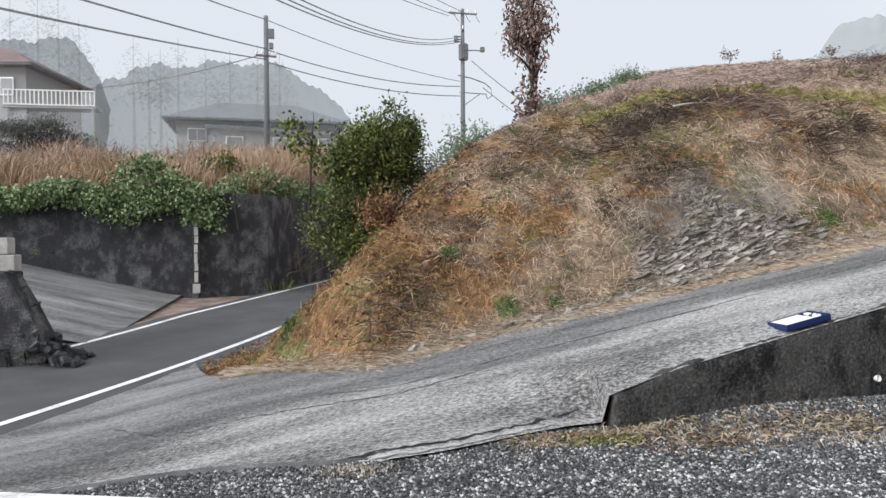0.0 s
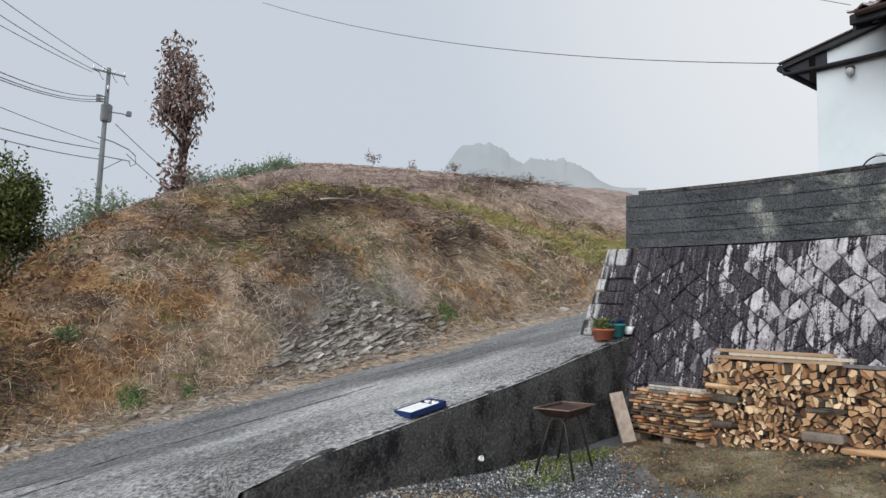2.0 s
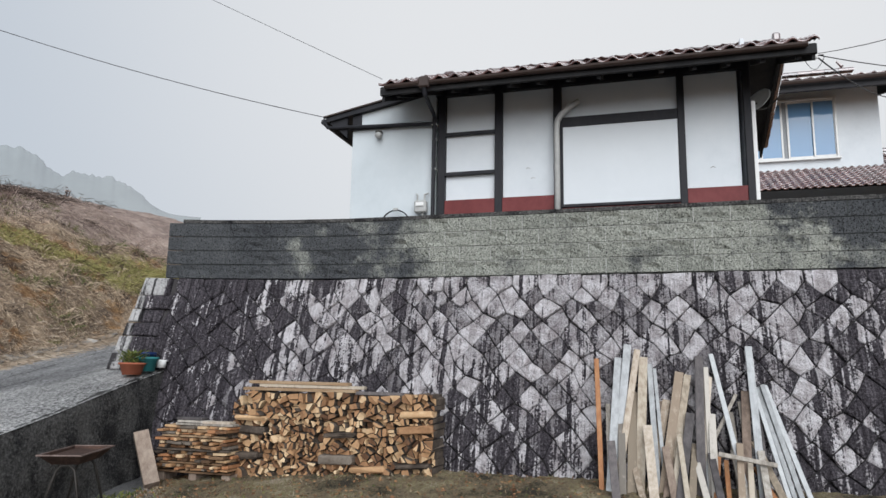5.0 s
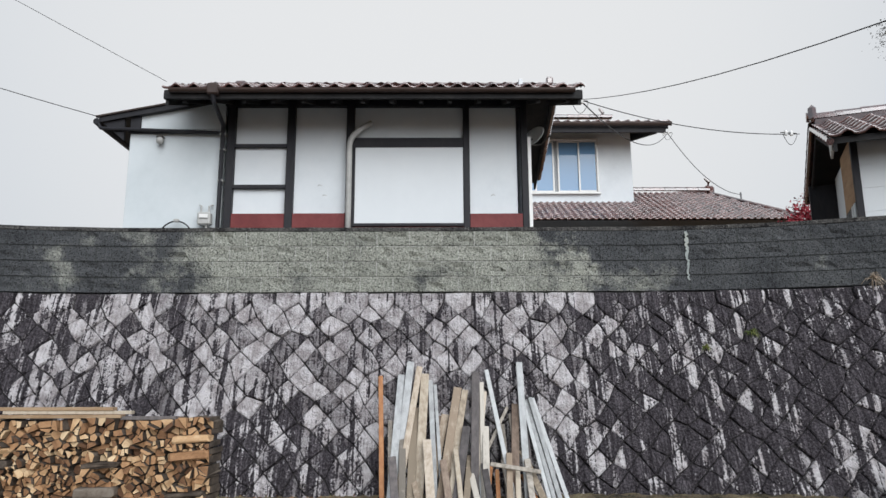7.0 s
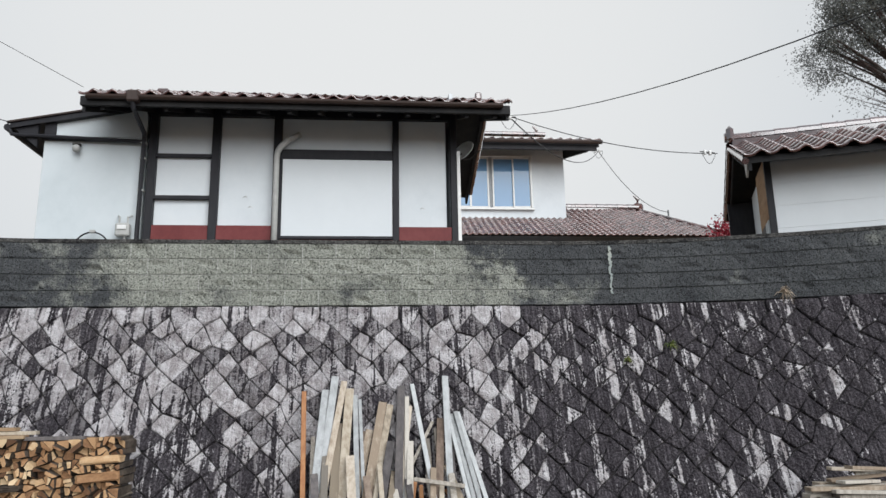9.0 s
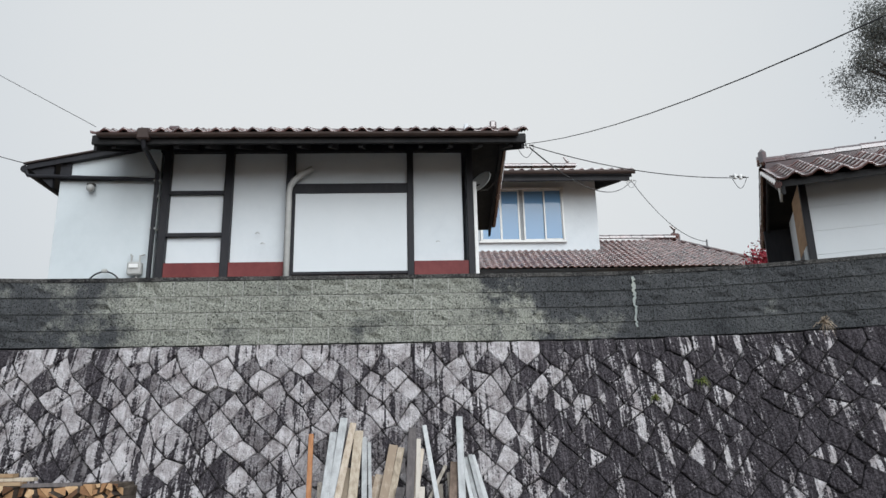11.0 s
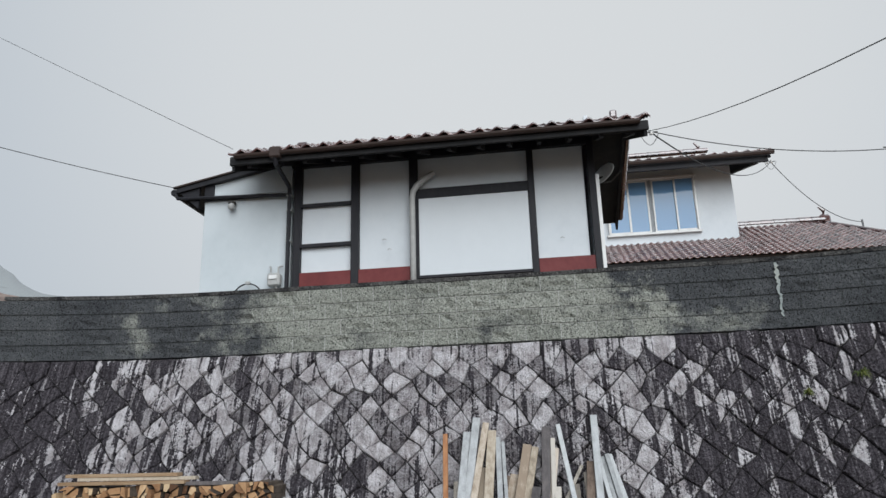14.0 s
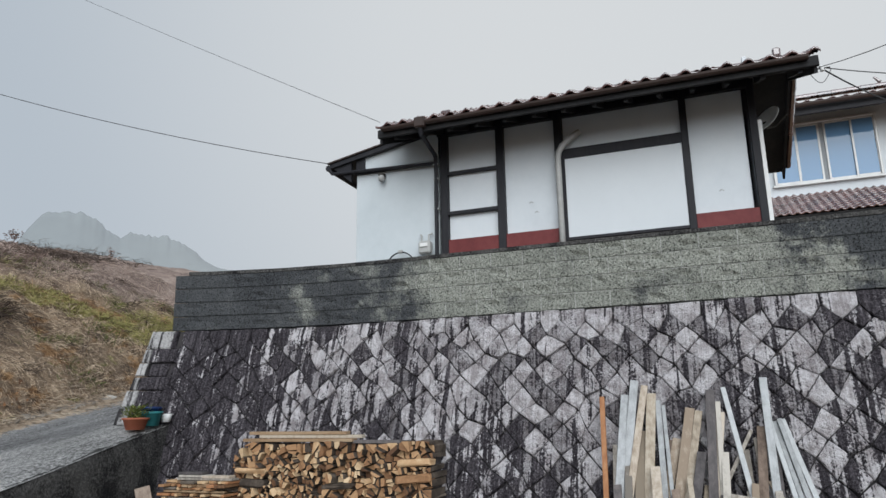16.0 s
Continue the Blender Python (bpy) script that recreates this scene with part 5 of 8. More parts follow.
def back_house():
    X = 19.0
    o = Vector((X, -4.0, GZ))
    inv = Matrix.Translation(-o)
    h = thing("two_storey_house", o, "white two-storey house with sliding windows and tiled roofs", "house")
    part("wall", box((5, 4.77, 6.3), (2.5, 0.645, 3.15)), M["plaster"], h)
    window(h, 1.52, -0.76, 7.12 - GZ, 8.62 - GZ, -0.02, ((0.0, 0.25, 0.0), (0.24, 0.475, 0.035), (0.52, 0.79, 0.035), (0.77, 1.0, 0.0)))
    part("wall_trim", box((0.06, 4.72, 0.06), (-0.03, 0.68, 6.66 - GZ), 0.004), M["pvc"], h)
    # upper roof
    v, f = prism([(-0.95, -2.5, 6.03), (2.5, -2.5, 7.15), (6.0, -2.5, 6.03), (6.0, -2.5, 5.9), (2.5, -2.5, 7.02), (-0.95, -2.5, 5.9)], (0, 7.2, 0))
    link("upper_roof", v, f, M["black"], h)
    tiled_slope(h, inv, o + Vector((-1.0, 4.7, 6.06)), (0, -1, 0), (3.45, 0, 1.12), 7.25, 3.6, 0.27, 0.28, False, 5)
    part("eave_board", box((0.06, 7.1, 0.2), (-0.93, 1.12, 5.9), 0.01), M["black"], h)
    link("gutter", *tube([(-1.08, 4.7, 6.0), (-1.08, -2.55, 6.0)], 0.06, 8), M["gutter"], h)
    v, f = prism([(-0.9, -2.1, 6.0), (2.5, -2.1, 7.1), (2.5, -2.1, 6.7), (-0.9, -2.1, 5.78)], (0, -0.1, 0))
    link("barge_board", v, f, M["soffit"], h)
    ridge_caps(h, (-0.7, 4.7, 6.3), (-0.7, -1.05, 6.3), 0.1, M["tile"])
    orn = part("roof_ornament", box((0.14, 0.3, 0.22), (0.6, -1.15, 6.72), 0.04), M["tile"], h, "tile ridge-end ornament")
    link("ornament_horn", *tube([(0.6, -1.1, 6.8), (0.6, -1.16, 6.98), (0.6, -1.05, 7.12)], [0.07, 0.05, 0.03], 7), M["tile"], orn)
    # lower roof with a hipped end
    e0, e1, ez, rz = 3.0, -5.6, 5.95 - GZ, 7.4 - GZ
    v, f = [(-1.6, e0, ez), (-1.6, e1, ez - 0.0), (1.2, -4.35, rz), (1.2, e0, rz), (4.2, e0, ez), (4.2, e1, ez)], [(0, 3, 2, 1), (1, 2, 5), (3, 4, 5, 2), (0, 1, 5, 4)]
    link("lower_roof", v, f, M["black"], h)
    lnl = math.hypot(2.8, rz - ez)
    # tiles cut to the hip
    rnd = random.Random(9)
    me = tile_mesh(0.17, 0.2, M["tile"])
    fr = slope_frame((-1.66, e0, ez + 0.02), (0, -1, 0), (2.8, 0, rz - ez))
    verts, faces = [], []
    base, polys = [q.co.copy() for q in me.vertices], [tuple(p.vertices) for p in me.polygons]
    for r in range(int(lnl / 0.18) + 1):
        for c in range(int((e0 - e1) / 0.17)):
            if e0 - (c + 1) * 0.17 < e1 + (1.25 + 0.05) * (r + 0.6) * 0.18 / lnl:
                continue
            m = fr @ Matrix.Translation((c * 0.17, r * 0.18, rnd.uniform(-0.003, 0.003)))
            k = len(verts)
            verts += [m @ q for q in base]
            faces += [tuple(i + k for i in p) for p in polys]
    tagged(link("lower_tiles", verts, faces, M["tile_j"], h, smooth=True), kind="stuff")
    ridge_caps(h, (1.2, -1.7, rz + 0.1), (1.2, -4.3, rz + 0.1), 0.12, M["tile"])
    ridge_caps(h, (1.2, -4.3, rz + 0.02), (-1.6, e1, ez + 0.05), 0.09, M["tile"])
    part("ridge_course", box((0.2, 2.7, 0.14), (1.2, -2.95, rz + 0.02), 0.01), M["tile"], h)
    orn = part("roof_ornament", box((0.2, 0.3, 0.3), (1.2, -4.32, rz + 0.1), 0.05), M["tile"], h, "tile ridge-end ornament")
    link("ornament_horn", *tube([(1.2, -4.3, rz + 0.2), (1.2, -4.34, rz + 0.38), (1.2, -4.22, rz + 0.5)], [0.08, 0.055, 0.03], 7), M["tile"], orn)
    link("antenna_post", *tube([(1.95, -5.6, 3.0), (1.95, -5.6, 4.95)], 0.025, 6), M["pole"], h)
    h.scale = (1.3, 1.3, 1.3)
    h.location = (24.5, -4.912, GZ)
    return h


back_house()


# ---- the neighbour's storehouse on the right of the terrace ----
def neighbour():
    a = radians(23)
    o = Vector((9.3, -5.51, GZ))
    turn = Matrix.Rotation(-a, 4, "Z")
    h = thing("neighbour_storehouse", o, "small white boarded storehouse under a glossy red-brown tile roof", "house")
    h.rotation_euler = (0, 0, -a)
    inv = (Matrix.Translation(o) @ turn).inverted()
    W = 7.0
    # local: x goes back, y to the left; the front eave starts at the corner
    part("wall", box((2.2, W - 0.5, 2.35), (0.62 + 1.1, -W / 2 - 0.1, 1.175)), M["plaster"], h)
    for k in range(5):
        part("siding_board", box((0.03, W - 0.52, 0.338), (0.6, -W / 2 - 0.1, 0.74 + k * 0.34), 0.002), M["shutter"], h)
    # the side towards the gap: timber panel and a window
    part("side_panel", box((1.0, 0.03, 1.0), (1.3, -0.325, 1.9), 0.004), M["plywood"], h, "bare brown plywood panel")
    sw = part("side_window", box((0.95, 0.05, 0.95), (1.3, -0.33, 1.0), 0.004), M["black"], h, "dark side window with pale boards inside")
    part("pane", box((0.86, 0.012, 0.86), (1.3, -0.3, 1.0)), M["far_dark"], sw)
    for x in (0.82, 1.0):
        part("pale_board", box((0.13, 0.02, 0.9), (x, -0.285, 0.98), 0.003), M["plaster_grey"], sw)
    part("corner_post", box((0.09, 0.09, 2.35), (0.6, -0.32, 1.175), 0.004), M["black"], h)
    ez, rz, rx, bx = 4.92 - GZ, 5.7 - GZ, 1.75, 3.5
    v, f = prism([(0, 0.0, ez), (rx, 0, rz), (bx, 0, ez), (bx, 0, ez - 0.09), (rx, 0, rz - 0.09), (0, 0, ez - 0.09)], (0, -W, 0))
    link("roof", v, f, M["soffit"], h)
    up = turn.to_3x3() @ Vector((rx, 0, rz - ez))
    al = turn.to_3x3() @ Vector((0, -1, 0))
    tiled_slope(h, inv, o + turn.to_3x3() @ Vector((-0.08, 0.06, ez + 0.0)), al, up, W, up.length, 0.29, 0.25, True, 6)
    up2 = turn.to_3x3() @ Vector((rx - bx, 0, rz - ez))
    tiled_slope(h, inv, o + turn.to_3x3() @ Vector((bx + 0.08, -W, ez)), -al, up2, W + 0.08, up2.length, 0.29, 0.25, False, 7)
    ridge_caps(h, (rx, 0.04, rz + 0.1), (rx, -W, rz + 0.1), 0.12, M["tile"], 0.34)
    part("ridge_course", box((0.22, W, 0.14), (rx, -W / 2, rz + 0.03), 0.01), M["tile"], h)
    orn = part("ridge_ornament", box((0.3, 0.12, 0.3), (rx, 0.02, rz + 0.2), 0.06), M["tile"], h, "round tile ridge-end ornament")
    link("boss", *tube([(rx, 0.07, rz + 0.17), (rx, 0.11, rz + 0.17)], 0.08, 12), M["tile"], orn)
    for k in range(8):
        for s in (-1, 1):
            t = (k + 0.5) / 8
            p = Vector((rx + s * t * rx, 0.04, rz - t * (rz - ez) - 0.02))
            link("verge_tile", *tube([p + Vector((-0.11 * s, 0, 0.05)), p + Vector((0.12 * s, 0, -0.08))], [0.045, 0.055], 7), M["tile"], h)
    for xa, za, xb, zb in ((0, ez, rx, rz), (rx, rz, bx, ez)):
        v, f = prism([(xa, 0, za - 0.04), (xb, 0, zb - 0.04), (xb, 0, zb - 0.2), (xa, 0, za - 0.2)], (0, -0.04, 0))
        link("barge_board", v, f, M["soffit"], h)
    v, f = prism([(0.06, -0.02, ez - 0.06), (0.42, -0.02, ez + 0.16), (0.34, -0.02, ez - 0.2)], (0, 0.03, 0))
    link("barge_end", v, f, M["pvc"], h)
    # dark outbuilding wall behind
    part("back_wall", box((0.1, 0.5, 2.3), (3.0, -0.2, 1.15)), M["black"], h)
    return h


neighbour()

# ---- firewood, lumber and small things in the yard ----
def two_tone(name, verts, faces, split, m0, m1, parent):
    """One mesh with two materials: faces up to split take the first."""
    me = bpy.data.meshes.new(name)
    me.from_pydata([tuple(v) for v in verts], [], faces)
    me.materials.append(m0)
    me.materials.append(m1)
    for p in me.polygons:
        p.material_index = 0 if p.index < split else 1
    me.update()
    ob = new(name, me)
    ob.parent = parent
    return ob


def clip_cell(poly, p, q, keep):
    """The part of a polygon nearer to p than to q."""
    mx, my = p[0] + (q[0] - p[0]) * keep, p[1] + (q[1] - p[1]) * keep
    nx, ny = q[0] - p[0], q[1] - p[1]
    out = []
    for k in range(len(poly)):
        a, b = poly[k], poly[(k + 1) % len(poly)]
        da, db = (a[0] - mx) * nx + (a[1] - my) * ny, (b[0] - mx) * nx + (b[1] - my) * ny
        if da <= 0:
            out.append(a)
        if da * db < 0:
            t = da / (da - db)
            out.append((a[0] + (b[0] - a[0]) * t, a[1] + (b[1] - a[1]) * t))
    return out


def firewood():
    rnd = random.Random(21)
    X = 7.4
    pile = thing("firewood_stack", (X + 0.2, 3.35, 0.44), "neat stack of split firewood, ends facing out, before the stone wall", "firewood")
    inv = Vector((X + 0.2, 3.35, 0.44))
    y0, y1 = 2.21, 4.6

    def top(y):
        return 1.25 + 0.018 * math.sin(y * 6) - 0.1 * max(0.0, (y - 4.36) / 0.2)

    def bottom(y):
        return 0.45 - 0.066 * (y - 2.2)

    # billets lying across, seen from the side: y, z, length, height, fresh or in bark
    lying = [(4.36, 0.985, 0.41, 0.055, 1), (2.4, 1.08, 0.37, 0.075, 1), (2.41, 0.92, 0.39, 0.085, 1), (3.31, 0.58, 0.4, 0.095, 0), (2.93, 0.495, 0.42, 0.065, 1),
             (4.4, 0.57, 0.33, 0.07, 0), (3.27, 0.84, 0.37, 0.055, 0), (4.38, 0.85, 0.4, 0.075, 0), (2.44, 0.55, 0.37, 0.06, 0)]
    # rounds packed side by side, most of them split into halves, thirds or quarters
    pts = []
    tries = 0
    while tries < 14000 and len(pts) < 300:
        tries += 1
        p = (rnd.uniform(y0, y1), rnd.uniform(0.28, 1.28))
        if not bottom(p[0]) + 0.02 < p[1] < top(p[0]) - 0.015:
            continue
        if any(abs(p[0] - a) < ln / 2 and abs(p[1] - z) < h * 0.55 for a, z, ln, h, _ in lying):
            continue
        r = rnd.uniform(0.07, 0.1)
        if all((p[0] - q[0]) ** 2 + ((p[1] - q[1]) * 1.15) ** 2 > min(r, q[2]) ** 2 for q in pts):
            pts.append((*p, r))

    def cut(poly, p, ang, keep):
        """The half of a polygon on one side of a line through p."""
        d = (math.cos(ang) * keep, math.sin(ang) * keep)
        return clip_cell(poly, (p[0] - d[0], p[1] - d[1]), (p[0] + d[0], p[1] + d[1]), 0.5)

    made, jv, jf, jm = 0, [], [], []
    for p in pts:
        cell = [(p[0] + 0.1 * math.cos(2 * math.pi * i / 14), p[1] + 0.09 * math.sin(2 * math.pi * i / 14)) for i in range(14)]
        for q in pts:
            if q is not p and abs(q[0] - p[0]) < 0.3 and abs(q[1] - p[1]) < 0.3:
                cell = clip_cell(cell, p, q, 0.5)
                if len(cell) < 3:
                    break
        for a, z, ln, h, _ in lying:
            if len(cell) > 2 and abs(p[0] - a) < ln / 2 + 0.12 and abs(p[1] - z) < h / 2 + 0.13:
                if abs(p[0] - a) < ln / 2:
                    cell = [(u, max(w, z + h / 2)) if p[1] > z else (u, min(w, z - h / 2)) for u, w in cell]
        if len(cell) < 3:
            continue
        cell = [(min(max(a, y0), y1), min(max(b, bottom(a)), top(a) + 0.03)) for a, b in cell]
        pieces, ang = [cell], rnd.uniform(0, 3.14)
        c0 = (p[0] + rnd.uniform(-0.012, 0.012), p[1] + rnd.uniform(-0.012, 0.012))
        kind = rnd.random()
        if kind < 0.9:
            pieces = [cut(cell, c0, ang, 1), cut(cell, c0, ang, -1)]
            if kind < 0.42:
                k = rnd.randrange(2)
                big = pieces.pop(k)
                turn = ang + rnd.uniform(1.2, 1.9)
                pieces += [cut(big, c0, turn, 1), cut(big, c0, turn, -1)]
        for piece in pieces:
            if len(piece) < 3:
                continue
            cy, cz = sum(a for a, b in piece) / len(piece), sum(b for a, b in piece) / len(piece)
            wide = max(math.hypot(a - cy, b - cz) for a, b in piece)
            if wide < 0.022:
                continue
            shrink = 1 - rnd.uniform(0.005, 0.016) / wide
            n = len(piece)
            xf = X + rnd.uniform(-0.06, 0.08)
            ty, tz = rnd.uniform(-0.03, 0.03), rnd.uniform(-0.02, 0.02)
            sl, sk, rot = rnd.uniform(-0.2, 0.2), rnd.uniform(-0.2, 0.2), rnd.uniform(-0.1, 0.1)
            turned = [((a - cy) - (b - cz) * rot, (b - cz) + (a - cy) * rot) for a, b in piece]
            front = [Vector((xf + a * sl + b * sk, cy + a * shrink, cz + b * shrink)) - inv for a, b in turned]
            back = [Vector((X + 0.36, cy + a * 0.9 + ty, cz + b * 0.9 + tz)) - inv for a, b in turned]
            faces = [tuple(range(n)), tuple(range(2 * n - 1, n - 1, -1))] + [(i, n + i, n + (i + 1) % n, (i + 1) % n) for i in range(n)]
            side = M["bark"] if rnd.random() < 0.6 else M["fresh_wood"]
            if made < 290:
                two_tone("log", front + back, faces, 2, M["fresh_wood"], side, pile)
                made += 1
            else:
                b0 = len(jv)
                jv += front + back
                jf += [tuple(i + b0 for i in fc) for fc in faces]
                jm += [0, 0] + [1] * n
    if jv:
        rest = two_tone("firewood_rest", jv, jf, 0, M["fresh_wood_j"], M["bark"], pile)
        for q, k in zip(rest.data.polygons, jm):
            q.material_index = k
        tagged(rest, kind="stuff")
    for y, z, ln, h, fresh in lying:
        m = M["fresh_wood"] if fresh else M["bark"]
        bm = box((0.16, ln, h), (X + 0.03 - inv.x, y - inv.y, z - inv.z), 0.018, Matrix.Rotation(rnd.uniform(-0.08, 0.08), 4, "X"))
        for v in bm.verts:
            v.co += Vector((rnd.uniform(-0.008, 0.008), rnd.uniform(-0.01, 0.01), rnd.uniform(-0.01, 0.01)))
        part("log", bm, m, pile)
    # bearers under the stack, and an added dark slab for the shade between the ends
    for dx in (0.05, 0.3):
        part("bearer", box((0.08, 2.4, 0.07), (X + dx - inv.x, 3.36 - inv.y, 0.355 - inv.z), 0.006, Matrix.Rotation(-0.066, 4, "X")), M["plank_dark"], pile)
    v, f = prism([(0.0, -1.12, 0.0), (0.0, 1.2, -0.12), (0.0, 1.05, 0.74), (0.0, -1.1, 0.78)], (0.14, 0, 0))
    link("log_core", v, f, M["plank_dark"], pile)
    # boards on top of it, each its own thing
    for y, z, ln, w, m, lab in ((3.86, 1.378, 1.25, 0.1, "plank_tan", "tan sawn plank lying on the firewood stack"), (3.81, 1.305, 1.38, 0.12, "plank_tan", "tan sawn plank lying on the firewood stack"), (2.86, 1.285, 0.55, 0.1, "plank_dark", "dark wet plank lying on the firewood stack"), (3.7, 1.342, 1.3, 0.08, "plank_beige", "thin grey batten lying on the firewood stack")):
        ob = part("plank", box((w, ln, 0.034), (0, 0, 0), 0.003), M[m])
        ob.location = (X + rnd.uniform(0.06, 0.14), y, z)
        ob.rotation_euler = (rnd.uniform(-0.01, 0.01), 0, rnd.uniform(-0.03, 0.03))
        tagged(ob, lab, "plank", "planks on the firewood stack")


firewood()


def kindling():
    rnd = random.Random(4)
    o = Vector((7.25, 4.95, 0.28))
    k = thing("kindling_stack", o, "small stack of sawn offcuts on a wooden pallet", "wood stack")
    for dy in (-0.42, 0.0, 0.42):
        part("pallet_block", box((0.4, 0.1, 0.09), (0.15, dy, 0.045), 0.005), M["plank_brown"], k)
    part("pallet_board", box((0.09, 1.0, 0.022), (-0.03, 0, 0.105), 0.003), M["plank_tan"], k)
    part("pallet_board", box((0.09, 1.0, 0.022), (0.25, 0, 0.105), 0.003), M["plank_grey"], k)
    z = 0.125
    row = 0
    while z < 0.6:
        h = rnd.uniform(0.026, 0.042)
        y = -0.48 + rnd.uniform(0, 0.05)
        if row % 4 == 2:
            part("batten", box((0.05, rnd.uniform(0.8, 0.95), h * 0.7), (-0.06, rnd.uniform(-0.03, 0.03), z + h / 2), 0.004), M["plank_tan"] if row % 3 else M["bark"], k)
            part("batten", box((0.2, 0.85, h * 0.7), (0.15, 0, z + h / 2), 0.004), M["bark"], k)
        else:
            while y < 0.44:
                w = rnd.choice((0.04, 0.06, 0.08, 0.1, 0.18)) * rnd.uniform(0.8, 1.2)
                m = rnd.choice(("fresh_wood", "fresh_wood", "bark", "fresh_wood", "bark", "plank_orange", "fresh_wood", "plank_tan"))
                part("offcut", box((0.34, w * 0.9, h * rnd.uniform(0.65, 0.92)), (0.1 + rnd.uniform(-0.09, 0.06), y + w / 2, z + h / 2), 0.004, Matrix.Rotation(rnd.uniform(-0.05, 0.05), 4, "X")), M[m], k)
                y += w + rnd.uniform(0, 0.015)
        z += h
        row += 1
    for y, zz, ln, m in ((-0.1, z + 0.015, 0.75, "plank_grey"), (0.05, z + 0.045, 0.4, "plank_grey"), (-0.25, z + 0.04, 0.35, "plank_new"), (0.1, z + 0.075, 0.34, "plank_dark")):
        part("top_board", box((0.12, ln, 0.025), (0.02, y, zz), 0.003, Matrix.Rotation(rnd.uniform(-0.05, 0.05), 4, "Z")), M[m], k)
    # a thick timber leaning at its side
    plank_between("leaning_timber", (6.87, 5.21, 0.27), (7.06, 5.56, 0.79), 0.16, 0.13, "plank_brown", "thick rough timber offcut leaning against the offcut stack", "timber", "", Vector((-0.75, -0.66, 0.25)))


def plank_between(name, b, t, w, th, m, label, category, group, face=Vector((-1, 0, 0.25))):
    b, t = Vector(b), Vector(t)
    d = (t - b)
    ln = d.length
    d.normalize()
    n = (face - d * face.dot(d)).normalized()
    s = d.cross(n)
    ob = part(name, box((w, th, ln), (0, 0, ln / 2), min(0.004, th * 0.2)), M[m])
    mt = Matrix.Identity(4)
    for i, v in enumerate((s, n, d)):
        mt[0][i], mt[1][i], mt[2][i] = v
    mt.translation = b
    ob.matrix_world = mt
    return tagged(ob, label, category, group)


kindling()


def lumber():
    """Planks and battens leaning on the stone wall: the foot's y, the top's y and z, width, stuff."""
    names = {"plank_new": "pale sawn plank leaning on the stone wall", "plank_brown": "grey-brown plank leaning on the stone wall", "plank_beige": "weathered beige plank leaning on the stone wall", "plank_orange": "orange-brown timber batten leaning on the stone wall", "plank_white": "pale blue-grey painted batten leaning on the stone wall", "plank_grey": "weathered grey plank leaning on the stone wall", "plank_dark": "dark wet plank leaning on the stone wall"}
    rows = (
        (0.50, 0.58, 1.67, 0.049, "plank_orange"), (0.42, 0.35, 1.69, 0.079, "plank_white"), (0.38, 0.25, 1.83, 0.080, "plank_white"), (0.36, 0.15, 1.77, 0.067, "plank_new"),
        (0.15, 0.09, 1.70, 0.091, "plank_beige"), (0.22, 0.20, 1.32, 0.089, "plank_beige"), (-0.02, 0.03, 1.63, 0.054, "plank_white"), (-0.09, -0.02, 1.58, 0.036, "plank_white"),
        (0.06, -0.07, 1.25, 0.035, "plank_brown"), (0.05, -0.13, 1.26, 0.082, "plank_new"), (-0.06, -0.27, 1.55, 0.089, "plank_new"), (-0.13, -0.35, 1.52, 0.070, "plank_beige"),
        (-0.20, -0.35, 1.10, 0.084, "plank_dark"), (-0.16, -0.27, 0.91, 0.089, "plank_beige"), (-0.40, -0.47, 1.71, 0.083, "plank_dark"), (-0.49, -0.44, 1.26, 0.052, "plank_white"),
        (-0.49, -0.53, 1.59, 0.047, "plank_grey"), (-0.38, -0.55, 1.50, 0.076, "plank_new"), (-0.80, -0.59, 1.74, 0.047, "plank_white"), (-0.27, -0.80, 1.33, 0.034, "plank_grey"),
        (-0.75, -0.73, 1.16, 0.067, "plank_grey"), (-0.85, -0.83, 1.26, 0.045, "plank_grey"), (-0.93, -0.96, 1.82, 0.070, "plank_white"), (-0.79, -0.89, 1.36, 0.080, "plank_brown"),
        (-0.96, -0.98, 1.35, 0.068, "plank_dark"), (-1.14, -0.97, 1.41, 0.040, "plank_white"), (-1.19, -1.01, 1.41, 0.040, "plank_white"), (-1.25, -1.05, 1.42, 0.045, "plank_white"),
        (-1.33, -1.08, 1.43, 0.045, "plank_white"), (-0.77, -0.73, 0.77, 0.070, "plank_grey"), (-0.50, -0.59, 0.72, 0.043, "plank_orange"), (-0.62, -0.65, 0.68, 0.043, "plank_orange"),
        (-1.03, -0.91, 0.63, 0.053, "plank_orange"), (-1.10, -0.91, 0.86, 0.065, "plank_beige"), (-0.51, -0.55, 1.10, 0.067, "plank_grey"), (-0.30, -0.38, 0.81, 0.066, "plank_beige"),
        (0.42, 0.46, 1.20, 0.047, "plank_grey"), (-0.08, -0.17, 0.80, 0.056, "plank_brown"), (0.30, 0.32, 1.10, 0.069, "plank_grey"),
    )
    rnd = random.Random(12)
    for k, (yb, yt, zt, w, m) in enumerate(rows):
        low = zt < 1.12
        top = wall_point(yt, zt, (0.2 if low else 0.08) + 0.05 * rnd.random() - 0.025)
        xb = (7.15 if low else 7.32) + rnd.uniform(-0.06, 0.06)
        foot = Vector((xb, yb, float(yard_z(xb, yb)) - 0.004))
        plank_between("plank", foot, top, w, rnd.uniform(0.02, 0.045), m, names[m], "plank", "planks leaning on the wall")
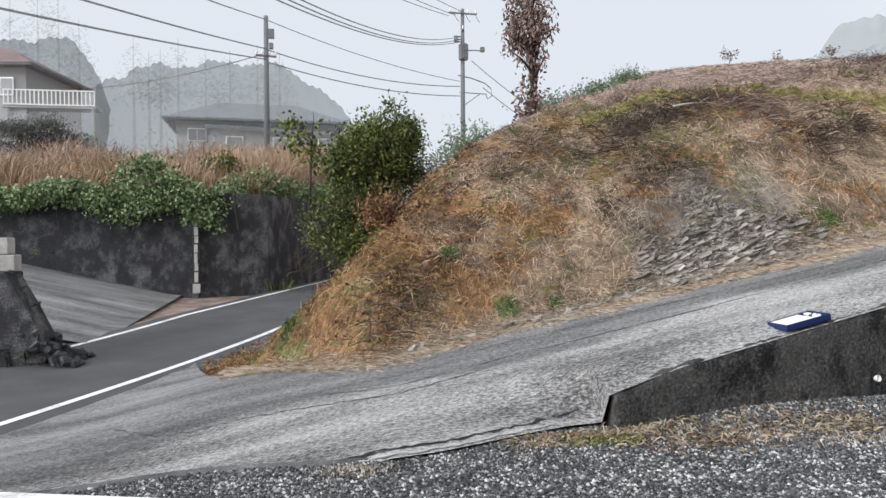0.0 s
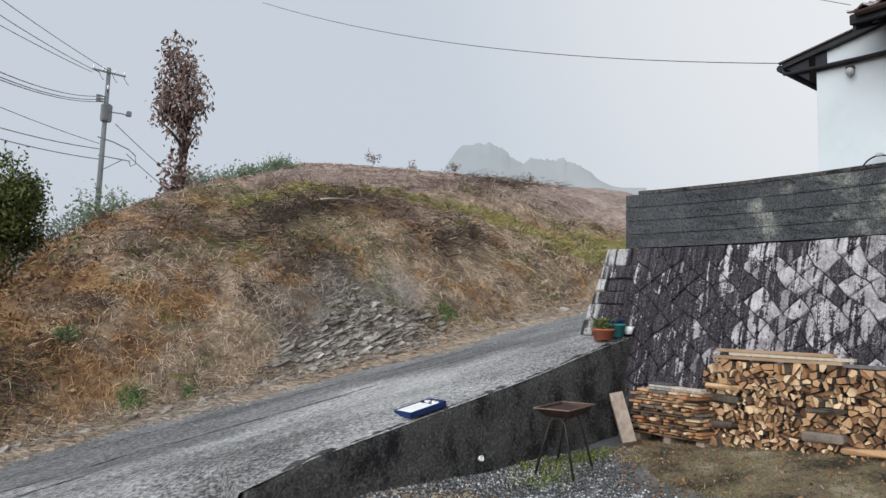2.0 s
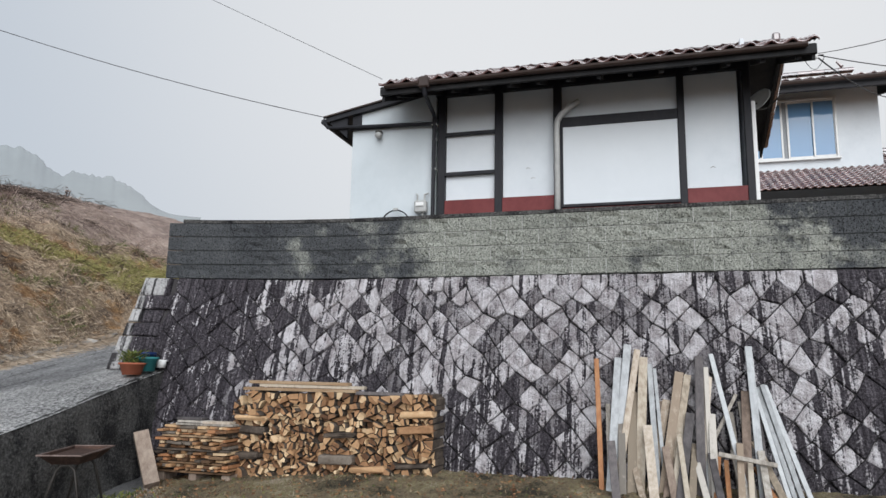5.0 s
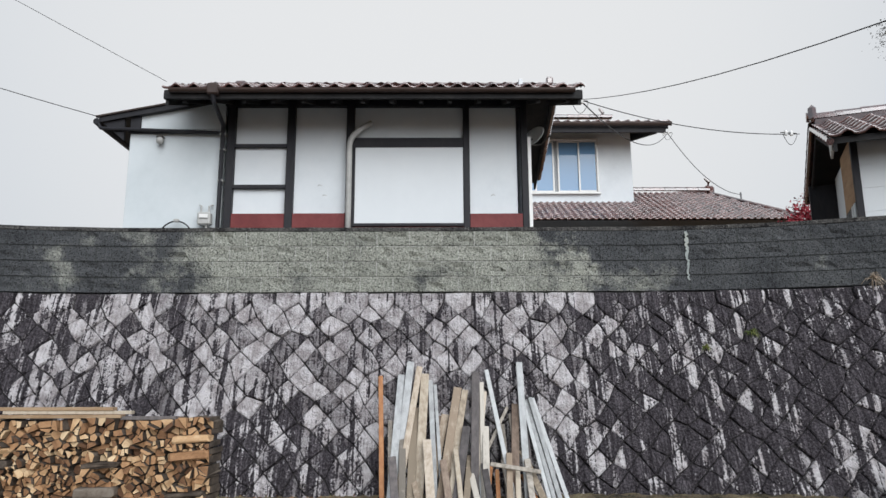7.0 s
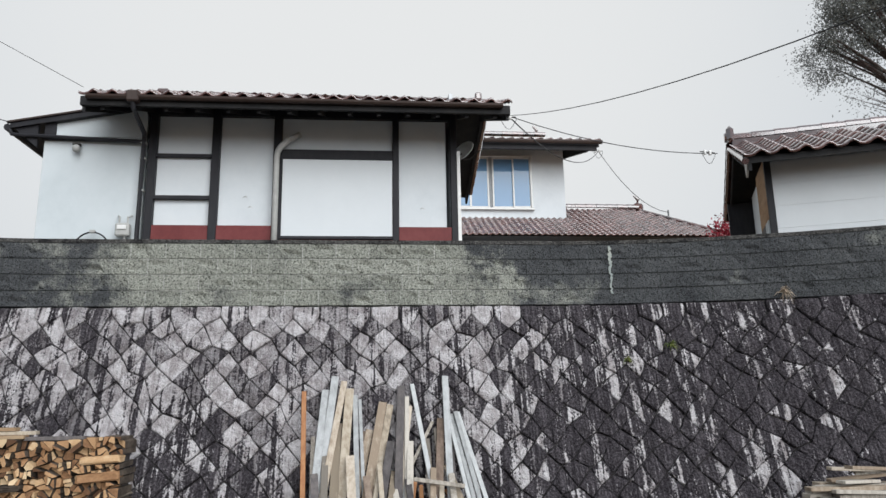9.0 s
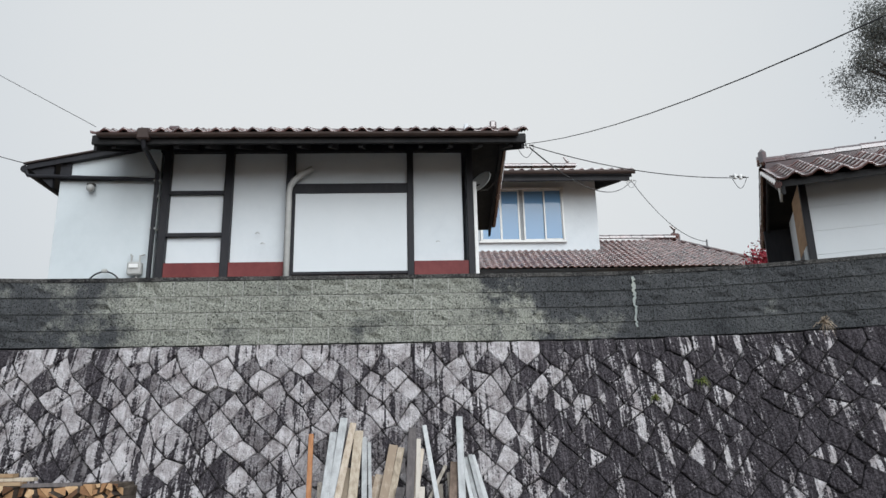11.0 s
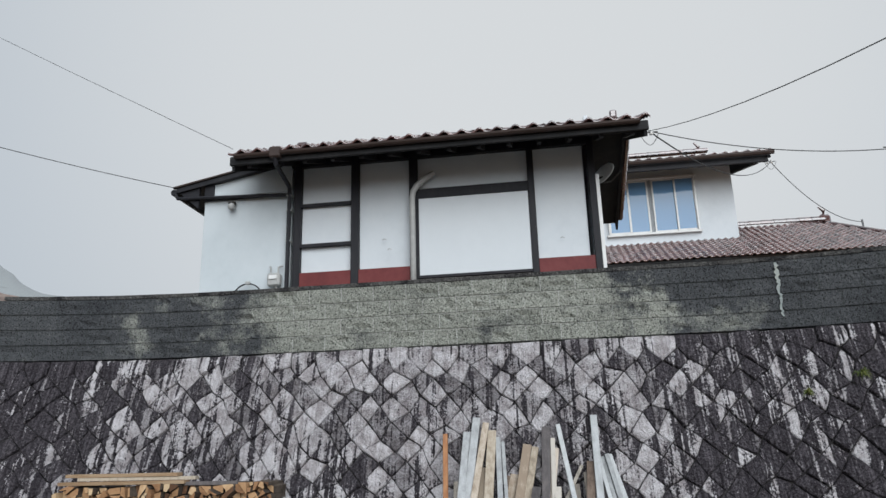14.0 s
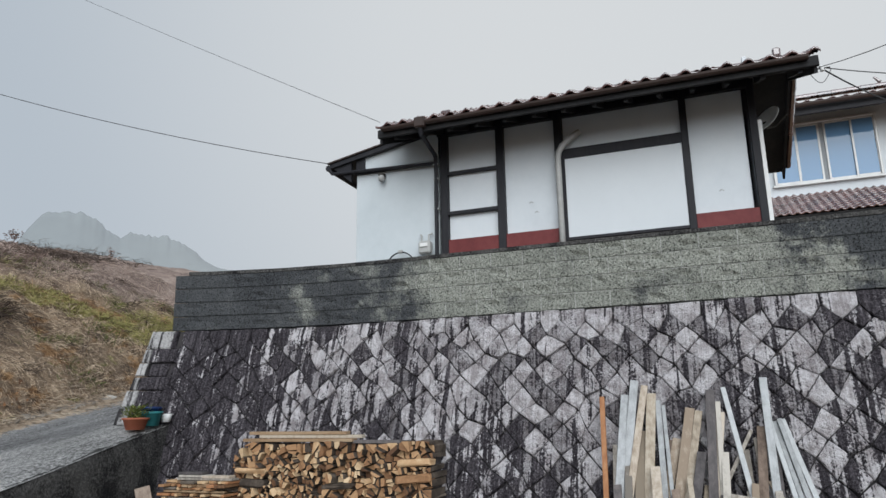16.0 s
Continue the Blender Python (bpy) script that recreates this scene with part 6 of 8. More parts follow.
    for k in range(10):
        yb = 0.3 - 0.14 * k + rnd.uniform(-0.05, 0.05)
        zt = rnd.uniform(0.6, 0.95)
        xb = 7.12 - 0.2 * rnd.random()
        m = rnd.choice(("plank_beige", "plank_grey", "plank_beige", "plank_brown", "plank_new", "plank_dark"))
        top = wall_point(yb + rnd.uniform(-0.12, 0.12), zt, 0.32)
        plank_between("plank", (xb, yb, float(yard_z(xb, yb)) - 0.004), top, rnd.uniform(0.04, 0.09), rnd.uniform(0.02, 0.04), m, names[m].replace("plank leaning", "short plank leaning"), "plank", "planks leaning on the wall")
    plank_between("plank", (7.34, -0.56, 0.83), (7.36, -1.06, 0.75), 0.04, 0.03, "plank_grey", "grey batten lying across the leaning planks", "plank", "planks leaning on the wall")


lumber()


def lumber_heap():
    rnd = random.Random(31)
    o = Vector((6.95, -5.0, 0.36))
    h = thing("lumber_heap", o, "heap of rough sawn offcut boards by the wall", "lumber")
    z = 0.0
    for k in range(9):
        t = 0.035
        for j in range(3):
            part("board", box((0.13, rnd.uniform(0.9, 1.3), t), (-0.15 + j * 0.15 + rnd.uniform(-0.02, 0.02), rnd.uniform(-0.1, 0.1), z + t / 2), 0.003, Matrix.Rotation(rnd.uniform(-0.09, 0.09), 4, "Z") @ Matrix.Rotation(rnd.uniform(-0.05, 0.05), 4, "X")), M[rnd.choice(("plank_new", "plank_grey", "plank_new", "plank_grey"))], h)
        z += t + 0.004
    for k in range(5):
        part("board", box((0.1, rnd.uniform(0.5, 0.9), 0.03), (rnd.uniform(-0.15, 0.1), rnd.uniform(-0.2, 0.2), z + 0.03 + 0.03 * k), 0.003, Matrix.Rotation(rnd.uniform(-0.5, 0.5), 4, "Z") @ Matrix.Rotation(rnd.uniform(-0.1, 0.1), 4, "X")), M[rnd.choice(("plank_new", "plank_grey"))], h)


lumber_heap()


def rusty_table():
    gz = float(yard_z(5.63, 5.08))
    t = thing("iron_stand", (5.63, 5.08, gz), "rusty iron tray on bent steel tube legs standing on gravel", "metal stand")
    t.rotation_euler = (0, 0, radians(22))
    H = 0.78 - gz
    hx, hy = 0.4, 0.185
    # tapered tray with an open, slightly sunken top
    ring = lambda k, z, q=0.0: [(-hx * k + q, -hy * k, z), (hx * k - q, -hy * k, z), (hx * k - q, hy * k, z), (-hx * k + q, hy * k, z)]
    v = ring(0.62, H - 0.1) + ring(0.97, H - 0.012) + ring(0.93, H - 0.008) + ring(0.9, H - 0.03)
    f = [(3, 2, 1, 0), (12, 13, 14, 15)] + [(r + k, r + (k + 1) % 4, r + 4 + (k + 1) % 4, r + 4 + k) for r in (0, 4, 8) for k in range(4)]
    link("tray", v, f, M["rust"], t, label="tapered rusty iron tray")
    for a, b in (((-hx, -hy), (hx, -hy)), ((hx, -hy), (hx, hy)), ((hx, hy), (-hx, hy)), ((-hx, hy), (-hx, -hy))):
        link("rim", *tube([(a[0], a[1], H - 0.008), (b[0], b[1], H - 0.008)], 0.008, 6), M["rim_iron"], t, label="paler rim")
    for s in (-1, 1):
        arch = [(s * 0.3, -0.2, -0.012), (s * 0.24, -0.1, H - 0.24), (s * 0.23, -0.075, H - 0.15), (s * 0.23, -0.035, H - 0.112), (s * 0.23, 0.035, H - 0.112), (s * 0.23, 0.075, H - 0.15), (s * 0.24, 0.1, H - 0.24), (s * 0.3, 0.2, -0.012)]
        link("leg_frame", *tube(arch, 0.013, 8), M["steel"], t, smooth=True, label="bent steel tube leg frame")


rusty_table()


def lathe(profile, sides=20):
    """Turned shape from (radius, z) pairs, as verts and faces."""
    verts, faces = [], []
    for r, z in profile:
        for k in range(sides):
            a = 2 * math.pi * k / sides
            verts.append((r * math.cos(a), r * math.sin(a), z))
    for i in range(len(profile) - 1):
        for k in range(sides):
            a, b = i * sides + k, i * sides + (k + 1) % sides
            faces.append((a, b, b + sides, a + sides))
    faces.append(tuple(range(sides - 1, -1, -1)))
    return verts, faces


def pot(name, at, r, h, m, label):
    t = thing(name, at, label, "flower pot", "pots by the wall")
    prof = [(r * 0.72, 0), (r * 0.95, h * 0.82), (r * 1.06, h * 0.83), (r * 1.08, h), (r * 0.96, h), (r * 0.88, h * 0.8), (0.01, h * 0.78)]
    link("pot_body", *lathe(prof), M[m], t, smooth=True)
    link("potting_soil", *lathe([(r * 0.9, h * 0.8), (r * 0.5, h * 0.86), (0.01, h * 0.88)], 14), M["joint"], t, smooth=True)
    return t


def pots():
    rnd = random.Random(3)
    x, y = 7.24, 5.85
    z = float(lane_z(x)) + 0.012
    t = pot("flower_pot", (x, y + 0.06, z), 0.145, 0.14, "terracotta", "terracotta flower pot with a small green plant on the wall")
    verts, faces = [], []
    for k in range(170):
        a, r = rnd.uniform(0, 6.28), rnd.uniform(0.02, 0.16)
        p = Vector((math.cos(a) * r, math.sin(a) * r, 0.12 + rnd.uniform(0, 0.14)))
        d = Vector((math.cos(a), math.sin(a), rnd.uniform(0.2, 1.2))).normalized() * rnd.uniform(0.04, 0.08)
        s = d.cross(Vector((0, 0, 1))).normalized() * 0.018
        n = len(verts)
        verts += [p, p + d * 0.5 + s, p + d, p + d * 0.5 - s]
        faces.append((n, n + 1, n + 2, n + 3))
    tagged(link("plant", verts, faces, M["weed"], t, label="yellow-green leafy plant"), kind="stuff")
    pot("flower_pot", (x + 0.2, y + 0.02, float(lane_z(x + 0.2)) + 0.012), 0.13, 0.17, "teal", "teal plastic flower pot on the wall")
    pot("flower_pot", (x + 0.34, y + 0.16, float(lane_z(x + 0.34)) + 0.012), 0.12, 0.2, "navy", "dark blue plastic flower pot on the wall")
    w = thing("white_pot", (x + 0.4, y - 0.03, float(lane_z(x + 0.4)) + 0.012), "small chipped white pot lying on the wall", "flower pot")
    link("pot_body", *lathe([(0.05, 0), (0.07, 0.1), (0.06, 0.1), (0.045, 0.015), (0.01, 0.012)], 14), M["white"], w, smooth=True)


pots()


def tray():
    a = math.atan(0.205)
    x, y = 4.15, 5.575
    t = thing("plastic_tray", (x, y, float(lane_z(x)) - 0.05), "dark blue plastic tray with white scraps lying on the lane edge", "tray")
    t.rotation_euler = (0, -a, radians(4))
    L, W, H = 0.45, 0.25, 0.055
    part("tray_bottom", box((L, W, 0.008), (0, 0, 0.006), 0.002), M["navy"], t)
    for sx, sy, lx, ly in ((0, 1, L, 0.012), (0, -1, L, 0.012), (1, 0, 0.012, W), (-1, 0, 0.012, W)):
        part("tray_side", box((lx, ly, H), (sx * (L / 2 - 0.006), sy * (W / 2 - 0.006), H / 2), 0.003), M["navy"], t)
    part("white_board", box((L - 0.16, W - 0.03, 0.02), (-0.06, 0, H - 0.014), 0.004), M["white"], t, "white board in the tray")
    rnd = random.Random(6)
    for k in range(9):
        part("scrap", box((rnd.uniform(0.02, 0.05), rnd.uniform(0.02, 0.05), 0.015), (rnd.uniform(0.1, L / 2 - 0.04), rnd.uniform(-0.1, 0.1), H - 0.014), 0.004, Matrix.Rotation(rnd.uniform(0, 3), 4, "Z")), M["white"], t)


tray()

def weep_pipe():
    """A drain pipe through the foot of the stone wall."""
    p = wall_point(1.34, 0.57, 0.03)
    w = thing("drain_pipe", p, "short dark drain pipe end in the stone wall", "drain pipe")
    ring = [(0.032 * math.cos(a), 0.032 * math.sin(a)) for a in [math.pi * k / 8 for k in range(16)]]
    v = [(x, y * f, z * f) for x, f in ((0.25, 1.0), (-0.03, 1.0), (-0.03, 0.8), (0.22, 0.8)) for y, z in ring]
    f = [(r * 16 + k, r * 16 + (k + 1) % 16, r * 16 + 16 + (k + 1) % 16, r * 16 + 16 + k) for r in range(3) for k in range(16)] + [tuple(range(48, 64))]
    link("pipe_wall", v, f, M["plank_dark"], w, smooth=False)


weep_pipe()

# odds and ends: a shell on the wall, a bent stick, a white kerb strip, a pebble or two
sh = tagged(link("white_cup", *lathe([(0.014, 0), (0.026, 0.02), (0.03, 0.045), (0.025, 0.045), (0.02, 0.02), (0.007, 0.006)], 14), M["white"], smooth=True), "small white cup fixed to the dark concrete wall", "cup")
sh.matrix_world = pose(4.82, 5.485, 0.25, 75, 0, 10)
st = tagged(link("stick", *tube([(3.5, 5.3, 0.03), (3.62, 5.29, 0.08), (3.8, 5.3, 0.1), (4.0, 5.33, 0.09), (4.1, 5.34, 0.04)], 0.006, 5), M["plank_grey"], smooth=True), "thin pale bent twig lying against the dark wall", "twig")
kb = tagged(part("kerb_strip", box((1.9, 0.14, 0.06), (0, 0, 0), 0.01), M["paint"]), "white painted concrete strip at the yard's edge", "kerb")
kb.matrix_world = pose(-1.75, 4.57, -0.035, 0, 0, -16.5)

# ---- plants and ground cover ----
np.random.seed(5)


def blades(name, P, D, L, W, material, parent=None, droop=0.25):
    """Many thin bent blades from points P along unit vectors D, joined into one mesh."""
    P, D = np.asarray(P, float), np.asarray(D, float)
    n = len(P)
    L, W = np.broadcast_to(L, (n,))[:, None], np.broadcast_to(W, (n,))[:, None]
    side = np.cross(D, np.random.normal(size=(n, 3)))
    side /= np.linalg.norm(side, axis=1)[:, None] + 1e-9
    mid = P + D * L * 0.55
    tip = P + D * L + np.array([0, 0, -1.0]) * L * droop
    V = np.stack([P - side * W * 0.5, P + side * W * 0.5, mid - side * W * 0.45, mid + side * W * 0.45, tip], 1).reshape(-1, 3)
    k = np.arange(n) * 5
    quads = np.stack([k, k + 1, k + 3, k + 2], 1).tolist()
    tris = np.stack([k + 2, k + 3, k + 4], 1).tolist()
    return tagged(link(name, V.tolist(), quads + tris, material, parent), kind="stuff")


def leaf_cloud(name, P, size, material, parent=None, down=0.0, slim=0.55, flat=None):
    """Many small four-cornered leaves round points P; down: how far they hang; flat: a direction that they face."""
    P = np.asarray(P, float)
    n = len(P)
    size = np.broadcast_to(size, (n,))[:, None]
    D = np.random.normal(size=(n, 3))
    D[:, 2] -= down * 2
    if flat is not None:
        D -= np.outer(D @ np.array(flat), flat) * 0.8
    D /= np.linalg.norm(D, axis=1)[:, None] + 1e-9
    S = np.cross(D, np.random.normal(size=(n, 3)) if flat is None else np.array(flat) + np.random.normal(size=(n, 3)) * 0.5)
    S /= np.linalg.norm(S, axis=1)[:, None] + 1e-9
    N = np.cross(D, S)
    V = np.stack([P, P + D * size * 0.5 + S * size * slim * 0.5 + N * size * 0.08, P + D * size, P + D * size * 0.5 - S * size * slim * 0.5 + N * size * 0.08], 1).reshape(-1, 3)
    k = np.arange(n) * 4
    return link(name, V.tolist(), np.stack([k, k + 1, k + 2, k + 3], 1).tolist(), material, parent)


def clumps(rng, centre, radii, n_clump, per, spread):
    """Leaf points gathered in clumps over an uneven egg-shaped crown."""
    n_lobe = 9
    lobe = rng.normal(size=(n_lobe, 3))
    lobe *= (rng.uniform(0.35, 0.72, n_lobe) / np.linalg.norm(lobe, axis=1))[:, None]
    reach = rng.uniform(0.26, 0.5, n_lobe)
    own = rng.integers(0, n_lobe, n_clump)
    c = rng.normal(size=(n_clump, 3))
    c /= np.linalg.norm(c, axis=1)[:, None]
    c = lobe[own] + c * (rng.uniform(0.2, 1.0, n_clump) ** 0.5 * reach[own])[:, None]
    c = np.array(centre) + c * np.array(radii)
    P = np.repeat(c, per, axis=0) + rng.normal(size=(n_clump * per, 3)) * spread
    return P, c


def downhill(x, y):
    e = 0.15
    gx_, gy_ = (ground_z(x + e, y) - ground_z(x - e, y)) / (2 * e), (ground_z(x, y + e) - ground_z(x, y - e)) / (2 * e)
    return -gx_, -gy_


def hill_cover():
    rng = np.random.default_rng(7)

    def sample(n, x0, x1, s0, s1):
        x = rng.uniform(x0, x1, n)
        s = rng.uniform(s0, s1, n)
        y = lane_far(x) + s
        ok = (x - road_right(y)) > 0.35
        x, y = x[ok], y[ok]
        return x, y, ground_z(x, y)

    def lay(name, x, y, z, ln, wd, m, lift=(0.05, 0.35), down=1.0, droop=0.2, up=0.02):
        a, b = downhill(x, y)
        g = np.hypot(a, b) + 1e-6
        th = rng.uniform(0, 2 * np.pi, len(x))
        dx, dy = a / g * down + np.cos(th) * 0.8, b / g * down + np.sin(th) * 0.8
        h = np.hypot(dx, dy) + 1e-6
        dx, dy = dx / h, dy / h
        dz = -(a * dx + b * dy) + rng.uniform(*lift, len(x))
        D = np.stack([dx, dy, dz], 1)
        D /= np.linalg.norm(D, axis=1)[:, None]
        P = np.stack([x, y, z + up], 1)
        return blades(name, P, D, rng.uniform(*ln, len(x)), rng.uniform(*wd, len(x)), m, None, droop)

    def patch(x, y, f, seed):
        return wob(x * f, y * f, seed) + 0.5 * wob(x * f * 2.7, y * f * 2.7, seed + 1)

    x, y, z = sample(190000, -2.2, 14, 0.1, 7)
    rock = np.exp(-((x - 5.2) / 1.4) ** 2) * (y - lane_far(x) < 1.0)
    bare = np.clip(patch(x, y, 1.1, 8.0) - 0.25, 0, 1) * 0.9
    keep = rng.uniform(size=len(x)) > np.maximum(rock * 0.75, bare)
    tagged(lay("dry_grass", x[keep], y[keep], z[keep], (0.06, 0.24), (0.0025, 0.0068), M["straw"], (0.02, 0.4), 0.35), "mown dry straw lying over the hillside", "dry grass", kind="stuff")
    x, y, z = sample(30000, 5, 30, 7.5, 17)
    tagged(lay("dry_grass", x, y, z, (0.12, 0.35), (0.008, 0.02), M["straw"], (0.05, 0.5), 0.3), "withered brown grass on the upper field", "dry grass", kind="stuff")
    x, y, z = sample(40000, -1.6, 13, 0.2, 7)
    k = (patch(x, y, 0.55, 4.0) > 0.35) | ((x < 2.2) & (patch(x, y, 0.9, 1.0) > 0.1))
    tagged(lay("green_weeds", x[k], y[k], z[k], (0.05, 0.18), (0.005, 0.014), M["weed"], (0.2, 1.2), 0.3), "low green weeds among the straw", "weeds", kind="stuff")
    x, y, z = sample(130000, 4.6, 13, 0.6, 4.2)
    off = y - lane_far(x) - np.interp(x, [5.0, 5.8, 7.4, 9.3, 10.9, 13.0], [3.7, 3.45, 2.85, 2.5, 1.1, 0.9])
    k = np.abs(off + 0.1 * wob(x * 3, y * 3)) < np.interp(x, [5, 9, 10.5, 13], [0.2, 0.22, 0.5, 0.3]) * rng.uniform(0.3, 1.1, len(x))
    tagged(lay("green_weeds", x[k], y[k], z[k], (0.06, 0.18), (0.005, 0.012), M["pale_grass"], (0.3, 1.2), 0.3), "strip of yellow-green grass along the upper terrace", "grass", kind="stuff")
    x, y, z = sample(15000, -2.0, 9, 0.3, 6)
    k = patch(x, y, 0.7, 6.0) + 0.6 * (x < 2.5) > 0.35
    P = np.stack([x[k], y[k], z[k] + 0.05], 1)
    tagged(leaf_cloud("fallen_leaves", P, rng.uniform(0.03, 0.08, k.sum()), M["rust_leaf"]), "rust-brown dead bracken leaves on the bank", "dead leaves", kind="stuff")
    # pale litter along the lane's far edge
    x = rng.uniform(-1.3, 16, 62000)
    y = lane_far(x) + rng.normal(0.05, 0.19, len(x)) * (1 + 0.35 * np.sin(x * 2.3)) - 0.02
    z = np.maximum(ground_z(x, y), lane_z(x)) + 0.012
    th = rng.uniform(0, 2 * np.pi, len(x))
    D = np.stack([np.cos(th), np.sin(th), rng.uniform(-0.05, 0.2, len(x))], 1)
    D /= np.linalg.norm(D, axis=1)[:, None]
    tagged(blades("straw_litter", np.stack([x, y, z], 1), D, rng.uniform(0.03, 0.14, len(x)), rng.uniform(0.003, 0.01, len(x)), M["litter"], None, 0.05), "pale straw litter along the edge of the lane", "straw litter", kind="stuff")
    # dark brushwood heaps on the crest
    for cx, cs, r, m in ((5.8, 2.95, 0.5, "brush"), (6.4, 2.72, 0.45, "brush"), (5.2, 2.75, 0.35, "brush"), (4.5, 2.45, 0.4, "brush"), (7.1, 2.4, 0.5, "leaf_brown"), (8.4, 1.8, 0.4, "brush"), (7.6, 1.5, 0.35, "brush"), (1.0, 0.6, 0.3, "brush"), (3.2, 2.6, 0.4, "leaf_brown"), (9.8, 3.6, 0.6, "leaf_brown"), (11.5, 4.6, 0.7, "brush"), (14.0, 6.0, 0.9, "brush"), (5.0, 1.6, 0.35, "brush")):
        cy = float(lane_far(cx)) + cs
        n = int(1700 * r)
        P = np.array([cx, cy, 0]) + rng.normal(size=(n, 3)) * np.array([r, r * 0.6, 0])
        P[:, 2] = ground_z(P[:, 0], P[:, 1]) + np.abs(rng.normal(size=n)) * 0.13 * r
        D = rng.normal(size=(n, 3)) * np.array([1, 1, 0.35])
        D /= np.linalg.norm(D, axis=1)[:, None]
        tagged(blades("brushwood", P, D, rng.uniform(0.12, 0.42, n), rng.uniform(0.006, 0.014, n), M[m], None, 0.1), "heap of dark cut brushwood on the slope", "brushwood", kind="stuff")
    # small dark clumps of cut stems and standing straw tufts, scattered over the slope
    for nm, count, m, lab, cat, ln, up in (("brushwood", 62, "brush", "small dark clump of cut stems on the slope", "brushwood", (0.06, 0.26), 0.35), ("straw_tuft", 70, "straw", "tuft of pale dry straw on the slope", "dry grass", (0.12, 0.34), 0.9), ("weed_clump", 36, "weed", "clump of low green weeds on the slope", "weeds", (0.06, 0.18), 0.9)):
        Q, E = [], []
        for k in range(count):
            cx, cs, r = rng.uniform(-1.0, 12.5), rng.uniform(0.35, 4.2), rng.uniform(0.08, 0.24)
            cy = float(lane_far(cx)) + cs
            n = int(620 * r)
            P = np.array([cx, cy, 0]) + rng.normal(size=(n, 3)) * np.array([r, r * 0.6, 0])
            P = P[P[:, 0] - road_right(P[:, 1]) > 0.5]
            P[:, 2] = ground_z(P[:, 0], P[:, 1]) + np.abs(rng.normal(size=len(P))) * 0.1 * r
            D = rng.normal(size=(len(P), 3)) * np.array([1, 1, 0.4]) + np.array([0, -0.2, up])
            Q.append(P)
            E.append(D / np.linalg.norm(D, axis=1)[:, None])
        Q, E = np.concatenate(Q), np.concatenate(E)
        tagged(blades(nm, Q, E, rng.uniform(*ln, len(Q)), rng.uniform(0.005, 0.011, len(Q)), M[m], None, 0.3), lab, cat, kind="stuff")
    # a felled branch and single green tufts
    fx, fy = 6.1, float(lane_far(6.1)) + 2.72
    fz = float(ground_z(fx, fy)) + 0.25
    tagged(link("fallen_branch", *tube([(fx - 0.35, fy - 0.12, fz - 0.16), (fx - 0.1, fy, fz - 0.1), (fx + 0.2, fy + 0.05, fz - 0.06), (fx + 0.45, fy + 0.12, fz + 0.08)], [0.016, 0.018, 0.015, 0.008], 7), M["plank_grey"], smooth=True), "pale dead branch lying on the slope", "branch")
    for tx, ts, r in ((2.3, 0.3, 0.13), (2.9, 0.25, 0.07), (6.86, 0.42, 0.12), (-0.4, 0.5, 0.12), (1.7, 1.0, 0.12)):
        ty = float(lane_far(tx)) + ts
        n = 260
        P = np.array([tx, ty, 0]) + rng.normal(size=(n, 3)) * np.array([r * 0.5, r * 0.4, 0])
        P[:, 2] = ground_z(P[:, 0], P[:, 1])
        D = rng.normal(size=(n, 3)) * 0.5 + np.array([0, -0.3, 1.0])
        D /= np.linalg.norm(D, axis=1)[:, None]
        tagged(blades("grass_tuft", P, D, rng.uniform(0.1, 0.34, n) * r * 5, 0.009, M["leaf"], None, 0.35), "green grass tuft at the foot of the bank", "grass tuft", "grass tufts on the bank")


hill_cover()


def outcrop():
    """Thin shale slabs bedded in the cut bank: the larger ones single, the fine scree between joined."""
    rng = random.Random(17)
    t = thing("rock_outcrop", (5.4, float(lane_far(5.4)) + 0.6, float(lane_z(5.4))), "outcrop of thin grey broken shale in the bank", "rock outcrop")
    o = Vector(t.location)
    made, jv, jf = 0, [], []
    box_faces = [(0, 3, 2, 1), (4, 5, 6, 7), (0, 1, 5, 4), (1, 2, 6, 5), (2, 3, 7, 6), (3, 0, 4, 7)]
    while made < 3600:
        x = rng.gauss(5.2, 0.8) if rng.random() < 0.7 else rng.uniform(1.0, 10)
        lim = (0.8 + 0.25 * math.sin(x * 5.0)) * math.exp(-((x - 5.4) / 1.2) ** 2) + 0.14
        s = 0.06 + (lim - 0.06) * rng.random() ** 1.2 * rng.uniform(0.75, 1.15)
        y = float(lane_far(x)) + s
        z = float(ground_z(x, y))
        a, b = downhill(np.array(x), np.array(y))
        out = Vector((float(a), float(b), 1)).normalized()
        small = made >= 290
        k = 0.42 if small else 1.1
        lx, ly, lz = rng.uniform(0.08, 0.24) * k, rng.uniform(0.08, 0.16) * k, rng.uniform(0.012, 0.035) * k
        m = Matrix.Translation(Vector((x, y, z)) - o + out * (0.004 if small else 0.0)) @ Euler((rng.gauss(0.3, 0.13), rng.gauss(-0.36, 0.12), rng.gauss(0, 0.3))).to_matrix().to_4x4()
        verts = []
        for sx, sy, sz in ((-1, -1, -1), (1, -1, -1), (1, 1, -1), (-1, 1, -1), (-1, -1, 1), (1, -1, 1), (1, 1, 1), (-1, 1, 1)):
            verts.append(m @ Vector((sx * lx / 2 * rng.uniform(0.5, 1.2), sy * ly / 2 * rng.uniform(0.6, 1.15), sz * lz / 2 * rng.uniform(0.4, 1.2))))
        if small:
            n = len(jv)
            jv += verts
            jf += [tuple(i + n for i in q) for q in box_faces]
        else:
            link("rock", verts, box_faces, M["rock"], t)
        made += 1
    tagged(link("scree", jv, jf, M["rock_j"], t), kind="stuff")


outcrop()


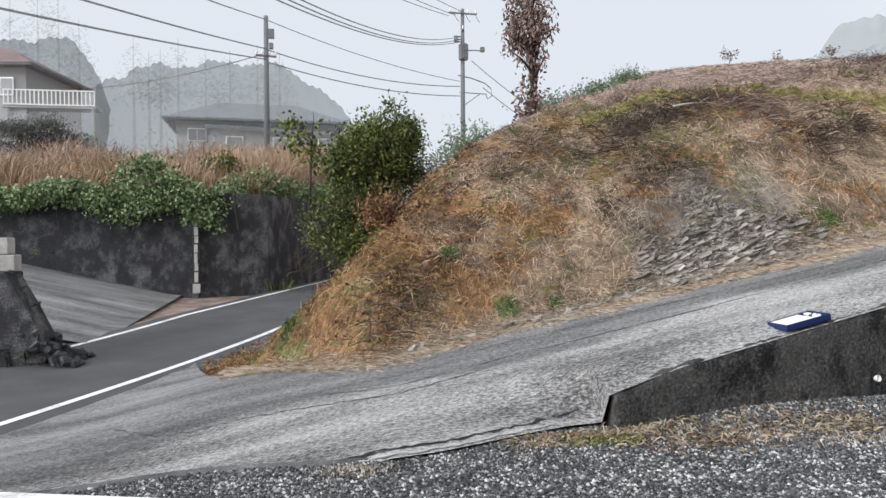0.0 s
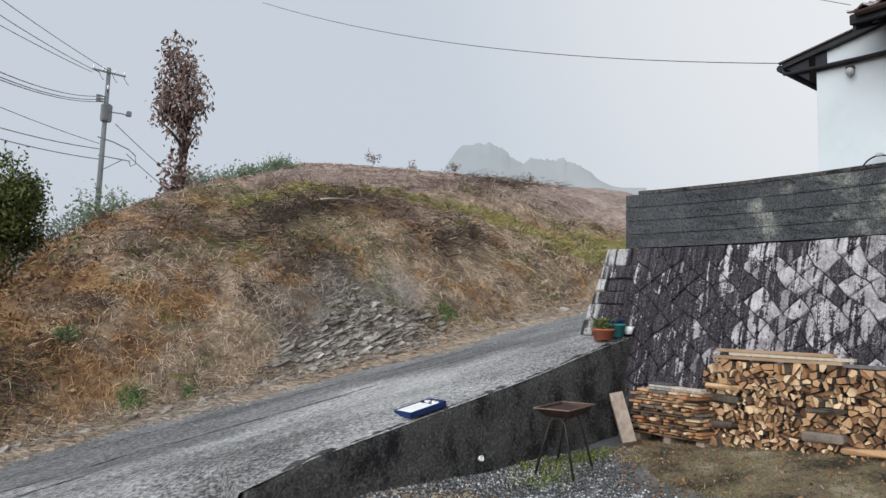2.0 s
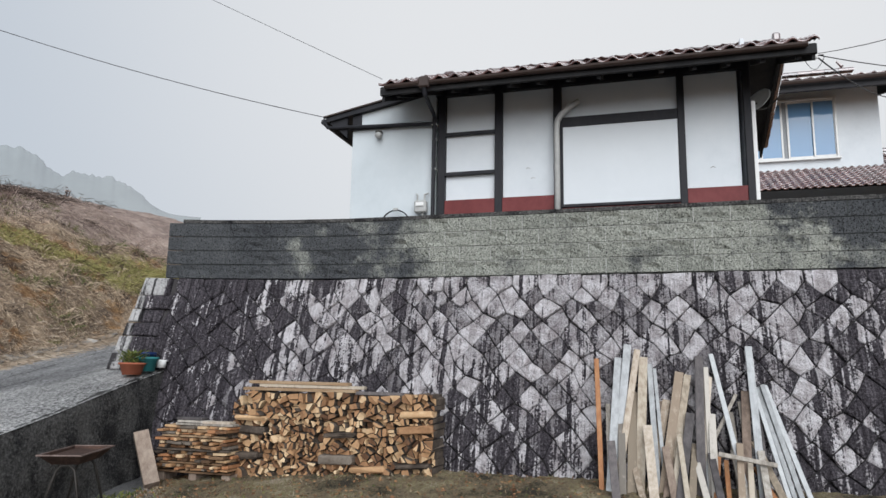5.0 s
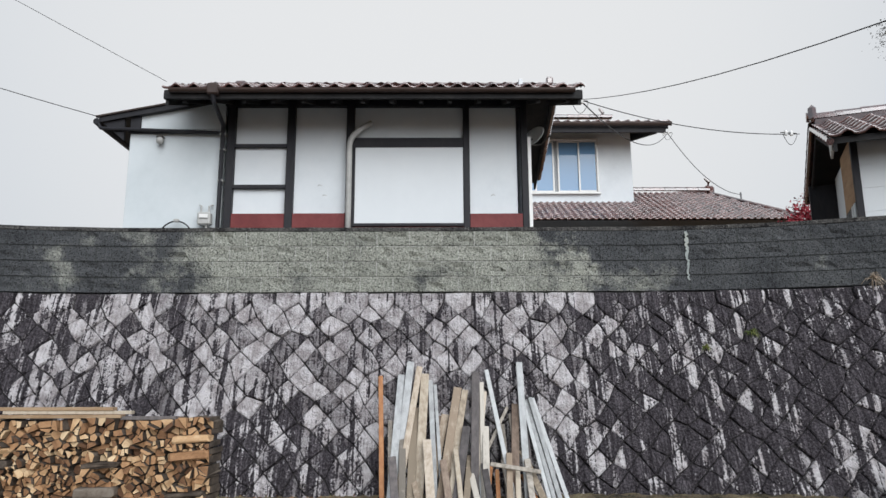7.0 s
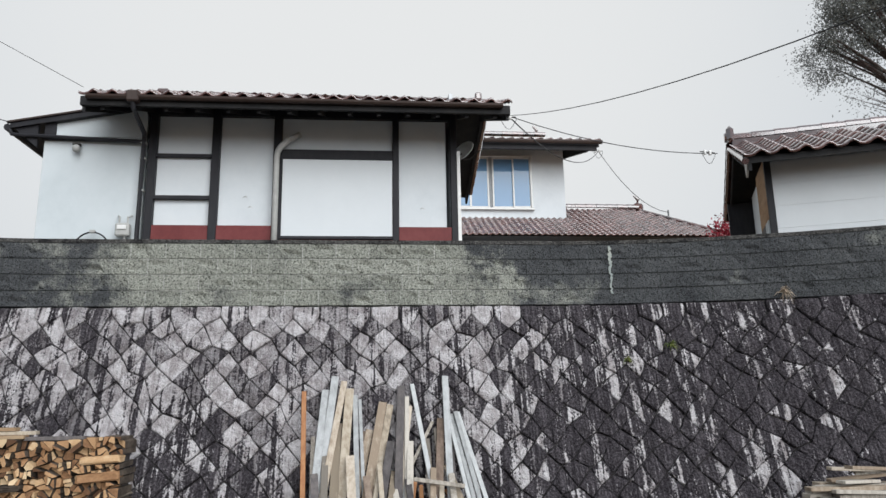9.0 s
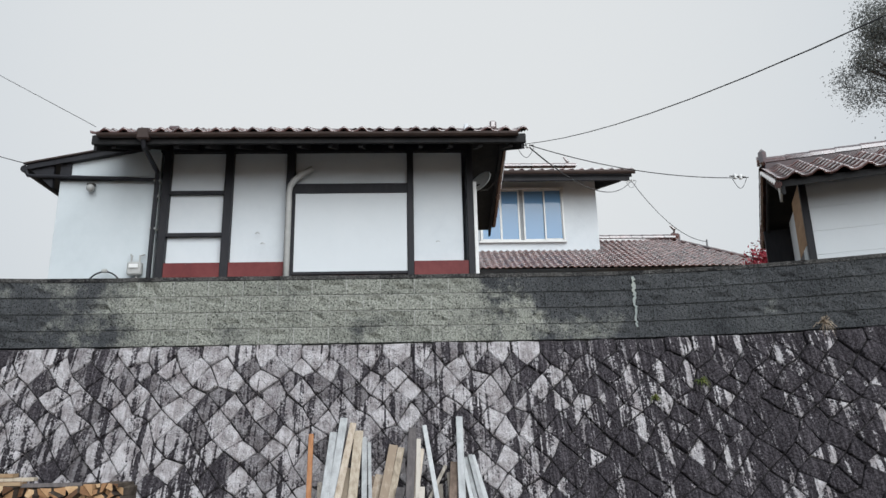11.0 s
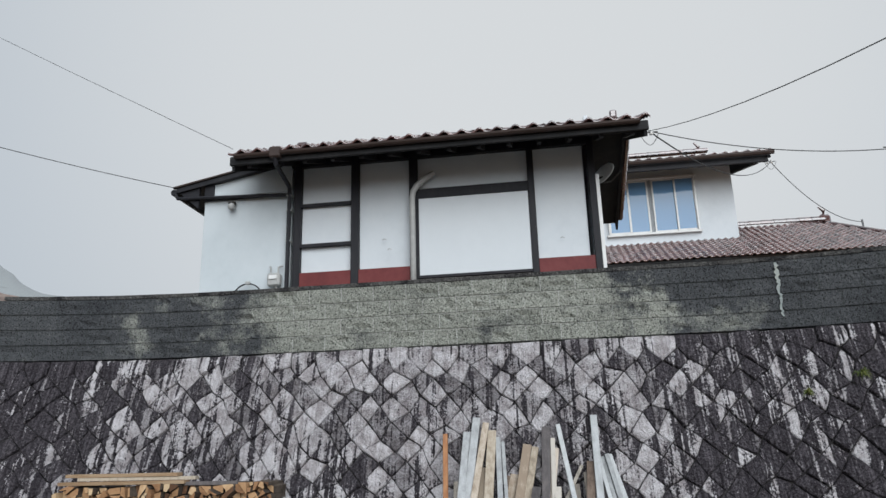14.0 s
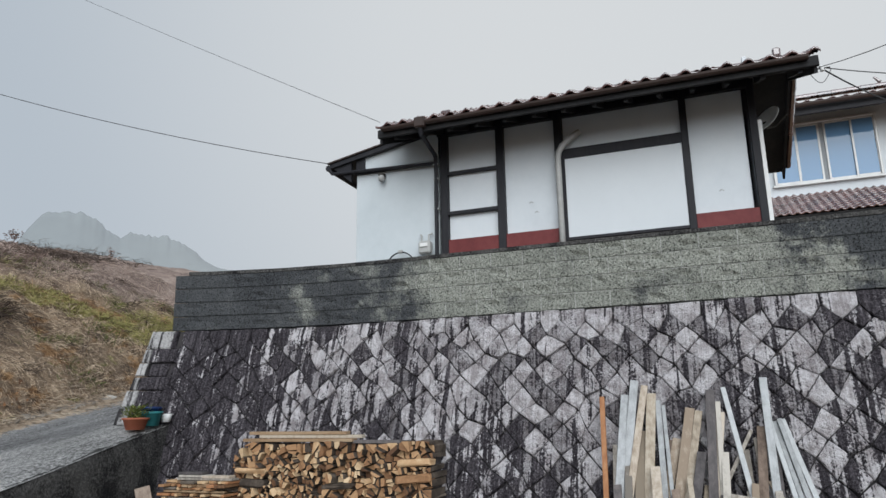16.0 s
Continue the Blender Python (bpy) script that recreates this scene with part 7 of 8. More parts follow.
def pebbles():
    """Loose stones of the gravel, three to five centimetres, where the yard is seen."""
    rng = np.random.default_rng(11)
    n = 90000
    x = rng.uniform(-2.2, 6.6, n)
    y = rng.uniform(2.6, 5.75, n)
    top = np.where(x > 2.25, lane_near(x) - 0.04, 4.78 + 0.6 * sstep(x, 0.3, 2.3) + 0.1 * np.maximum(-x, 0))
    k = (y < top) & (x < 5.95 + 0.35 * np.sin(y * 1.3) + 0.5 * np.maximum(0, y - 4.4) + rng.normal(0, 0.12, len(x))) & (y > 3.75 - 0.42 * np.abs(x - 1.5) * (x > 1.5))
    x, y = x[k], y[k]
    z = yard_z(x, y) - 0.25 * sstep(-x, 0.3, 3.0)
    n = len(x)
    base = np.array([(1, 0, 0), (0, 1, 0), (-1, 0, 0), (0, -1, 0), (0, 0, 1), (0, 0, -1)], float)
    fc = np.array([(0, 1, 4), (1, 2, 4), (2, 3, 4), (3, 0, 4), (1, 0, 5), (2, 1, 5), (3, 2, 5), (0, 3, 5)])
    sc = 0.006 + 0.013 * rng.uniform(0, 1, (n, 1, 1)) ** 2 * rng.uniform(0.6, 1.3, (n, 6, 1))
    th = rng.uniform(0, 6.28, n)
    V = base[None] * sc * np.array([1, 1, 0.75])
    R = np.zeros((n, 3, 3))
    R[:, 0, 0], R[:, 0, 1], R[:, 1, 0], R[:, 1, 1], R[:, 2, 2] = np.cos(th), -np.sin(th), np.sin(th), np.cos(th), 1
    V = np.einsum("nij,nkj->nki", R, V) + np.stack([x, y, z + 0.006], 1)[:, None]
    F = (fc[None] + (np.arange(n) * 6)[:, None, None]).reshape(-1, 3)
    tagged(link("loose_gravel", V.reshape(-1, 3).tolist(), F.tolist(), M["pebble"]), "loose dark and white gravel stones", "gravel", kind="stuff")


pebbles()


def yard_grass():
    rng = np.random.default_rng(3)

    def edge(y):
        return 6.3 + 0.35 * math.sin(y * 1.3) - 0.25 * max(0.0, 3.0 - y) + 0.5 * max(0.0, y - 4.4)

    def lie(u, f):
        x = edge(u) + (7.95 - edge(u)) * f
        e = rng.uniform(-0.011, 0.013) if 0 < f < 1 else -0.01
        return (x, u, float(yard_z(x, u)) + 0.006 + 0.012 * math.sin(math.pi * min(f * 3, 0.5)) + e)

    tagged(strip("grass_strip", np.arange(-6.5, 5.4, 0.055), np.linspace(0, 1, 34), lie, M["grass_soil"]), "strip of thin grass and soil before the stone wall", "grass", kind="structure")
    n = 34000
    y = rng.uniform(-3, 5.3, n)
    x = np.array([edge(v) for v in y]) + rng.uniform(-0.3, 1.9, n)
    k = (x < 7.9) & ((x < 6.75) | (rng.random(n) < 0.4)) & (wob(x * 1.9, y * 1.9, 3) + 0.6 * wob(x * 5, y * 5, 1) + rng.normal(0, 0.4, n) > -0.1)
    x, y = x[k], y[k]
    D = rng.normal(size=(len(x), 3)) * 0.8 + np.array([0, 0, 0.6])
    D /= np.linalg.norm(D, axis=1)[:, None]
    P = np.stack([x, y, yard_z(x, y) + 0.008], 1)
    h = len(x) // 3
    tagged(blades("short_grass", P[:h], D[:h], rng.uniform(0.02, 0.07, h), rng.uniform(0.004, 0.009, h), M["weed"], None, 0.3), "short yellow-green grass before the wall", "grass", kind="stuff")
    tagged(blades("short_grass", P[h:], D[h:], rng.uniform(0.02, 0.07, len(x) - h), rng.uniform(0.004, 0.009, len(x) - h), M["yard_straw"], None, 0.3), "short withered grass before the wall", "grass", kind="stuff")
    n = 5000
    y = rng.uniform(-3, 5.3, n)
    x = np.array([edge(v) for v in y]) + rng.uniform(-0.4, 1.7, n)
    P = np.stack([x, y, yard_z(x, y) + 0.02], 1)[(x < 7.9)]
    tagged(leaf_cloud("fallen_leaves", P, rng.uniform(0.02, 0.06, len(P)), M["rust_leaf"], None, 0.0, 0.6, (0, 0, 1)), "small brown leaves and chips on the thin grass", "dead leaves", kind="stuff")
    # moss and weeds at the foot of the dark wall and on the gravel's edge
    spots = ((6.1, 5.3, 0.3), (5.6, 5.35, 0.25), (5.3, 5.0, 0.22), (6.4, 5.35, 0.2), (2.1, 4.95, 0.15), (1.55, 4.9, 0.12), (3.3, 4.8, 0.2), (3.9, 4.6, 0.18), (0.2, 4.6, 0.14), (6.7, 5.1, 0.2))
    P = np.concatenate([np.array([a, b, 0]) + rng.normal(size=(300, 3)) * np.array([r, r * 0.45, 0]) for a, b, r in spots])
    P = P[P[:, 1] < lane_near(P[:, 0]) - 0.04]
    P[:, 2] = yard_z(P[:, 0], P[:, 1])
    D = rng.normal(size=(len(P), 3)) * 0.7 + np.array([0, 0, 0.9])
    D /= np.linalg.norm(D, axis=1)[:, None]
    h = len(P) // 2
    tagged(blades("yard_weeds", P[:h], D[:h], rng.uniform(0.03, 0.09, h), 0.014, M["weed"], None, 0.3), "yellow-green moss and weeds on the gravel", "weeds", kind="stuff")
    tagged(blades("yard_weeds", P[h:], D[h:], rng.uniform(0.015, 0.06, len(P) - h), 0.006, M["litter"], None, 0.3), "brown dead weeds on the gravel", "weeds", kind="stuff")
    # dry litter where the gravel meets the lane and the dark wall
    spots = ((1.75, 5.05, 0.22), (2.15, 5.1, 0.26), (2.5, 5.2, 0.24), (2.75, 4.8, 0.28), (3.4, 4.95, 0.36), (4.05, 4.85, 0.26))
    P = np.concatenate([np.array([a, b, 0]) + rng.normal(size=(340, 3)) * np.array([r, r * 0.5, 0]) for a, b, r in spots])
    P = P[P[:, 1] < lane_near(P[:, 0]) - 0.03]
    P[:, 2] = yard_z(P[:, 0], P[:, 1]) + 0.018
    D = rng.normal(size=(len(P), 3)) + np.array([0, 0, 0.25])
    D[:, 2] = np.abs(D[:, 2]) * 0.35
    D /= np.linalg.norm(D, axis=1)[:, None]
    tagged(blades("dry_litter", P, D, rng.uniform(0.03, 0.11, len(P)), rng.uniform(0.006, 0.014, len(P)), M["yard_straw"], None, 0.2), "tan dead grass and litter on the gravel's edge", "dead grass", kind="stuff")
    # tufts that root in the stone wall
    for yy, zz, r in ((-3.62, 2.16, 0.13), (-5.0, 2.84, 0.16), (-3.1, 2.0, 0.08)):
        p = wall_point(yy, min(zz, 2.75), 0.02)
        n = 60
        D = rng.normal(size=(n, 3)) + np.array([-1.2, 0, 0.6])
        D /= np.linalg.norm(D, axis=1)[:, None]
        tagged(blades("wall_tuft", np.repeat(np.array([p[:]]), n, 0), D, rng.uniform(0.5, 1.1, n) * r, 0.01, M["litter"] if yy < -4 else M["weed"], None, 0.5), "small grass tuft rooted in a wall joint", "grass tuft", "tufts in the wall")


yard_grass()


def tree(name, base, height, crown, label, category, leaf_mat, trunk_r, n_limb, leaf, seed, trunk_mat="trunk", down=0.0, slim=0.5, lean=(0.1, 0.0), spread=0.12, per=26, n_clump=60):
    """A tapered trunk with limbs to the leaf clumps of a gappy crown. crown: centre and radii relative to the base."""
    rng = np.random.default_rng(seed)
    t = thing(name, base, label, category)
    top = Vector((lean[0], lean[1], height * 0.86))
    pts = [Vector((0, 0, -0.3))] + [top * f + Vector((rng.normal() * 0.04, rng.normal() * 0.04, 0)) * height * 0.12 for f in (0.2, 0.45, 0.7, 1.0)]
    link("trunk", *tube(pts, [trunk_r * 1.15, trunk_r, trunk_r * 0.8, trunk_r * 0.55, trunk_r * 0.2], 9), M[trunk_mat], t, smooth=True)
    P, c = clumps(rng, crown[0], crown[1], n_clump, per, spread)
    order = rng.permutation(len(c))[:n_limb]
    for k in order:
        e = Vector(c[k])
        f = min(0.95, max(0.25, (e.z / top.z) * 0.75))
        s = top * f
        mid = s.lerp(e, 0.5) + Vector((0, 0, 0.06 * height * 0.2))
        link("limb", *tube([s, mid, e], [trunk_r * 0.34, trunk_r * 0.22, trunk_r * 0.08], 5), M[trunk_mat], t, smooth=True)
    tagged(leaf_cloud("crown", P, rng.uniform(leaf[0], leaf[1], len(P)), M[leaf_mat], t, down, slim), kind="stuff")
    return t


def plants():
    rng = np.random.default_rng(19)
    tz = float(ground_z(4.95, 16.0))
    wt = tree("withered_tree", (5.02, 16.0, tz - 0.1), 4.0, ((-0.03, 0, 2.85), (0.82, 0.82, 1.6)), "slender tree with withered brown drooping leaves on the crest", "tree", "leaf_brown", 0.13, 40, (0.09, 0.17), 5, down=0.7, slim=0.4, n_clump=170, per=13, spread=0.1, lean=(-0.05, 0))
    P = np.array([-0.14, 0, 0.55]) + rng.normal(size=(900, 3)) * np.array([0.17, 0.17, 0.45])
    tagged(leaf_cloud("ivy_cover", P, rng.uniform(0.08, 0.16, 900), M["leaf_brown"], wt, 0.3), kind="stuff")
    bz = float(ground_z(1.1, 15.2))
    tree("bush_tree", (1.3, 15.6, bz - 0.2), 3.2, ((-0.05, 0, 2.9 - bz + 0.2), (1.3, 1.1, 1.5)), "dense dark green broadleaf bush at the road bend", "bush", "leaf_dark", 0.09, 26, (0.05, 0.12), 6, n_clump=330, per=60, spread=0.13)
    bt = bpy.data.objects["bush_tree"]
    P, c = clumps(rng, (-0.3, -0.25, 3.5 - bz + 0.2), (1.0, 0.9, 0.95), 120, 34, 0.14)
    tagged(leaf_cloud("tip_foliage", P, rng.uniform(0.05, 0.1, len(P)), M["weed"], bt), kind="stuff")
    tree("bush", (0.75, 15.9, float(ground_z(0.75, 15.9)) - 0.1), 1.6, ((0.12, 0, 1.95 - float(ground_z(0.75, 15.9))), (1.65, 0.8, 1.05)), "dark lower bush hanging over the road wall", "bush", "leaf_dark", 0.06, 14, (0.05, 0.11), 8, n_clump=240, per=60, spread=0.15)
    tree("bush", (2.4, 15.0, float(ground_z(2.4, 15.0)) - 0.1), 1.6, ((0.1, 0, 0.7), (0.8, 0.6, 0.7)), "half-bare brown bush on the bank", "bush", "leaf_brown", 0.04, 24, (0.06, 0.12), 9, n_clump=60, per=16, spread=0.14)
    tree("bush", (1.2, 11.9, float(ground_z(1.2, 11.9)) - 0.1), 0.9, ((-0.15, 0, 0.5), (0.5, 0.4, 0.45)), "withered rust-brown bush on the foot of the bank", "bush", "leaf_rust", 0.025, 26, (0.05, 0.1), 12, n_clump=70, per=14, spread=0.09, down=0.3)
    x, y = rng.normal(1.15, 0.5, 2600), rng.normal(10.9, 0.8, 2600)
    P = np.stack([x, y, ground_z(x, y) + rng.uniform(0.02, 0.12, 2600)], 1)
    tagged(leaf_cloud("leaf_litter", P, rng.uniform(0.03, 0.085, 2600), M["leaf_rust"]), "drift of fallen rust-brown leaves on the bank", "fallen leaves", kind="stuff")
    tree("sapling", (-0.2, 17.5, 2.6), 2.3, ((0.0, 0, 1.5), (0.75, 0.5, 0.9)), "thin sapling with sparse yellow-green leaves", "sapling", "weed", 0.03, 18, (0.1, 0.2), 10, n_clump=34, per=9, spread=0.14, down=0.4)
    for x, y, w, h, sd in ((3.6, 17.2, 1.1, 1.5, 21), (4.2, 19.0, 1.4, 1.9, 22), (6.2, 17.6, 1.0, 0.62, 23), (7.4, 18.2, 1.0, 0.5, 24), (8.9, 20.4, 1.3, 0.55, 25), (10.2, 21.5, 1.2, 0.55, 26), (2.9, 16.4, 0.8, 1.1, 27)):
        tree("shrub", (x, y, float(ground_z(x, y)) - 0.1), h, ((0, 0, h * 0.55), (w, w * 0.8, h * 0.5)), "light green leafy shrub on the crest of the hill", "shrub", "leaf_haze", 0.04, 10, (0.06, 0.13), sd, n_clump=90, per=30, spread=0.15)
    for x, y, h, sd in ((13.6, 21.8, 0.7, 31), (17.2, 21.5, 0.8, 32), (15.4, 21.6, 0.5, 33), (20.5, 20.6, 0.7, 34)):
        tree("weed_stalk", (x, y, float(ground_z(x, y)) - 0.05), h, ((0, 0, h * 0.7), (0.3, 0.25, h * 0.35)), "tall dry weed on the skyline", "weed", "leaf_brown", 0.015, 7, (0.06, 0.12), sd, n_clump=14, per=7, spread=0.08)
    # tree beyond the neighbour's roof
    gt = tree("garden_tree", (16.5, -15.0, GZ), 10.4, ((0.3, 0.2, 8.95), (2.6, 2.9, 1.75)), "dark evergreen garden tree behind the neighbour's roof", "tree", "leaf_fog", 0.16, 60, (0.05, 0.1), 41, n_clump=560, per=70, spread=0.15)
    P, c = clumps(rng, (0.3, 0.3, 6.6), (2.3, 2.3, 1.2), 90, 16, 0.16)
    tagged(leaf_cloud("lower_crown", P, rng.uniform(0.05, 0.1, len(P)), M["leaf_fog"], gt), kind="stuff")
    for k in range(0, 90, 3):
        e = Vector(c[k])
        link("limb", *tube([(0, 0, 5.2 + 0.02 * k), tuple(e.lerp(Vector((0, 0, 6.0)), 0.45)), tuple(e)], [0.02, 0.012, 0.005], 5), M["trunk"], gt, smooth=True)
    tree("red_maple", (13.2, -7.75, GZ), 2.6, ((0, 0.1, 1.95), (0.7, 0.95, 0.6)), "small maple with crimson autumn leaves between the houses", "tree", "leaf_red", 0.05, 16, (0.05, 0.1), 42, n_clump=150, per=30, spread=0.12)


plants()

# ---- across the road ----
def far_wall():
    """Tall retaining wall: one face along the side lane, the other along the road."""
    zt = 3.0
    w = thing("old_retaining_wall", (0, 0, 0), "tall blackened concrete retaining wall across the road", "retaining wall", kind="structure")
    rnd = random.Random(2)
    path = [(-22.0, 24.3, 3.2)] + [(x, 24.0, 3.0) for x in np.arange(-16, -4.0, 1.0)] + [(-3.95, 24.0, 3.05)]
    y = 24.6
    while y < 44:
        path.append((float(road_left(y)) - 0.55, y, 3.0 - 0.022 * (y - 24)))
        y += 1.0
    verts, faces = [], []
    for x, y, z in path:
        zb = float(road_z(y)) - 0.6
        verts += [(x, y, zb), (x - 0.02, y + 0.12, z + rnd.uniform(-0.03, 0.03)), (x - 0.3, y + 0.4, z), (x - 0.3, y + 0.4, zb)]
    for k in range(len(path) - 1):
        for j in range(4):
            a, b = k * 4 + j, k * 4 + (j + 1) % 4
            faces.append((a, a + 4, b + 4, b))
    link("wall_face", verts, faces, M["old_wall"], w)
    v, f = prism([(-4.12, 23.86, -0.5), (-3.86, 23.86, -0.5), (-3.8, 23.96, 3.1), (-3.98, 23.96, 3.1)], (0, 0.2, 0))
    link("end_post", v, f, M["old_wall"], w)
    z = -0.25
    while z < 2.9:
        h = rnd.uniform(0.12, 0.4)
        wd = rnd.uniform(0.06, 0.12) if z > 0.1 else rnd.uniform(0.2, 0.4)
        part("lime_stain", box((wd, 0.012, h), (-3.93 + rnd.uniform(-0.02, 0.02), 23.845 + 0.028 * (z + 0.5), z + h / 2)), M["block_pole"], w)
        z += h + rnd.uniform(0.0, 0.06)


far_wall()

# side lane that climbs to the left before the tall wall
tagged(strip("side_lane", np.arange(-16, -4.2, 0.4), np.linspace(0, 1, 7), lambda u, f: (u + 0.0, 15.2 + 8.85 * f + 0.12 * (1 - f) * (u + 4.4), float(road_z(15.2 + 8.85 * f)) - 0.015 + 0.237 * max(0.0, -4.6 - u)), M["lane"]), "worn concrete side lane that climbs from the road", "lane", kind="structure")


def low_wall():
    w = thing("low_stone_wall", (-5.0, 13.2, -0.6), "low old stone wall with pale concrete blocks on top", "stone wall", kind="structure")
    rnd = random.Random(14)
    z = 0.0
    for r in range(6):
        x = 0.45 - 0.13 * r + rnd.uniform(-0.04, 0.04)
        while x > -3.4:
            ln = rnd.uniform(0.15, 0.42)
            bm = box((ln * 1.05, 0.5, rnd.uniform(0.2, 0.3)), (x - ln / 2, rnd.uniform(-0.02, 0.02) + 0.05 * r, z + 0.13), 0.012)
            for q in bm.verts:
                q.co += Vector((rnd.uniform(-0.045, 0.045), rnd.uniform(-0.06, 0.06), rnd.uniform(-0.05, 0.05)))
            part("stone", bm, M["dark_concrete"], w)
            x -= ln
        z += 0.26
    v, f = prism([(-3.4, -0.24, -0.3), (0.62, -0.24, -0.3), (0.36, -0.22, 0.45), (0.12, -0.2, 0.95), (-0.22, -0.18, 1.57), (-3.4, -0.18, 1.57)], (0, 0.6, 0))
    link("mortar_core", v, f, M["old_wall"], w)
    verts, faces = [], []
    for k in range(110):
        u = rnd.random() ** 0.7
        bm = box([rnd.uniform(0.05, 0.19) for _ in range(3)], (0.1 + 0.8 * u + rnd.uniform(-0.1, 0.1), rnd.uniform(-0.5, 0.5), (0.72 * (1 - u) ** 1.4) * rnd.uniform(0.35, 1.0)), 0.01)
        turn = Matrix.Rotation(rnd.uniform(0, 3), 3, Vector((rnd.random(), rnd.random(), 1)).normalized())
        mid = sum((q.co for q in bm.verts), Vector()) / len(bm.verts)
        bm.verts.index_update()
        n = len(verts)
        verts += [mid + turn @ (q.co - mid) * rnd.uniform(0.8, 1.1) for q in bm.verts]
        faces += [tuple(n + q.index for q in fc.verts) for fc in bm.faces]
        bm.free()
    tagged(link("rubble", verts, faces, M["old_wall"], w), kind="stuff")
    for r in range(2):
        for k in range(7):
            part("cap_block", box((0.44, 0.3, 0.29), (-0.42 - k * 0.46 - 0.1 * r, 0.32, z + 0.15 + r * 0.3), 0.012), M["block_pole"], w)


low_wall()


def ivy():
    rng = np.random.default_rng(23)
    n_c = 420
    x = rng.uniform(-11, 0.8, n_c)
    # along the road the wall turns away
    ys = np.interp(x, [-3.9, 0.8], [23.8, 31.6])
    yy = np.where(x < -3.9, 23.8, ys - 0.3)
    hang = np.exp(-((x + 5.6) / 1.1) ** 2) * 1.35 + np.exp(-((x + 2.2) / 1.6) ** 2) * 1.35 + 0.16 + 0.12 * np.sin(x * 3.1)
    z = 2.95 + rng.uniform(-0.95, 0.3, n_c) * hang + 0.75 * np.exp(-((x + 5.5) / 0.9) ** 2) + 0.15 * np.sin(x * 2.2) + 0.55 * sstep(x, -3.6, -1.5)
    c = np.stack([x, yy + rng.uniform(-0.25, 0.3, n_c), z], 1)
    P = np.repeat(c, 70, 0) + rng.normal(size=(n_c * 70, 3)) * np.array([0.2, 0.14, 0.15])
    t = thing("ivy", (-4, 24, 3), "thick green ivy hanging over the tall wall", "ivy")
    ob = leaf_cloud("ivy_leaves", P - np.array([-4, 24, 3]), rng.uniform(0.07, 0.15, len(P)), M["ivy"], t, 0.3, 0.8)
    # stems under the leaves
    for k in range(12):
        a = -10 + k * 0.9
        link("stem", *tube([(a + 4, -0.12, 0.2), (a + 4.1, -0.14, -0.4), (a + 4.0 + 0.2 * math.sin(k), -0.1, -1.2)], 0.018, 5), M["trunk"], t)


ivy()


def pampas():
    rng = np.random.default_rng(29)
    n = 52000
    x = rng.uniform(-24, 3.5, n)
    y = rng.uniform(25, 45, n)
    k = (x < road_left(y) - 0.9) & ((y < 33) | (x > -6))
    x, y = x[k], y[k]
    z = ground_z(x, y)
    D = rng.normal(size=(len(x), 3)) * 0.3 + np.array([0.1, 0, 1.0])
    D /= np.linalg.norm(D, axis=1)[:, None]
    tall = rng.uniform(1.0, 2.25, len(x)) * (1 + 0.25 * np.sin(x * 1.1 + y))
    tagged(blades("pampas_grass", np.stack([x, y, z], 1), D, tall, rng.uniform(0.012, 0.03, len(x)), M["pampas"], None, 0.3), "field of tall reddish pampas grass above the wall", "tall grass", kind="stuff")
    k = rng.integers(0, len(x), 2600)
    tip = np.stack([x, y, z], 1)[k] + D[k] * tall[k][:, None] * rng.uniform(0.8, 1.0, (len(k), 1))
    tagged(leaf_cloud("pampas_plumes", tip, rng.uniform(0.08, 0.2, len(k)), M["plume"], None, -0.4, 0.25), "pale silvery seed plumes above the pampas grass", "seed plumes", kind="stuff")
    n = 2600
    x = rng.uniform(-24, -1, n)
    y = rng.uniform(24.5, 27, n)
    D = rng.normal(size=(n, 3)) * 0.4 + np.array([0, 0, 1.0])
    D /= np.linalg.norm(D, axis=1)[:, None]
    tagged(blades("tall_weeds", np.stack([x, y, ground_z(x, y)], 1), D, rng.uniform(0.3, 0.7, n), 0.03, M["weed"], None, 0.2), "yellow-green weeds at the top of the wall", "weeds", kind="stuff")


pampas()
for x, y, w, h, sd in ((-11.5, 25.2, 1.3, 1.6, 71), (-8.6, 25.0, 1.0, 1.3, 72), (-3.6, 27.5, 0.9, 1.5, 73)):
    tree("shrub", (x, y, float(ground_z(x, y)) - 0.1), h, ((0, 0, h * 0.5), (w, w * 0.7, h * 0.55)), "yellow-green shrub among the pampas grass above the wall", "shrub", "weed", 0.04, 10, (0.08, 0.16), sd, n_clump=90, per=40, spread=0.15)


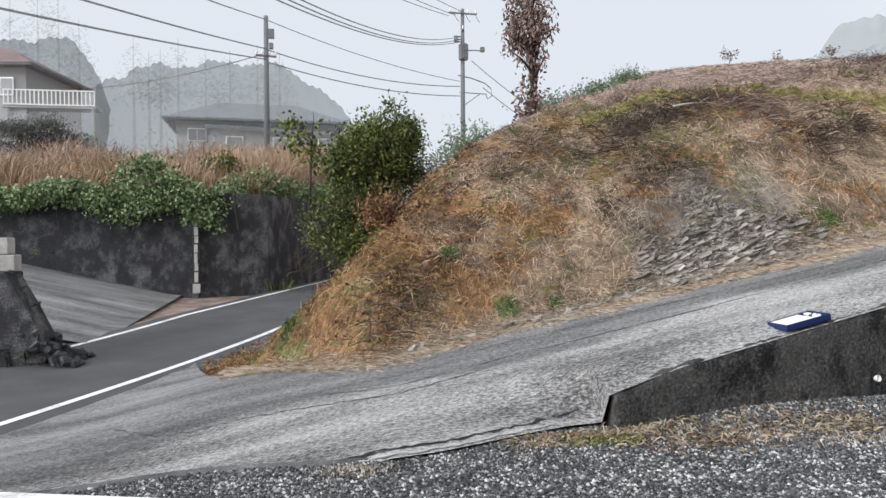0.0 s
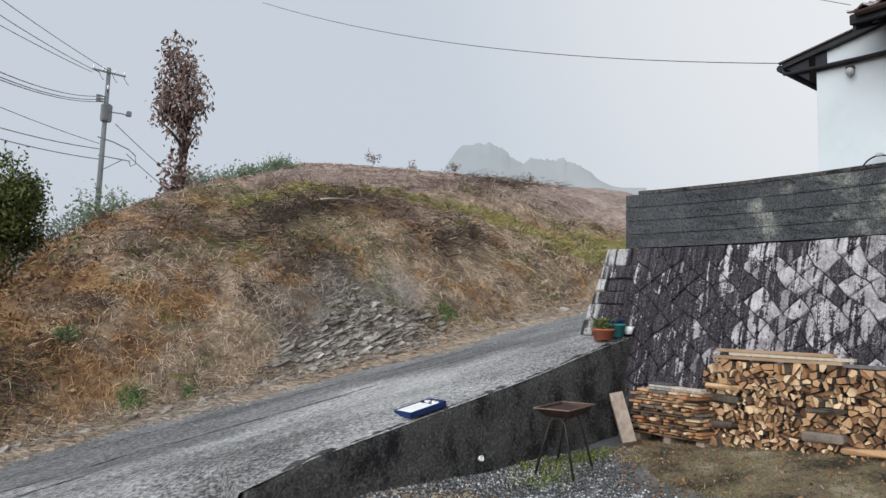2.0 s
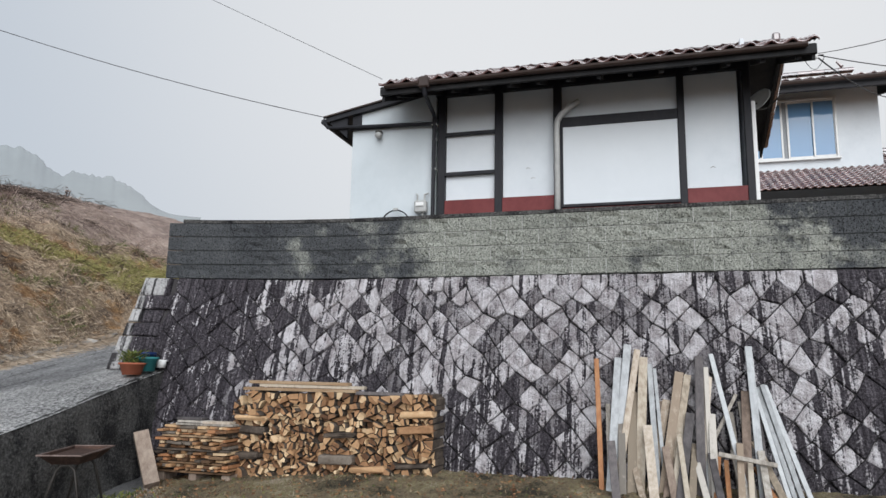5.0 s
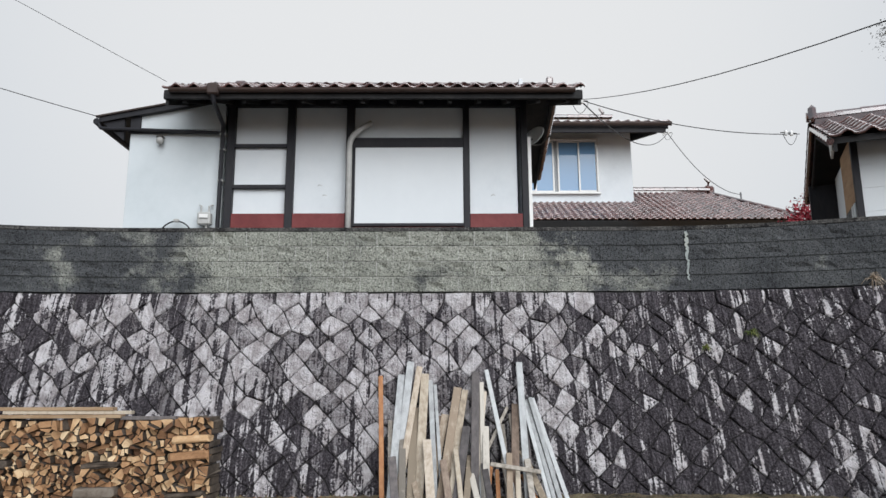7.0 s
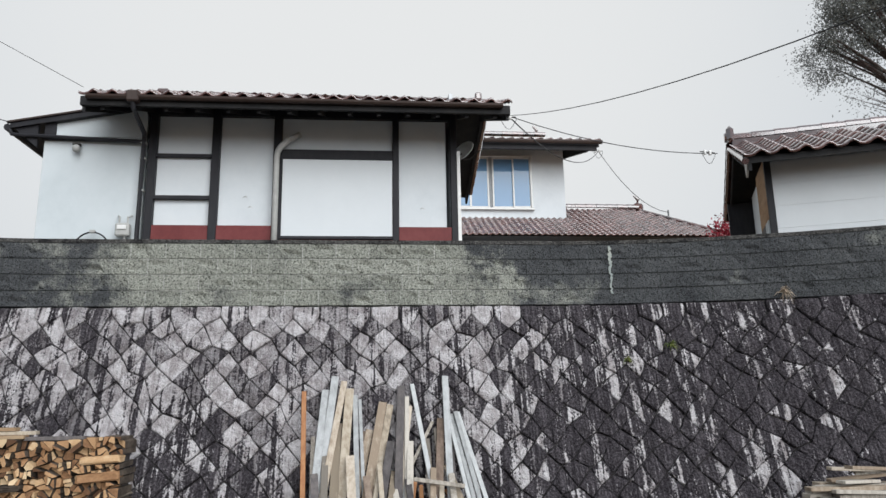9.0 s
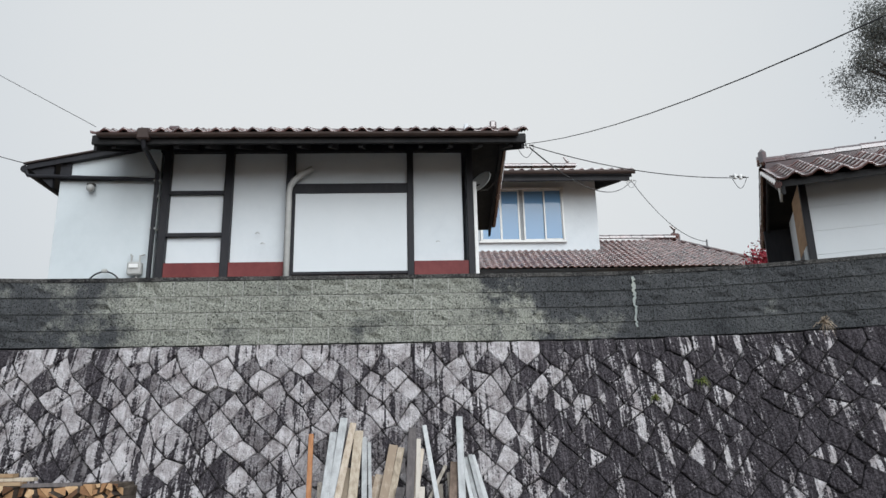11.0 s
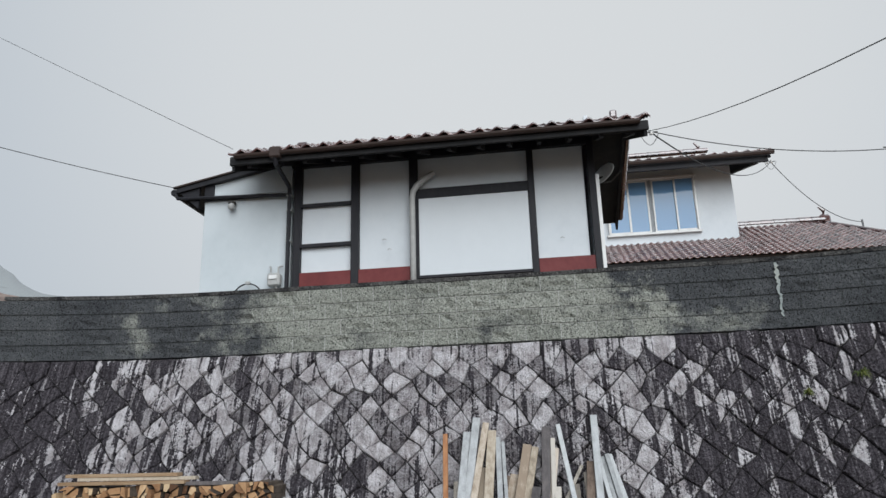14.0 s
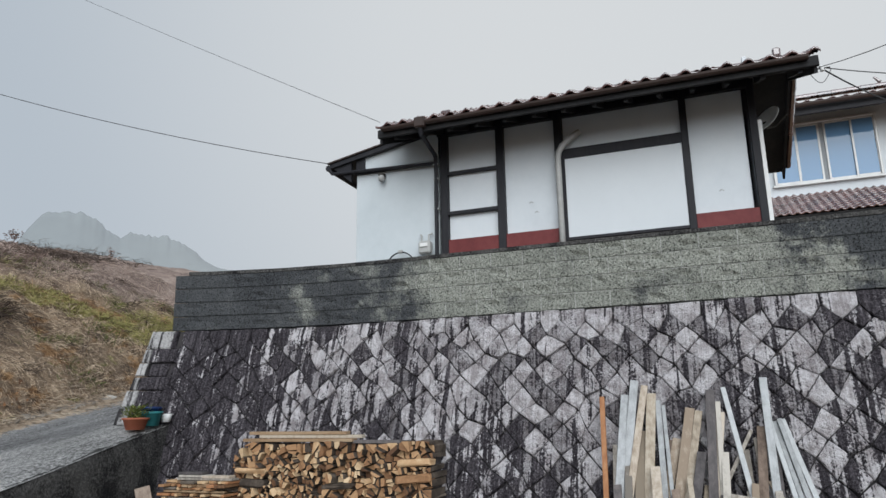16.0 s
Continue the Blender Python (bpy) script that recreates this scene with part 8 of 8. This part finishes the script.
def far_house(name, at, yaw, size, eave, label, roof_m, wings=()):
    """A hipped-roof house with its windows; size: width, depth, wall height."""
    w, d, h = size
    t = thing(name, at, label, "house")
    t.rotation_euler = (0, 0, radians(yaw))
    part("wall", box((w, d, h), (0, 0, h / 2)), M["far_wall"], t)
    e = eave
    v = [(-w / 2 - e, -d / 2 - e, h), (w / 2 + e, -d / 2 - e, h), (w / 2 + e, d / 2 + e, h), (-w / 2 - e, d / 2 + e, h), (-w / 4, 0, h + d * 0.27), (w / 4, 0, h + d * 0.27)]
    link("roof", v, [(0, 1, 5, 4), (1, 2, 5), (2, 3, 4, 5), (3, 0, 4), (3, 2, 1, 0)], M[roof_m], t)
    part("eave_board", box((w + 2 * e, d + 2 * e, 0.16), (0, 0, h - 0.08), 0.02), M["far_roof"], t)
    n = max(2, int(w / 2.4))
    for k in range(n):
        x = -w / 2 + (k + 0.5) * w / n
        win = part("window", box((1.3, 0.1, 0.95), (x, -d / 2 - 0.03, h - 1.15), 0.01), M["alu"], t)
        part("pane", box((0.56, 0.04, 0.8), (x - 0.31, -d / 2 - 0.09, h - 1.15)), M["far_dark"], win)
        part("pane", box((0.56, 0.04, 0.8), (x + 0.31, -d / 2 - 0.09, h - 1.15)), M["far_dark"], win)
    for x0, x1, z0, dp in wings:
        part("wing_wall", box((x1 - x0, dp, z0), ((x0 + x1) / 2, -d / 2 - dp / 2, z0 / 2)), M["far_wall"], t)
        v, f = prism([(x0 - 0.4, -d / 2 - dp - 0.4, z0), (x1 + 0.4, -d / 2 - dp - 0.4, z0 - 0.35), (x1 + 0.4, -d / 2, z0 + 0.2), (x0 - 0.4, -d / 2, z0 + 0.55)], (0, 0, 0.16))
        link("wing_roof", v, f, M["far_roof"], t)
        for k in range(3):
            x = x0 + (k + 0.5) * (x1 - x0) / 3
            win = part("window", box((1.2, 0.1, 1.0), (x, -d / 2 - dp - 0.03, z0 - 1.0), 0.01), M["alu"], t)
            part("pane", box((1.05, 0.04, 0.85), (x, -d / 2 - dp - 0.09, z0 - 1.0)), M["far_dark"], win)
    return t


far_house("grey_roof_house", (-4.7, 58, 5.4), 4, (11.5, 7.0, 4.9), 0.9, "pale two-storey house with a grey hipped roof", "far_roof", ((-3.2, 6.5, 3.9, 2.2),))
far_house("red_roof_house", (-19.6, 44, 6.1), -8, (10.0, 6.0, 4.6), 0.6, "pale house with a red roof, paled by haze, and white balcony rail", "far_red")
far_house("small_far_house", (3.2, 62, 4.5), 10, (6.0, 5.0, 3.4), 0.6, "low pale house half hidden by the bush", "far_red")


def rail():
    r = thing("balcony_rail", (-13.9, 40.2, 8.6), "white slatted balcony rail on the red-roofed house", "railing")
    for z in (0.0, 0.75):
        part("rail_bar", box((4.5, 0.06, 0.07), (0, 0, z), 0.01), M["white"], r)
    for k in range(22):
        part("baluster", box((0.06, 0.05, 0.75), (-2.2 + k * 0.21, 0, 0.37), 0.008), M["white"], r)
    part("floor_slab", box((4.6, 1.2, 0.15), (0, 0.6, -0.1), 0.01), M["far_wall"], r)
    for x in (-2.1, 2.1):
        part("support_post", box((0.14, 0.14, 3.5), (x, 0.1, -1.8), 0.01), M["far_wall"], r)


rail()
tree("round_shrub", (-13.8, 39.0, float(ground_z(-13.8, 39.0)) - 0.1), 3.0, ((0, 0, 1.9), (2.9, 1.6, 1.25)), "dark clipped round shrub below the red-roofed house", "shrub", "leaf_fog", 0.08, 16, (0.1, 0.2), 61, n_clump=220, per=40, spread=0.16)


def utility_pole(at, height, arms, label, boxy=False):
    p = thing("utility_pole", at, label, "utility pole")
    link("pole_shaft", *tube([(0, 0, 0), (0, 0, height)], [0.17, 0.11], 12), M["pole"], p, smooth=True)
    for z, half, ang in arms:
        a = part("crossarm", box((half * 2, 0.09, 0.09), (0, -0.12, z), 0.008, Matrix.Rotation(radians(ang), 4, "Z")), M["pole"], p)
        for k in (-0.92, -0.35, 0.35, 0.92):
            q = Matrix.Rotation(radians(ang), 3, "Z") @ Vector((k * half, 0, 0))
            link("insulator", *tube([(q.x, q.y - 0.12, z + 0.04), (q.x, q.y - 0.12, z + 0.14), (q.x, q.y - 0.12, z + 0.25)], [0.03, 0.055, 0.03], 8), M["white"], a)
    if boxy:
        link("transformer", *tube([(0.02, -0.14, 8.0), (0.02, -0.14, 8.08), (0.02, -0.14, 8.9), (0.02, -0.14, 8.98)], [0.26, 0.3, 0.3, 0.2], 12), M["pole"], p)
        for z in (9.1, 9.24, 9.4):
            link("insulator", *tube([(-0.55, -0.1, z), (-0.4, -0.1, z), (-0.1, -0.1, z)], [0.05, 0.075, 0.03], 8), M["pole"], p)
        link("bracket_arm", *tube([(0, 0, 8.6), (0.8, -0.1, 8.62), (1.25, -0.1, 8.58)], 0.035, 6), M["pole"], p)
        part("switch_box", box((0.26, 0.22, 0.3), (1.2, -0.1, 8.68), 0.03), M["pole"], p)
        link("bracket_arm", *tube([(-0.3, 0, 7.1), (0.5, -0.05, 6.95), (1.35, -0.1, 6.65)], 0.035, 6), M["pole"], p)
        link("cable_loop", *tube([(1.35, -0.1, 6.65), (1.72, -0.1, 6.35), (1.78, -0.1, 5.9), (1.5, -0.1, 5.7), (1.4, -0.1, 6.0)], 0.03, 6), M["pole"], p)
        link("bracket_arm", *tube([(-0.2, 0, 6.08), (1.45, -0.1, 6.0)], 0.03, 6), M["pole"], p)
        link("stay", *tube([(0, 0, 5.25), (1.05, -0.1, 6.0)], 0.025, 6), M["pole"], p)
        for k in (-0.6, 0.1, 0.7):
            link("jumper_wire", *tube([(k, -0.14, 10.85), (k + 0.2, -0.16, 10.45), (k + 0.35, -0.14, 10.3)], 0.02, 5), M["pole"], p)
    else:
        part("terminal_box", box((0.3, 0.25, 0.45), (0.25, -0.1, height - 0.9), 0.02), M["pole"], p)
        part("terminal_box", box((0.2, 0.2, 0.3), (0.25, -0.1, height - 1.5), 0.02), M["pole"], p)
    return p


utility_pole((-2.5, 36, 2.4), 10.1, ((8.1, 0.5, 10),), "grey concrete utility pole with junction boxes")
utility_pole((8.64, 42, 4.2), 11.1, ((10.8, 0.88, 4), (9.75, 0.3, 80)), "grey concrete utility pole with crossarms and a transformer", True)


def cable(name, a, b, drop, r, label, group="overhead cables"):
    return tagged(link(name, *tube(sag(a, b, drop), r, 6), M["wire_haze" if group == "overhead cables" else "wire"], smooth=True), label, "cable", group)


# cables between the poles and off to the left
for a, b, d, r in (
        ((7.78, 42.0, 14.86), (-11.0, 15.2, 12.63), 0.69, 0.020),
        ((8.19, 42.0, 14.92), (-7.81, 15.2, 12.42), 0.77, 0.020),
        ((8.59, 42.0, 15.15), (-9.27, 15.2, 13.89), 0.64, 0.020),
        ((8.33, 42.0, 13.29), (-3.26, 15.2, 7.59), 0.86, 0.022),
        ((8.33, 42.0, 13.43), (-2.75, 15.2, 7.53), 0.86, 0.022),
        ((8.32, 42.0, 13.6), (-3.11, 15.2, 7.9), 0.92, 0.022),
        ((8.46, 42.0, 10.94), (-2.55, 36.0, 12.34), 0.3, 0.020),
        ((-2.55, 36.0, 12.34), (-6.71, 10.0, 6.72), 0.15, 0.025),
        ((8.47, 42.0, 10.64), (-2.49, 36.0, 10.85), 0.45, 0.028),
        ((-2.49, 36.0, 10.88), (-9.02, 8.8, 6.02), 0.15, 0.030),
        ((8.48, 42.0, 10.06), (-2.47, 36.0, 10.24), 0.40, 0.028),
        ((-2.47, 36.0, 10.36), (-9.0, 8.8, 5.19), 0.15, 0.030),
        ((-2.7, 36, 10.6), (-14, 45, 10.4), 0.3, 0.025), ((9.2, 42, 12.2), (26, 60, 9.5), 0.8, 0.025), ((9.9, 42, 10.6), (26, 60, 8.5), 0.8, 0.025)):
    cable("overhead_cable", a, b, d, r, "black overhead cable between the utility poles")
# service cables to the houses
cable("service_cable", (9.37, 4.59, 5.26), (6.33, 15.26, 8.94), 0.35, 0.0055, "thin black service cable to the lean-to", "service cables")
cable("service_cable", (8.75, 3.46, 5.5), (10.59, 11.47, 10.45), 0.02, 0.004, "thin pale service wire to the storehouse", "service cables")
cable("service_cable", (9.3, -2.04, 5.48), (-6.0, -4.74, 3.22), 0.99, 0.0045, "black service cable to the storehouse", "service cables")
cable("service_cable", (9.3, -2.04, 5.48), (9.9, -5.38, 5.2), 0.15, 0.006, "thin cable between the two storehouses", "service cables")
cable("service_cable", (9.3, -2.04, 5.48), (23.4, -8.17, 10.29), 0.55, 0.01, "thin cable from the storehouse to the house behind", "service cables")
cable("service_cable", (23.4, -8.17, 10.29), (27.0, -12.18, 9.06), 0.5, 0.012, "thin cable over the lower tiled roof", "service cables")


def insulator(at, turn, label, k=1.0):
    """A pair of white porcelain knobs on a strap, with the drip loop of the cable below."""
    t = thing("insulator", at, label, "insulator", "cable insulators")
    t.rotation_euler = (0, 0, radians(turn))
    for y in (-0.045, 0.045):
        v, f = lathe([(0.012, -0.04), (0.028, -0.03), (0.018, -0.008), (0.03, 0.012), (0.016, 0.035)], 10)
        link("knob", [(a * k, (b + y) * k, c * k) for a, b, c in v], f, M["white"], t, smooth=True)
    link("strap", *tube([(0, -0.13 * k, 0.0), (0, 0.13 * k, 0.0)], 0.008 * k, 6), M["steel"], t)
    loop = [(0, (0.1 - 0.02 * i) * k, (-0.02 - 0.16 * math.sin(math.pi * i / 12)) * k) for i in range(13)]
    link("drip_loop", *tube(loop, 0.004 * k, 5), M["wire"], t)


insulator((9.86, -5.2, 5.2), 10, "white porcelain cable insulators beside the tiled roof")
insulator((9.3, -2.02, 5.46), 0, "white porcelain cable insulators under the storehouse eave")
insulator((23.3, -8.1, 10.26), 0, "white porcelain cable insulators under the house eave", 1.5)


def wood_ridge(name, line, y0, depth, zb, material, label, seed, lump=0.5):
    """A wooded rise lost in fog: line gives (x, top); the crowns make its outline uneven."""
    rng = np.random.default_rng(seed)
    xs = np.arange(line[0][0], line[-1][0], 0.15)
    tops = np.interp(xs, [p[0] for p in line], [p[1] for p in line])
    crowns = rng.uniform(0.7, 1.5, 400)
    at = np.cumsum(crowns) + line[0][0]
    dome = np.zeros(len(xs))
    for c, r in zip(at, crowns):
        dome = np.maximum(dome, lump * r * 0.6 * np.sqrt(np.clip(1 - ((xs - c) / (r * 1.6)) ** 2, 0, 1)))
    tops = tops + 0.35 * np.sin(xs * 0.9) + 0.15 * np.sin(xs * 2.3 + 1) + dome - lump * 0.6 + 0.12 * np.sin(xs * 7.0)
    rows = 12
    verts, faces = [], []
    for x, t in zip(xs, tops):
        for k in range(rows):
            f = k / (rows - 1)
            verts.append((x, y0 + depth * math.sin(f * math.pi / 2) + 0.25 * math.sin(x * 2.1 + k * 1.7), zb + (t - zb) * (1 - (1 - f) ** 1.6)))
    for i in range(len(xs) - 1):
        for k in range(rows - 1):
            a = i * rows + k
            faces.append((a, a + rows, a + rows + 1, a + 1))
    ob = tagged(link(name, verts, faces, material, smooth=True), label, "backdrop", kind="structure")
    return ob


def far_woods():
    """Wooded rise behind the houses, half lost in fog."""
    rng = np.random.default_rng(37)
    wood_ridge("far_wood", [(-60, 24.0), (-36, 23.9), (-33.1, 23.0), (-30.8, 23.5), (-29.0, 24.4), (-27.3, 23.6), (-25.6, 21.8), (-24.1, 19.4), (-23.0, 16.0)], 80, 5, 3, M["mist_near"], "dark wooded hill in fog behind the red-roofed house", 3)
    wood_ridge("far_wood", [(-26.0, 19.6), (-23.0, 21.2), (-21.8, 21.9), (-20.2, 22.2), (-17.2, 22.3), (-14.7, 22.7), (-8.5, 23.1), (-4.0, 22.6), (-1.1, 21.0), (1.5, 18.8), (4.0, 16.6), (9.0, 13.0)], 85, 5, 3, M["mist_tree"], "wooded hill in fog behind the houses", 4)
    # conifers above the rise
    for k, (x, h) in enumerate(((-34.5, 29), (-31.6, 31.0), (-29.4, 30), (-27.2, 27), (-21.3, 25.1), (-19.6, 23.6), (-18.3, 23.9), (-16.3, 25.2), (-13.2, 23.9), (-10.4, 24.1), (-7.2, 24.8), (-4.6, 23.9))):
        t = thing("conifer", (x, 88, 4), "tall thin conifer in the fog", "tree", "conifers in the fog")
        link("trunk", *tube([(0, 0, 0), (0, 0, h - 4)], [0.3, 0.05], 6), M["mist_conifer"], t)
        n = 440
        f = 0.62 + 0.37 * np.sqrt(rng.uniform(0.0, 1.0, n)) ** 0.7 * rng.uniform(0.3, 1.0, n)
        r = np.minimum((1.06 - f) * 9.0, 2.8) * rng.uniform(0.05, 1.0, n) ** 0.5 * (0.55 + 0.45 * np.abs(np.sin(f * 52 + k)))
        th = rng.uniform(0, 6.28, n)
        Q = np.stack([np.cos(th) * r, np.sin(th) * r, f * (h - 4) - r * 0.25], 1)
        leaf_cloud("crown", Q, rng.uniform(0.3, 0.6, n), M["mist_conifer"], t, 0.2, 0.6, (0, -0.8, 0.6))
    # wooded knoll beyond the field, almost lost in the fog
    n_a, n_r = 300, 14
    crown_at = np.linspace(0, 1, 38) + rng.uniform(-0.006, 0.006, 38)
    crown_r = rng.uniform(0.022, 0.034, 38)
    ragged = [(rng.uniform(60, 420), rng.uniform(0, 6.28)) for _ in range(14)]
    verts, faces = [], []
    for i in range(n_a):
        c = i / (n_a - 1)
        az = radians(33.6 + 20.6 * c)
        top = 7.3 * math.exp(-abs((c - 0.355) / 0.147) ** 3.7) + 4.6 * math.exp(-abs((c - 0.6) / 0.21) ** 3.6) * (1 - math.exp(-abs((c - 0.355) / 0.17) ** 6))
        top += float(np.max(20 * np.sqrt(np.clip(crown_r ** 2 - (c - crown_at) ** 2, 0, None)))) * min(1.0, top / 4) - 0.5
        top += sum(math.sin(c * w + p) * 7.0 / w for w, p in ragged) * min(1.0, top / 4)
        for j in range(n_r):
            f = j / (n_r - 1)
            D = 112 + 9 * math.sin(f * math.pi / 2)
            verts.append((math.sin(az) * D, math.cos(az) * D, 22.6 + (3.4 + top) * (1 - (1 - f) ** 2)))
    for i in range(n_a - 1):
        for j in range(n_r - 1):
            k = i * n_r + j
            faces.append((k, k + n_r, k + n_r + 1, k + 1))
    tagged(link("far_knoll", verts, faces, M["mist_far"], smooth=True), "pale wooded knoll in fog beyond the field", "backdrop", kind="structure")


far_woods()
